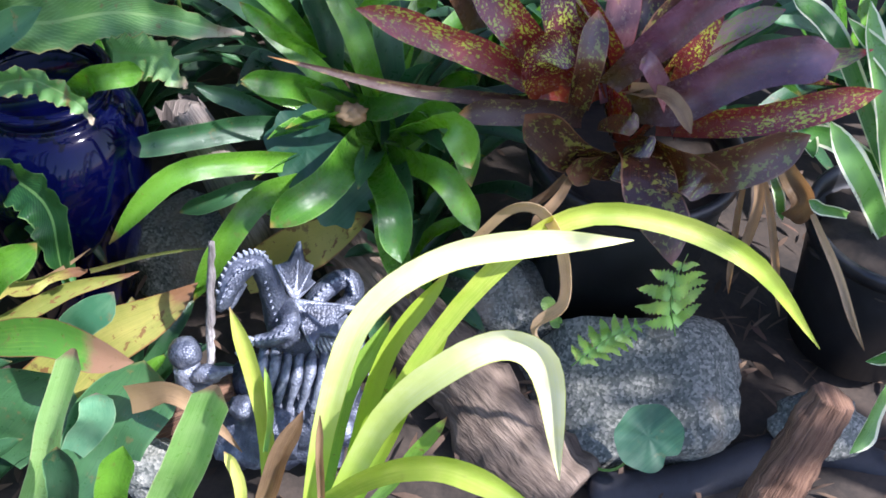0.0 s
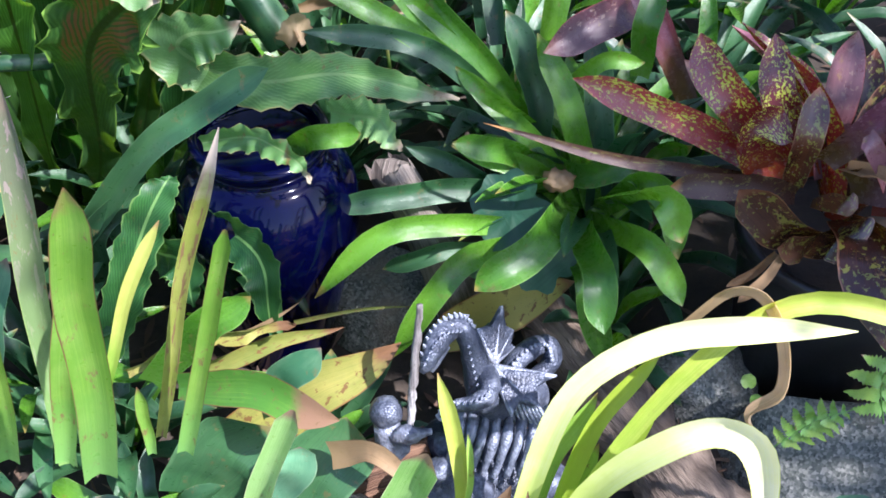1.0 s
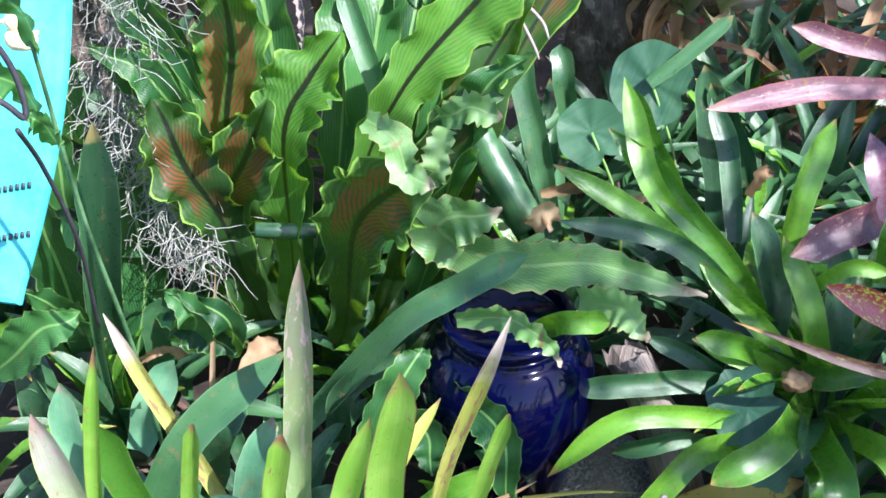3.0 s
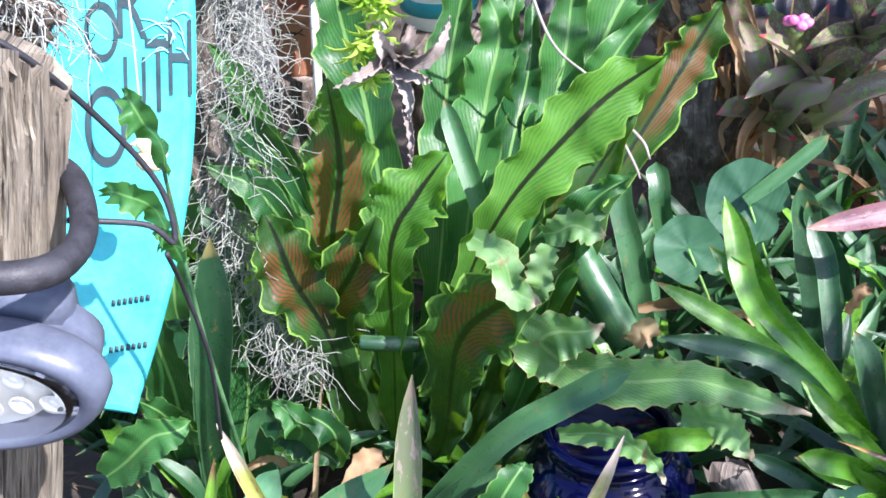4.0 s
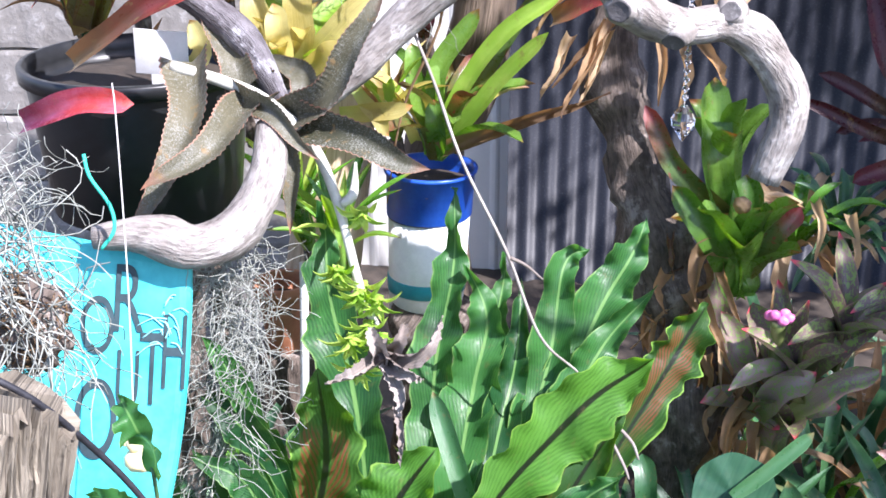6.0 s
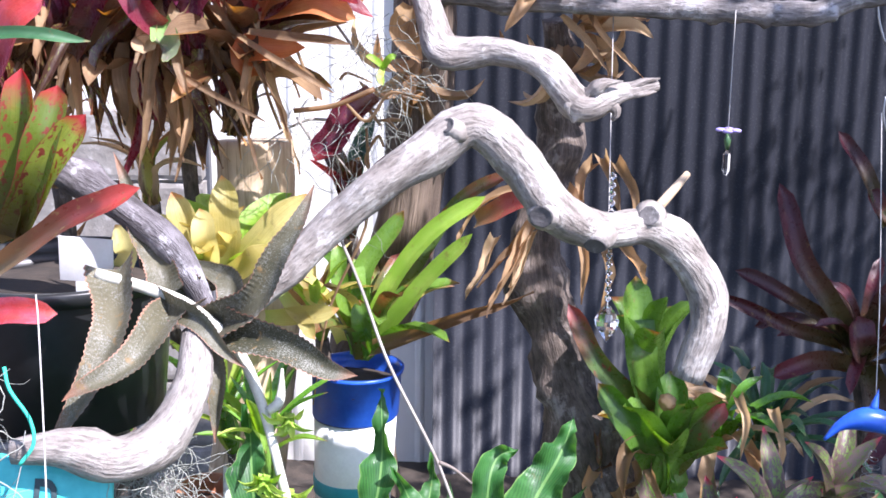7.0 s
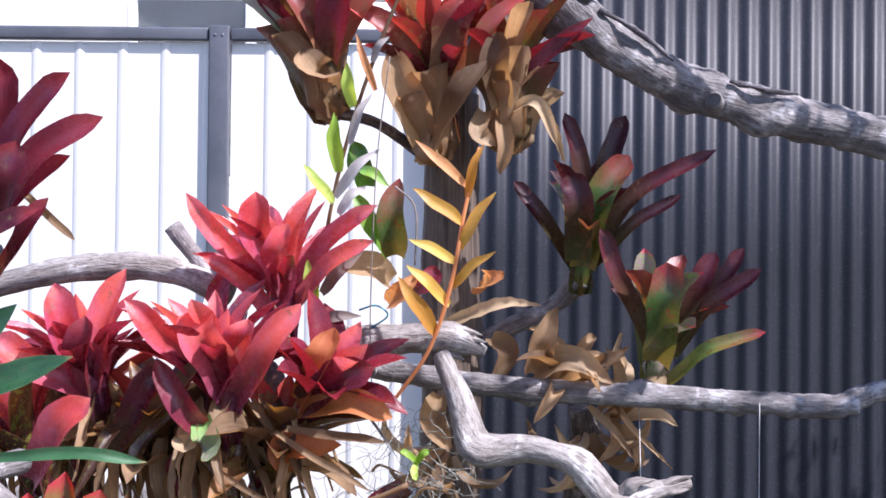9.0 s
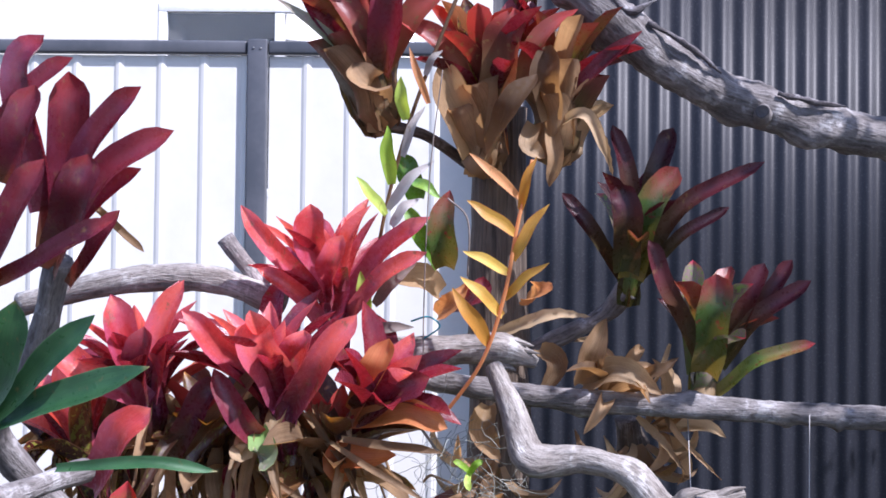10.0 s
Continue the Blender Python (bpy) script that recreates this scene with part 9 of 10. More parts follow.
for pts, w, m, rr in ((((-1.491, 2.231, 1.929), (-1.574, 2.140, 2.019), (-1.641, 2.095, 2.127)), 0.05, M_RED, r1), (((-1.480, 2.235, 1.917), (-1.370, 2.206, 2.032), (-1.279, 2.213, 2.109)), 0.055, M_RED, r1), (((-1.469, 2.239, 1.883), (-1.372, 2.185, 1.976), (-1.278, 2.193, 2.038)), 0.05, M_RED, r1), (((-1.504, 2.207, 1.883), (-1.532, 2.134, 1.952), (-1.599, 2.090, 2.001)), 0.045, M_RED, r1),
                      (((-1.477, 2.172, 1.952), (-1.483, 2.106, 2.041), (-1.494, 2.101, 2.129)), 0.075, M_RED, r1), (((-1.476, 2.173, 1.930), (-1.437, 2.100, 2.008), (-1.422, 2.104, 2.068)), 0.06, M_RED, r1),
                      (((-1.535, 2.052, 1.736), (-1.598, 1.967, 1.836), (-1.670, 1.921, 1.918)), 0.06, M_RED, r2_), (((-1.516, 2.037, 1.749), (-1.518, 1.950, 1.849), (-1.529, 1.946, 1.907)), 0.09, M_RED, r2_), (((-1.516, 2.037, 1.749), (-1.449, 1.973, 1.829), (-1.444, 1.974, 1.887)), 0.075, M_RED, r2_), (((-1.515, 2.059, 1.714), (-1.418, 2.004, 1.829), (-1.359, 2.022, 1.918)), 0.06, M_RED, r2_),
                      (((-1.526, 2.014, 1.654), (-1.557, 1.940, 1.724), (-1.602, 1.924, 1.812)), 0.055, M_REDDARK, r2_), (((-1.397, 2.139, 1.711), (-1.332, 2.095, 1.794), (-1.322, 2.097, 1.869)), 0.08, M_ORANGE, r4), (((-1.389, 2.120, 1.714), (-1.304, 2.084, 1.763), (-1.234, 2.085, 1.803)), 0.085, M_REDDARK, r4), (((-1.399, 2.117, 1.702), (-1.276, 2.073, 1.723), (-1.193, 2.079, 1.705)), 0.06, M_ORANGE, r4),
                      (((-1.761, 1.958, 1.746), (-1.767, 1.891, 1.846), (-1.798, 1.880, 1.945)), 0.075, M_RED, r3), (((-1.756, 1.959, 1.746), (-1.719, 1.927, 1.866), (-1.677, 1.939, 1.978)), 0.06, M_RED, r3), (((-1.750, 1.940, 1.748), (-1.726, 1.884, 1.826), (-1.726, 1.883, 1.889)), 0.07, M_REDDARK, r3), (((-1.750, 1.940, 1.737), (-1.815, 1.855, 1.794), (-1.894, 1.829, 1.845)), 0.07, M_RED, r3),
                      (((-1.709, 1.955, 1.631), (-1.627, 1.938, 1.753), (-1.603, 1.945, 1.774)), 0.06, M_REDDARK, r3), (((-1.789, 1.825, 1.593), (-1.706, 1.787, 1.693), (-1.659, 1.802, 1.749)), 0.075, M_RED, r3)):
    leaf(rr, pts, w * 0.84, m, shape=fit_red, cup=0.40)
red_brom((-1.851, 1.910, 1.598), (-0.2, -0.3, 1), 18, 0.24, 0.07, 105, (M_REDDARK, M_RED, M_OLIVE), "wine bromeliad rosette low on the driftwood", 10, 75)
red_brom((-1.694, 2.119, 1.542), (-0.05, -0.2, 1), 26, 0.30, 0.080, 106, (M_DUSTYRED, M_RUST, M_DEAD), "wine and brown bromeliad rosette behind", 10, 95)
red_brom((-1.489, 2.186, 1.522), (0.2, -0.2, 1), 26, 0.30, 0.080, 107, (M_DUSTYRED, M_RUST, M_DEAD, M_RUST), "brown and orange withered bromeliad rosette", 10, 100)
red_brom((-1.905, 2.150, 1.560), (-0.1, -0.2, 1), 24, 0.30, 0.078, 108, (M_WINE, M_DUSTYRED, M_RUST), "dull red and brown bromeliad rosette on driftwood", 10, 95)
dd = thing("dead_leaves", (-1.583, 2.107, 1.614), "hanging skirt of dry brown bromeliad leaves", "dead leaves")
rd = random.Random(8)
for i in range(110):
    k = rd.uniform(-0.5, 1.0)
    a0 = Vector((-1.758, 2.067, 1.690)).lerp(Vector((-1.396, 2.175, 1.671)), k) + Vector((0, rd.uniform(-0.1, 0.08), rd.uniform(-0.05, 0.06)))
    d0 = Vector((rd.gauss(0, 0.05) + (k - 0.4) * 0.08, rd.gauss(-0.02, 0.05), -rd.uniform(0.08, 0.30)))
    leaf(dd, (a0, a0 + d0 * 0.5 + Vector((rd.gauss(0, 0.02), -0.02, 0.01)), a0 + d0), rd.uniform(0.012, 0.036), (M_DEAD, M_TAN, M_DEAD, M_RUST, M_TAN, M_OLIVE)[i % 6], shape=fit_taper, cup=0.6, wave=0.006, waves=3, seed=i, twist=rd.uniform(-1.2, 1.2))
for i in range(16):
    a0 = Vector((-1.681, 2.083, 1.647)).lerp(Vector((-1.521, 2.130, 1.637)), rd.random()) + Vector((0, rd.uniform(-0.06, 0.08), rd.uniform(-0.04, 0.02)))
    d0 = Vector((rd.gauss(0.0, 0.05), rd.gauss(-0.02, 0.05), -rd.uniform(0.12, 0.30)))
    leaf(dd, (a0, a0 + d0 * 0.5 + Vector((rd.gauss(0, 0.025), -0.02, 0.01)), a0 + d0), rd.uniform(0.018, 0.045), (M_TAN, M_DEAD, M_RUST, M_REDDARK)[i % 4], shape=fit_lance, cup=0.6, wave=0.005, waves=3, seed=i + 90, twist=rd.uniform(-1.5, 1.5))
for pts, w, m in ((((-1.696, 1.969, 1.635), (-1.608, 1.970, 1.722), (-1.524, 1.994, 1.827)), 0.035, M_DEAD), (((-1.423, 2.060, 1.669), (-1.322, 2.040, 1.621), (-1.229, 2.059, 1.571)), 0.014, M_DEAD), (((-1.403, 2.067, 1.674), (-1.294, 2.056, 1.665), (-1.204, 2.083, 1.659)), 0.02, M_DEAD), (((-1.563, 2.009, 1.626), (-1.449, 1.991, 1.569), (-1.346, 2.013, 1.518)), 0.012, M_DEAD),
                  (((-1.557, 1.980, 1.692), (-1.554, 1.953, 1.653), (-1.570, 1.952, 1.673)), 0.04, M_TAN), (((-1.537, 1.987, 1.692), (-1.504, 1.947, 1.655), (-1.513, 1.943, 1.645)), 0.05, M_GREYSPEAR), (((-1.411, 2.102, 1.589), (-1.410, 2.079, 1.635), (-1.300, 2.094, 1.649)), 0.055, M_ORANGE), (((-1.243, 2.304, 1.538), (-1.298, 2.254, 1.473), (-1.338, 2.229, 1.405)), 0.06, M_REDDARK)):
    leaf(dd, pts, w, m, shape=fit_strap, cup=0.4)
nr = thing("red_bromeliad", (-1.586, 1.411, 2.014), "wine-red bromeliad close by with dry stalks", "bromeliad")
for pts, w, m in ((((-1.586, 1.411, 2.014), (-1.513, 1.400, 2.168), (-1.437, 1.403, 2.256)), 0.045, M_WINE), (((-1.586, 1.411, 2.014), (-1.485, 1.389, 2.126), (-1.387, 1.409, 2.193)), 0.045, M_REDDARK), (((-1.586, 1.411, 1.989), (-1.511, 1.361, 2.084), (-1.493, 1.355, 2.155)), 0.055, M_REDDARK), (((-1.578, 1.413, 2.022), (-1.493, 1.387, 2.086), (-1.436, 1.405, 2.138)), 0.03, M_WINE),
                  (((-1.592, 1.419, 2.022), (-1.557, 1.407, 2.161), (-1.552, 1.386, 2.280)), 0.06, M_REDDARK), (((-1.562, 1.419, 1.965), (-1.500, 1.386, 2.014), (-1.460, 1.387, 2.078)), 0.03, M_REDDARK), (((-1.533, 1.416, 2.096), (-1.494, 1.429, 2.056), (-1.453, 1.443, 2.019)), 0.012, M_DEAD), (((-1.594, 1.407, 2.080), (-1.606, 1.358, 2.259), (-1.579, 1.365, 2.332)), 0.055, M_WINE),
                  (((-1.658, 1.353, 2.169), (-1.585, 1.345, 2.231), (-1.528, 1.362, 2.297)), 0.04, M_REDDARK), (((-1.625, 1.316, 1.972), (-1.556, 1.274, 2.050), (-1.516, 1.286, 2.143)), 0.045, M_REDDARK), (((-1.633, 1.314, 1.956), (-1.512, 1.290, 2.004), (-1.425, 1.319, 2.059)), 0.035, M_REDDARK), (((-1.608, 1.340, 2.110), (-1.567, 1.310, 2.171), (-1.553, 1.313, 2.250)), 0.05, M_REDDARK)):
    leaf(nr, pts, w, m, shape=fit_blunt, cup=0.35)
limb(nr, "stem", ((-1.584, 1.422, 2.006), (-1.675, 1.490, 1.851), (-1.827, 1.601, 1.709), (-1.733, 1.786, 1.493)), (0.02, 0.022, 0.024, 0.025), M_GREYBR, rough=0.2)
ng = thing("green_strap_plant", (-1.566, 1.236, 1.777), "dark green glossy strap leaves close by", "plant")
for pts, w in ((((-1.573, 1.233, 1.776), (-1.450, 1.211, 1.814), (-1.312, 1.235, 1.869)), 0.045), (((-1.566, 1.236, 1.777), (-1.457, 1.207, 1.857), (-1.380, 1.210, 1.935)), 0.04), (((-1.573, 1.233, 1.792), (-1.499, 1.193, 1.872), (-1.479, 1.176, 1.952)), 0.06), (((-1.534, 1.354, 1.710), (-1.393, 1.349, 1.726), (-1.288, 1.374, 1.719)), 0.018)):
    leaf(ng, pts, w, M_STRAP_D, shape=fit_strap, cup=0.25)
limb(ng, "stem", ((-1.573, 1.233, 1.784), (-1.670, 1.309, 1.652), (-1.694, 1.655, 1.657)), (0.02, 0.02, 0.02), M_GREYBR, rough=0.2)
sg = thing("green_red_bromeliad", (-1.675, 1.709, 1.338), "small green bromeliad with red mottled tips", "bromeliad")
for pts, w, m in ((((-1.698, 1.724, 1.343), (-1.641, 1.705, 1.490), (-1.646, 1.708, 1.634)), 0.075, M_MOTYEL), (((-1.693, 1.726, 1.343), (-1.590, 1.680, 1.498), (-1.574, 1.705, 1.609)), 0.065, M_MOTYEL), (((-1.692, 1.724, 1.333), (-1.579, 1.678, 1.470), (-1.517, 1.693, 1.567)), 0.065, M_MOTYEL), (((-1.709, 1.688, 1.280), (-1.544, 1.651, 1.383), (-1.414, 1.683, 1.454)), 0.05, M_DUSTYRED),
                  (((-1.704, 1.536, 1.215), (-1.597, 1.533, 1.257), (-1.500, 1.560, 1.269)), 0.05, M_RED), (((-1.709, 1.739, 1.328), (-1.721, 1.720, 1.473), (-1.737, 1.736, 1.588)), 0.06, M_MOTYEL)):
    leaf(sg, pts, w * 0.92, m, shape=fit_blade, cup=0.4)

# ---- plants mounted on the corner pole ----
def pole_brom(at, axis, n, ln, w, mats, seed, label, inner, outer):
    root = thing("mounted_bromeliad", at, label, "bromeliad", "bromeliads mounted on the pole")
    vase(root, Vector(at) - Vector(axis).normalized() * ln * 0.2, axis, n, ln * 1.15, w * 0.85, mats, seed, (inner, outer + 6), 0.036)
    return root


d1 = pole_brom((-0.960, 2.665, 1.981), (0.12, -0.2, 1), 8, 0.27, 0.065, (M_REDGREEN, M_MOTTLE, M_DARKWINE), 201, "dark green and wine bromeliad on the pole", 10, 55)
d2 = pole_brom((-0.798, 2.689, 1.770), (0.15, -0.2, 1), 8, 0.25, 0.07, (M_REDGREEN, M_MOTTLE, M_DARKWINE), 202, "wine-tipped dark green bromeliad on a branch", 10, 60)
for pts, w, m, rr in ((((-0.952, 2.657, 1.981), (-0.841, 2.627, 2.143), (-0.665, 2.661, 2.248)), 0.045, M_DARKWINE, d1), (((-0.954, 2.635, 1.993), (-0.908, 2.584, 2.141), (-0.844, 2.603, 2.233)), 0.075, M_REDGREEN, d1), (((-0.956, 2.613, 2.006), (-0.944, 2.552, 2.115), (-0.962, 2.545, 2.194)), 0.075, M_DARKWINE, d1), (((-0.974, 2.671, 1.981), (-1.033, 2.587, 2.092), (-1.093, 2.566, 2.178)), 0.045, M_DARKWINE, d1),
                      (((-0.934, 2.662, 1.994), (-0.841, 2.628, 2.081), (-0.741, 2.659, 2.150)), 0.035, M_DARKWINE, d1), (((-0.962, 2.674, 1.994), (-0.959, 2.651, 2.208), (-0.996, 2.637, 2.334)), 0.05, M_DARKWINE, d1), (((-0.942, 2.702, 2.007), (-0.903, 2.690, 2.223), (-0.867, 2.699, 2.331)), 0.06, M_DARKWINE, d1),
                      (((-0.783, 2.672, 1.784), (-0.682, 2.640, 1.899), (-0.568, 2.654, 1.991)), 0.05, M_DARKWINE, d2), (((-0.786, 2.650, 1.785), (-0.758, 2.573, 1.899), (-0.758, 2.572, 2.001)), 0.085, M_REDGREEN, d2), (((-0.795, 2.668, 1.784), (-0.860, 2.603, 1.957), (-0.907, 2.586, 2.073)), 0.05, M_DARKWINE, d2), (((-0.771, 2.677, 1.734), (-0.670, 2.645, 1.814), (-0.558, 2.660, 1.855)), 0.04, M_REDGREEN, d2),
                      (((-0.774, 2.696, 1.795), (-0.708, 2.652, 1.922), (-0.668, 2.664, 2.027)), 0.06, M_DARKWINE, d2), (((-0.813, 2.705, 1.781), (-0.819, 2.658, 1.920), (-0.820, 2.656, 2.032)), 0.06, M_MOTTLE, d2), (((-0.765, 2.720, 1.794), (-0.666, 2.708, 1.947), (-0.609, 2.724, 2.034)), 0.045, M_DARKWINE, d2)):
    leaf(rr, pts, w * 0.85, m, shape=fit_blade, cup=0.3)
limb(d2, "stem", ((-0.792, 2.691, 1.757), (-0.806, 2.666, 1.721), (-0.862, 2.627, 1.723)), (0.03, 0.026, 0.02), M_TAN, "dry leaf-wrapped stem", rough=0.3)
limb(d1, "stem", ((-0.962, 2.675, 1.968), (-1.031, 2.695, 1.903), (-1.183, 2.669, 1.823)), (0.03, 0.02, 0.02), M_GREYBR, "grey stem", rough=0.2)
t1 = pole_brom((-1.448, 2.367, 2.402), (-0.25, -0.2, 1), 16, 0.32, 0.07, (M_DUSTYRED, M_REDDARK, M_REDGREEN), 203, "tall red bromeliad high on the pole", 8, 48)
t2 = pole_brom((-1.231, 2.494, 2.312), (-0.02, -0.3, 1), 18, 0.30, 0.07, (M_DUSTYRED, M_REDDARK, M_ORANGE), 204, "red bromeliad with dry sheath on the pole top", 8, 50)
t3 = pole_brom((-1.118, 2.550, 2.340), (0.25, -0.25, 1), 14, 0.28, 0.065, (M_REDDARK, M_DEAD, M_REDGREEN), 205, "wine bromeliad with dry outer leaves on the pole", 10, 60)
pole_brom((-1.184, 2.548, 2.621), (0.0, -0.2, 1), 14, 0.28, 0.075, (M_REDDARK, M_DUSTYRED), 206, "dark red bromeliad on the pole top", 8, 50)
for pts, w, m, rr in ((((-1.444, 2.358, 2.400), (-1.534, 2.260, 2.521), (-1.596, 2.213, 2.647)), 0.035, M_REDDARK, t1), (((-1.436, 2.339, 2.397), (-1.458, 2.264, 2.507), (-1.558, 2.227, 2.624)), 0.055, M_DUSTYRED, t1), (((-1.429, 2.320, 2.419), (-1.388, 2.264, 2.539), (-1.377, 2.264, 2.632)), 0.07, M_REDDARK, t1), (((-1.444, 2.358, 2.400), (-1.470, 2.320, 2.590), (-1.458, 2.318, 2.711)), 0.06, M_GOLD, t1),
                      (((-1.436, 2.338, 2.422), (-1.352, 2.318, 2.535), (-1.284, 2.337, 2.619)), 0.055, M_DUSTYRED, t1), (((-1.436, 2.341, 2.373), (-1.511, 2.270, 2.474), (-1.624, 2.208, 2.564)), 0.03, M_GREYSPEAR, t1),
                      (((-1.242, 2.447, 2.344), (-1.303, 2.358, 2.468), (-1.392, 2.305, 2.535)), 0.055, M_DUSTYRED, t2), (((-1.213, 2.435, 2.354), (-1.171, 2.379, 2.478), (-1.160, 2.380, 2.555)), 0.08, M_DUSTYRED, t2), (((-1.219, 2.454, 2.356), (-1.252, 2.395, 2.484), (-1.269, 2.385, 2.586)), 0.06, M_OLIVE, t2), (((-1.184, 2.465, 2.357), (-1.114, 2.440, 2.485), (-1.039, 2.460, 2.564)), 0.045, M_DUSTYRED, t2),
                      (((-1.107, 2.511, 2.348), (-0.999, 2.480, 2.426), (-0.905, 2.485, 2.514)), 0.04, M_REDDARK, t3), (((-1.266, 2.443, 2.258), (-1.280, 2.371, 2.360), (-1.314, 2.356, 2.444)), 0.075, M_DEAD, t2), (((-1.225, 2.436, 2.244), (-1.155, 2.370, 2.333), (-1.115, 2.400, 2.419)), 0.06, M_DEAD, t2), (((-1.448, 2.338, 2.349), (-1.447, 2.273, 2.389), (-1.469, 2.264, 2.436)), 0.075, M_DEAD, t1),
                      (((-1.097, 2.473, 2.331), (-1.098, 2.427, 2.422), (-1.086, 2.428, 2.482)), 0.06, M_DEAD, t3), (((-1.074, 2.481, 2.319), (-1.018, 2.457, 2.327), (-0.977, 2.495, 2.245)), 0.03, M_TAN, t3), (((-1.102, 2.494, 2.309), (-1.086, 2.459, 2.256), (-1.098, 2.480, 2.185)), 0.035, M_DEAD, t3), (((-1.137, 2.482, 2.320), (-1.138, 2.442, 2.268), (-1.104, 2.454, 2.244)), 0.04, M_TAN, t3)):
    leaf(rr, pts, w, m, shape=fit_bract, cup=0.4)
for rr, at, ax, sd in ((t1, (-1.442, 2.372, 2.322), (-0.3, -0.2, 1), 301), (t2, (-1.243, 2.493, 2.237), (-0.1, -0.3, 1), 302), (t3, (-1.112, 2.556, 2.265), (0.2, -0.3, 1), 303)):
    vase(rr, Vector(at) - Vector((0, 0, 0.03)), ax, 14, 0.22, 0.085, (M_SHEATH, M_SHEATH, M_DEAD) if rr is t1 else (M_TAN, M_DEAD, M_SHEATH, M_DEAD), sd, (2, 30), 0.058, cup=0.5, name="dry_sheath")
branch("twig", ((-1.444, 2.362, 2.315), (-1.366, 2.430, 2.296), (-1.282, 2.534, 2.228)), (0.014, 0.012, 0.012), M_TRUNK, "dark stalk tying the bromeliad to the pole", "stalk", rough=0.15)
pd = thing("dead_leaves", (-1.055, 2.584, 1.781), "pale dry curled leaf sheaths on the pole", "dead leaves")
for pts, w, m in ((((-1.245, 2.522, 1.853), (-1.116, 2.521, 1.899), (-1.023, 2.551, 1.907)), 0.03, M_TAN), (((-1.050, 2.565, 1.758), (-1.018, 2.533, 1.834), (-0.984, 2.543, 1.901)), 0.06, M_DEAD), (((-1.039, 2.569, 1.758), (-0.956, 2.532, 1.788), (-0.867, 2.583, 1.738)), 0.06, M_TAN), (((-0.929, 2.583, 1.773), (-0.879, 2.578, 1.787), (-0.838, 2.591, 1.818)), 0.03, M_DEAD),
                  (((-0.886, 2.619, 1.722), (-0.835, 2.616, 1.639), (-0.755, 2.664, 1.551)), 0.014, M_DEAD), (((-0.932, 2.605, 1.685), (-0.882, 2.601, 1.638), (-0.826, 2.641, 1.562)), 0.02, M_TAN), (((-1.152, 2.605, 1.827), (-1.103, 2.569, 1.793), (-1.138, 2.559, 1.718)), 0.05, M_DEAD), (((-1.260, 2.572, 1.699), (-1.256, 2.522, 1.629), (-1.220, 2.534, 1.580)), 0.06, M_DEAD),
                  (((-1.025, 2.543, 2.348), (-1.003, 2.530, 2.285), (-0.978, 2.560, 2.214)), 0.024, M_TAN), (((-0.866, 2.644, 1.845), (-0.880, 2.620, 1.796), (-0.909, 2.611, 1.734)), 0.012, M_TAN), (((-1.179, 2.605, 1.928), (-1.139, 2.555, 1.954), (-1.115, 2.562, 1.979)), 0.05, M_ORANGE), (((-1.352, 2.487, 1.902), (-1.303, 2.460, 1.928), (-1.280, 2.467, 1.977)), 0.05, M_ORANGE)):
    leaf(pd, pts, w, m, shape=fit_lance, cup=0.5, wave=0.004)
for at, ax, sd in (((-1.002, 2.602, 1.732), (0.5, -0.3, 0.6), 304), ((-1.250, 2.588, 1.571), (-0.2, -0.4, -0.6), 305), ((-0.916, 2.744, 1.653), (0.5, -0.4, 0.2), 306), ((-0.952, 2.730, 1.605), (0.2, -0.4, -0.6), 307)):
    rosette(pd, at, ax, 9, 0.17, 0.034, (M_TAN, M_DEAD, M_DEAD), 15, 110, 45, sd, shape=fit_lance, cup=0.6, base=0.03, name="dry_sheath")
gp = thing("small_bromeliad", (-1.324, 2.441, 2.038), "narrow olive bromeliad with a red tip on the pole", "bromeliad")
for pts, w, m in ((((-1.323, 2.442, 2.013), (-1.309, 2.393, 2.085), (-1.301, 2.394, 2.175)), 0.06, M_REDGREEN), (((-1.339, 2.447, 2.013), (-1.359, 2.397, 2.073), (-1.406, 2.381, 2.145)), 0.04, M_VASE), (((-1.345, 2.467, 1.952), (-1.378, 2.414, 1.988), (-1.436, 2.395, 1.976)), 0.06, M_DEAD), (((-1.316, 2.498, 1.927), (-1.257, 2.475, 1.953), (-1.245, 2.478, 1.990)), 0.05, M_REDDARK), (((-1.393, 2.448, 2.161), (-1.398, 2.425, 2.209), (-1.416, 2.418, 2.258)), 0.05, M_VASE)):
    leaf(gp, pts, w, m, shape=fit_bract, cup=0.35)

# ---- climbing orchid stems ----
def orchid(name, stem, leaves, label, m_stem):
    root = thing(name, stem[0], label, "orchid")
    limb(root, "stem", stem, tuple([0.004] * len(stem)), m_stem, sides=7, seg=30, rough=0.05)
    for b, t, w, m in leaves:
        mid = (Vector(b) + Vector(t)) * 0.5 + Vector((0, -0.01, 0.006))
        leaf(root, (b, tuple(mid), t), w * 0.82, m, shape=fit_lance, cup=0.2, rows=10)
    return root


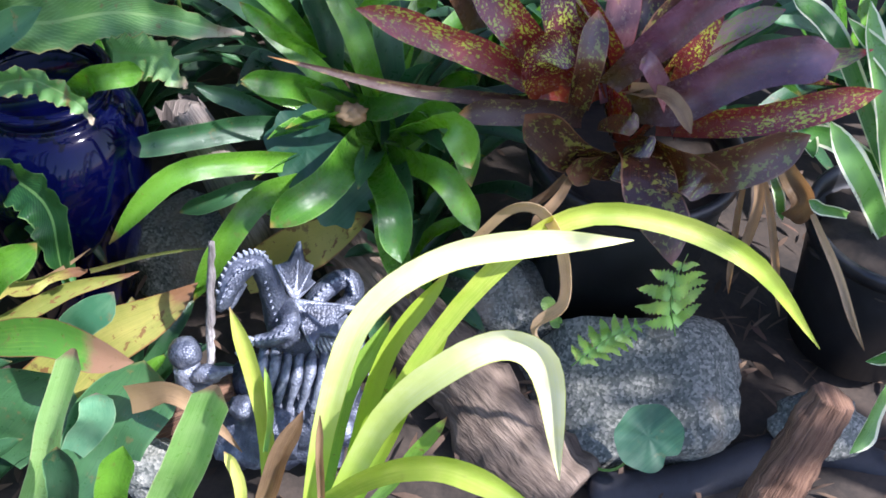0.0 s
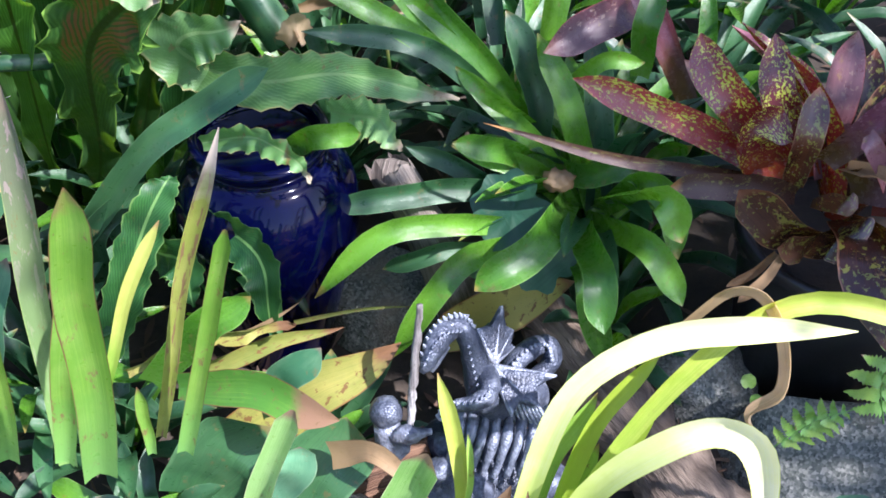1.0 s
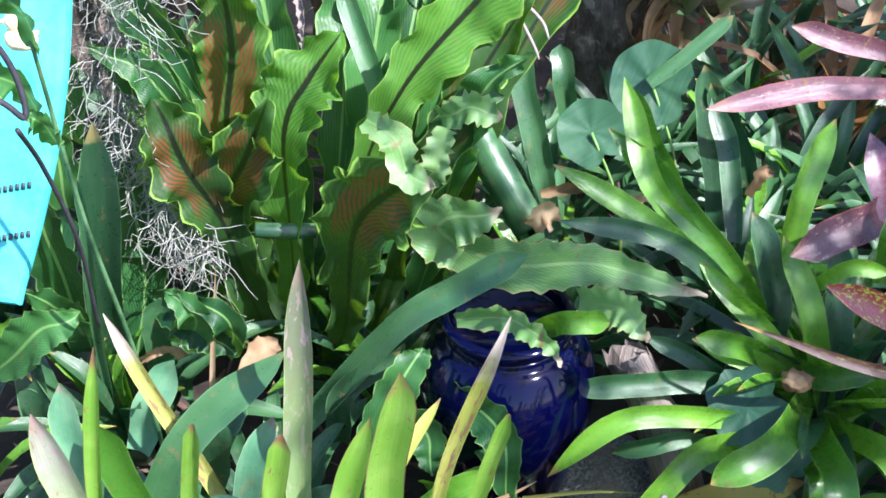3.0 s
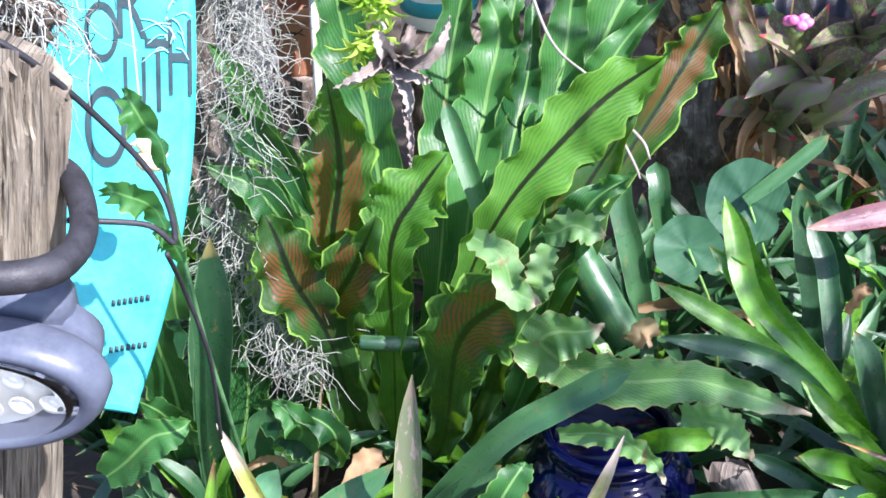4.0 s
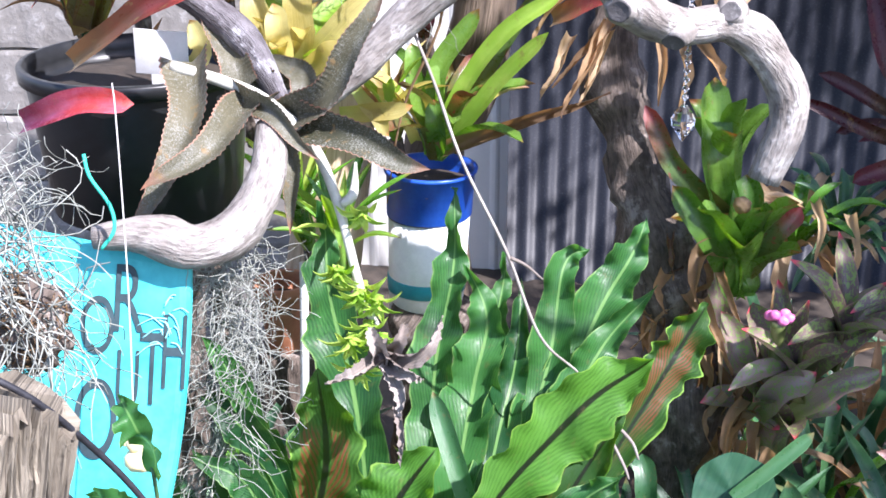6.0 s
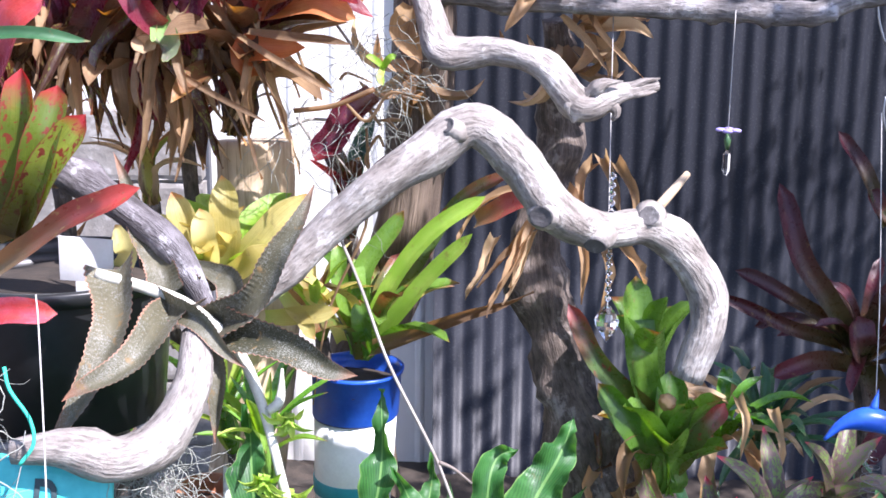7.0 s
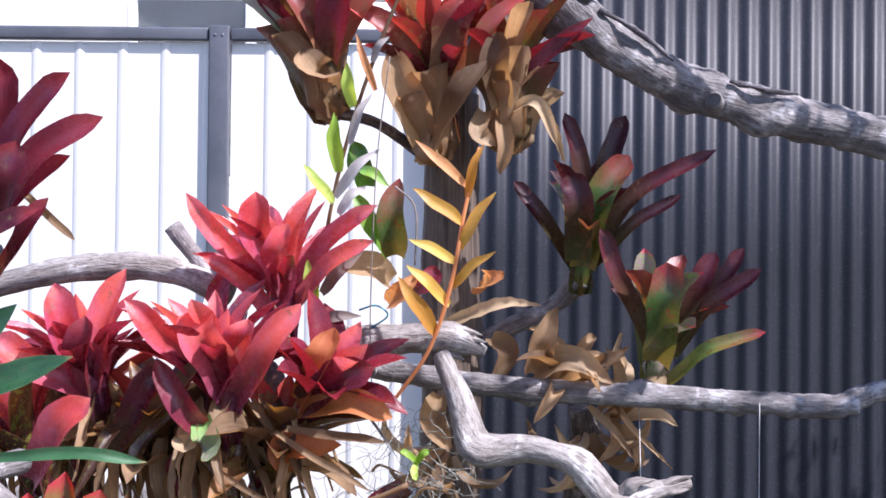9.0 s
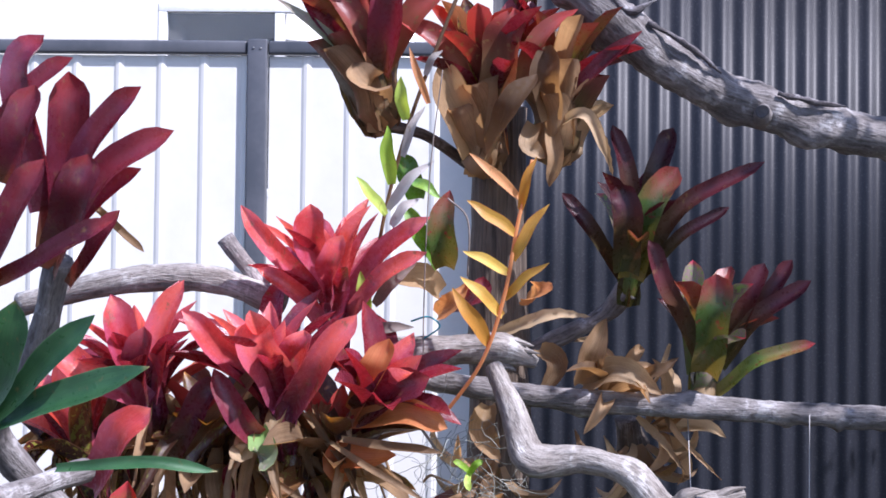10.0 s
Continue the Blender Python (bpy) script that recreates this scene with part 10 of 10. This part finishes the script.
orchid("climbing_orchid", ((-1.247, 2.208, 1.711), (-1.161, 2.192, 1.825), (-1.114, 2.184, 1.957), (-1.092, 2.189, 2.087), (-1.064, 2.196, 2.216)), (
    ((-1.150, 2.195, 1.858), (-1.205, 2.134, 1.967), 0.04, M_ORCHID), ((-1.122, 2.193, 1.913), (-1.190, 2.138, 1.989), 0.034, M_ORCHID), ((-1.117, 2.194, 1.946), (-1.028, 2.190, 2.017), 0.026, M_ORCHID), ((-1.106, 2.186, 1.995), (-1.186, 2.139, 2.037), 0.028, M_ORCHID),
    ((-1.099, 2.188, 2.022), (-1.029, 2.188, 2.130), 0.03, M_ORCHID), ((-1.096, 2.188, 2.071), (-1.180, 2.139, 2.134), 0.032, M_ORCHID), ((-1.089, 2.189, 2.142), (-1.176, 2.139, 2.225), 0.026, M_ORANGE), ((-1.086, 2.191, 2.120), (-1.053, 2.179, 2.221), 0.024, M_ORCHID)),
    "climbing orchid stem with golden-yellow leaves", M_ORANGE)
orchid("climbing_orchid", ((-1.425, 2.252, 1.929), (-1.378, 2.223, 2.124), (-1.321, 2.196, 2.290), (-1.261, 2.192, 2.444), (-1.219, 2.204, 2.555)), (
    ((-1.326, 2.194, 2.301), (-1.322, 2.152, 2.382), 0.032, M_LIMEROS), ((-1.360, 2.207, 2.174), (-1.355, 2.164, 2.287), 0.036, M_LIMEROS), ((-1.374, 2.213, 2.112), (-1.421, 2.166, 2.186), 0.03, M_LIMEROS), ((-1.331, 2.194, 2.228), (-1.284, 2.187, 2.327), 0.024, M_BLEACH), ((-1.365, 2.206, 2.123), (-1.265, 2.194, 2.219), 0.03, M_BLEACH),
    ((-1.359, 2.208, 2.089), (-1.299, 2.206, 2.145), 0.03, M_BLEACH), ((-1.406, 2.237, 1.930), (-1.311, 2.225, 2.016), 0.035, M_BLEACH), ((-1.417, 2.234, 1.918), (-1.422, 2.200, 1.998), 0.03, M_LIMEROS), ((-1.282, 2.186, 2.388), (-1.244, 2.177, 2.434), 0.02, M_BLEACH), ((-1.276, 2.189, 2.332), (-1.314, 2.175, 2.443), 0.02, M_ORANGE),
    ((-1.417, 2.235, 1.872), (-1.319, 2.235, 1.886), 0.03, M_BLEACH), ((-1.339, 2.276, 2.184), (-1.277, 2.276, 2.149), 0.03, M_LIME)),
    "climbing orchid with lime and silvery leaves", M_DEAD)
branch("aerial_root", ((-1.250, 2.196, 2.399), (-1.271, 2.193, 2.221), (-1.280, 2.192, 2.044), (-1.284, 2.194, 1.844), (-1.278, 2.198, 1.711)), (0.0013,) * 5, M_BLEACH, "thin pale hanging aerial root", "root", seg=30, sides=5)
branch("aerial_root", ((-1.245, 2.223, 2.145), (-1.201, 2.217, 2.100), (-1.201, 2.219, 1.989)), (0.002,) * 3, M_BLEACH, "thin pale hanging aerial root", "root", seg=14, sides=5)
moss("root_tangle", ((-1.417, 2.241, 1.491), (-1.329, 2.269, 1.492), (-1.252, 2.326, 1.558), (-1.287, 2.286, 1.397)), 0.05, 70, 0.20, 11, "tangle of thin pale aerial roots")
moss("root_tangle", ((-1.279, 2.319, 1.671), (-1.232, 2.326, 1.602), (-1.256, 2.327, 1.483)), 0.03, 50, 0.18, 12, "tangle of thin pale aerial roots")
branch("twig", ((-1.355, 2.159, 1.518), (-1.273, 2.166, 1.532), (-1.195, 2.175, 1.566)), (0.005, 0.005, 0.005), M_DEAD, "dry curved stalk among roots", "stalk", seg=12)
rk = random.Random(31)
for i in range(13):
    a0 = Vector((rk.uniform(-1.42, -1.20), rk.uniform(2.20, 2.34), rk.uniform(1.44, 1.66)))
    d0 = Vector((rk.gauss(0, 0.08), rk.gauss(0, 0.03), rk.gauss(-0.05, 0.12)))
    branch("aerial_root", (a0, a0 + d0 * 0.5 + Vector((rk.gauss(0, 0.025), 0, rk.gauss(0, 0.025))), a0 + d0, a0 + d0 * 1.5 + Vector((rk.gauss(0, 0.03), 0, -0.02))), (0.003, 0.0035, 0.003, 0.0015), M_TAN if i % 3 else M_BLEACH, "thin dry root among the driftwood", "root", seg=14, sides=6)
sb2 = thing("small_bromeliad", (-1.190, 2.226, 1.607), "tiny lime shoot on the pole", "bromeliad")
for pts in (((-1.195, 2.224, 1.601), (-1.205, 2.203, 1.620), (-1.221, 2.199, 1.625)), ((-1.195, 2.224, 1.601), (-1.179, 2.211, 1.620), (-1.165, 2.217, 1.629)), ((-1.195, 2.224, 1.601), (-1.192, 2.201, 1.587), (-1.186, 2.200, 1.571))):
    leaf(sb2, pts, 0.014, M_LIMEROS, rows=6)

# white stake and terracotta pot beyond the fern
branch("white_stake", ((-1.527, 2.159, 0.745), (-1.536, 2.151, 0.416), (-1.62, 2.25, GROUND - 0.03)), (0.010, 0.010, 0.010), M_WHITE, "thin white plastic stake", "stake", rough=0, sides=12)
tp = (-1.624, 2.236, 0.586)
pot("plant_pot", (tp[0], tp[1], tp[2] - 0.1), 0.06, 0.17, M_TERRA, "small terracotta pot in the sun", 0.7)
branch("stump", ((tp[0], tp[1], tp[2] - 0.1), (tp[0], tp[1], 0.2), (tp[0], tp[1], GROUND - 0.04)), (0.07, 0.075, 0.08), M_TRUNK, "stump under the terracotta pot", "stump", rough=0.15)
branch("twine", ((-1.483, 1.396, 1.232), (-1.471, 1.389, 1.200), (-1.439, 1.387, 1.160), (-1.428, 1.378, 1.125), (-1.443, 1.362, 1.096)), (0.003,) * 5, M_GREENTWINE, "green plastic twine round the branch", "twine", seg=20, sides=6)
branch("twine", ((-1.337, 2.268, 1.897), (-1.297, 2.260, 1.907), (-1.275, 2.268, 1.887), (-1.315, 2.277, 1.860)), (0.002,) * 4, M_TEALBAND, "blue twine knotted on the driftwood", "twine", seg=16, sides=6)

# tangle of leaves behind the tub
bt = random.Random(17)
for at, ax, mats, label in (((-1.963, 2.258, 1.306), (-0.1, -0.3, 1), (M_DEAD, M_TAN, M_REDGREEN), "half-dry bromeliad behind the black tub"), ((-1.796, 2.354, 1.261), (0.1, -0.3, 1), (M_DEAD, M_TAN, M_OLDYEL), "dry brown bromeliad behind the driftwood"),
                            ((-2.028, 2.154, 1.197), (-0.2, -0.3, 1), (M_DEAD, M_REDGREEN, M_STRAP_D), "small bromeliad at the tub's rim"), ((-1.711, 2.366, 1.405), (0.2, -0.4, 0.4), (M_TAN, M_DEAD, M_ORANGE), "withered bromeliad under the red rosettes")):
    h = thing("half_dry_bromeliad", at, label, "bromeliad")
    vase(h, at, ax, 12, 0.24, 0.034, mats, bt.randrange(9999), (15, 100), 0.03, shape=fit_taper, cup=0.5)
    limb(h, "stem", (at, tuple(Vector(at) + Vector((0.0, 0.02, -0.15))), tuple(Vector(at) + Vector((0.02, 0.05, -0.35)))), (0.02, 0.018, 0.016), M_TRUNK, seg=10, rough=0.2)

# dry leaves hanging down the trunk
sk = thing("dead_leaves", (-0.723, 2.592, 0.468), "dry brown leaves hanging down the tree trunk", "dead leaves")
for i in range(46):
    a0 = Vector((-0.864, 2.606, 0.640)).lerp(Vector((-0.557, 2.537, 0.332)), bt.random()) + Vector((bt.gauss(0, 0.03), bt.uniform(-0.06, 0.03), bt.gauss(0, 0.10)))
    d0 = Vector((bt.gauss(0, 0.05), bt.gauss(-0.02, 0.03), -bt.uniform(0.07, 0.2)))
    leaf(sk, (a0, a0 + d0 * 0.5 + Vector((bt.gauss(0, 0.02), -0.015, 0.01)), a0 + d0), bt.uniform(0.012, 0.035), (M_DEAD, M_TAN, M_DEAD, M_RUST)[i % 4], shape=fit_taper, cup=0.6, wave=0.005, waves=3, seed=i + 300, twist=bt.uniform(-1.5, 1.5))

# leafy clumps between the driftwood and the fence
for at, ax, mats, ln, w, n, label in (((-1.429, 2.164, 0.714), (0.0, -0.2, 1), (M_LIMEROS, M_STRAP, M_LIME), 0.30, 0.022, 20, "bright lime leafy clump in a gap of sun"), ((-1.575, 2.282, 0.723), (-0.1, -0.2, 1), (M_STRAP, M_LIMEROS), 0.28, 0.024, 18, "bright green leafy clump before the fence"),
                                      ((-1.423, 2.609, 1.156), (0.1, -0.2, 1), (M_STRAP_D, M_RUST, M_REDDARK), 0.26, 0.05, 9, "wine and green bromeliad behind the driftwood"), ((-1.428, 2.445, 0.954), (-0.1, -0.2, 1), (M_LIMEROS, M_GOLD, M_DEAD), 0.22, 0.024, 14, "pale lime shoots beside the bucket"),
                                      ((-1.750, 2.140, 0.809), (-0.2, -0.2, 1), (M_DEAD, M_TAN, M_STRAP), 0.26, 0.024, 16, "dry and green strap leaves behind the driftwood"), ((-2.007, 2.343, 0.866), (-0.2, -0.2, 1), (M_DEAD, M_STRAP_D, M_TAN), 0.34, 0.024, 16, "dry strap leaves against the fence")):
    h = thing("leafy_clump", at, label, "plant")
    vase(h, at, ax, n, ln, w, mats, bt.randrange(9999), (10, 80), 0.03, shape=fit_strap, cup=0.35)
    limb(h, "stem", (at, tuple(Vector(at) + Vector((0.0, 0.02, -0.2))), (at[0], at[1] + 0.05, GROUND - 0.03)), (0.016, 0.018, 0.02), M_TRUNK, seg=10, rough=0.2)
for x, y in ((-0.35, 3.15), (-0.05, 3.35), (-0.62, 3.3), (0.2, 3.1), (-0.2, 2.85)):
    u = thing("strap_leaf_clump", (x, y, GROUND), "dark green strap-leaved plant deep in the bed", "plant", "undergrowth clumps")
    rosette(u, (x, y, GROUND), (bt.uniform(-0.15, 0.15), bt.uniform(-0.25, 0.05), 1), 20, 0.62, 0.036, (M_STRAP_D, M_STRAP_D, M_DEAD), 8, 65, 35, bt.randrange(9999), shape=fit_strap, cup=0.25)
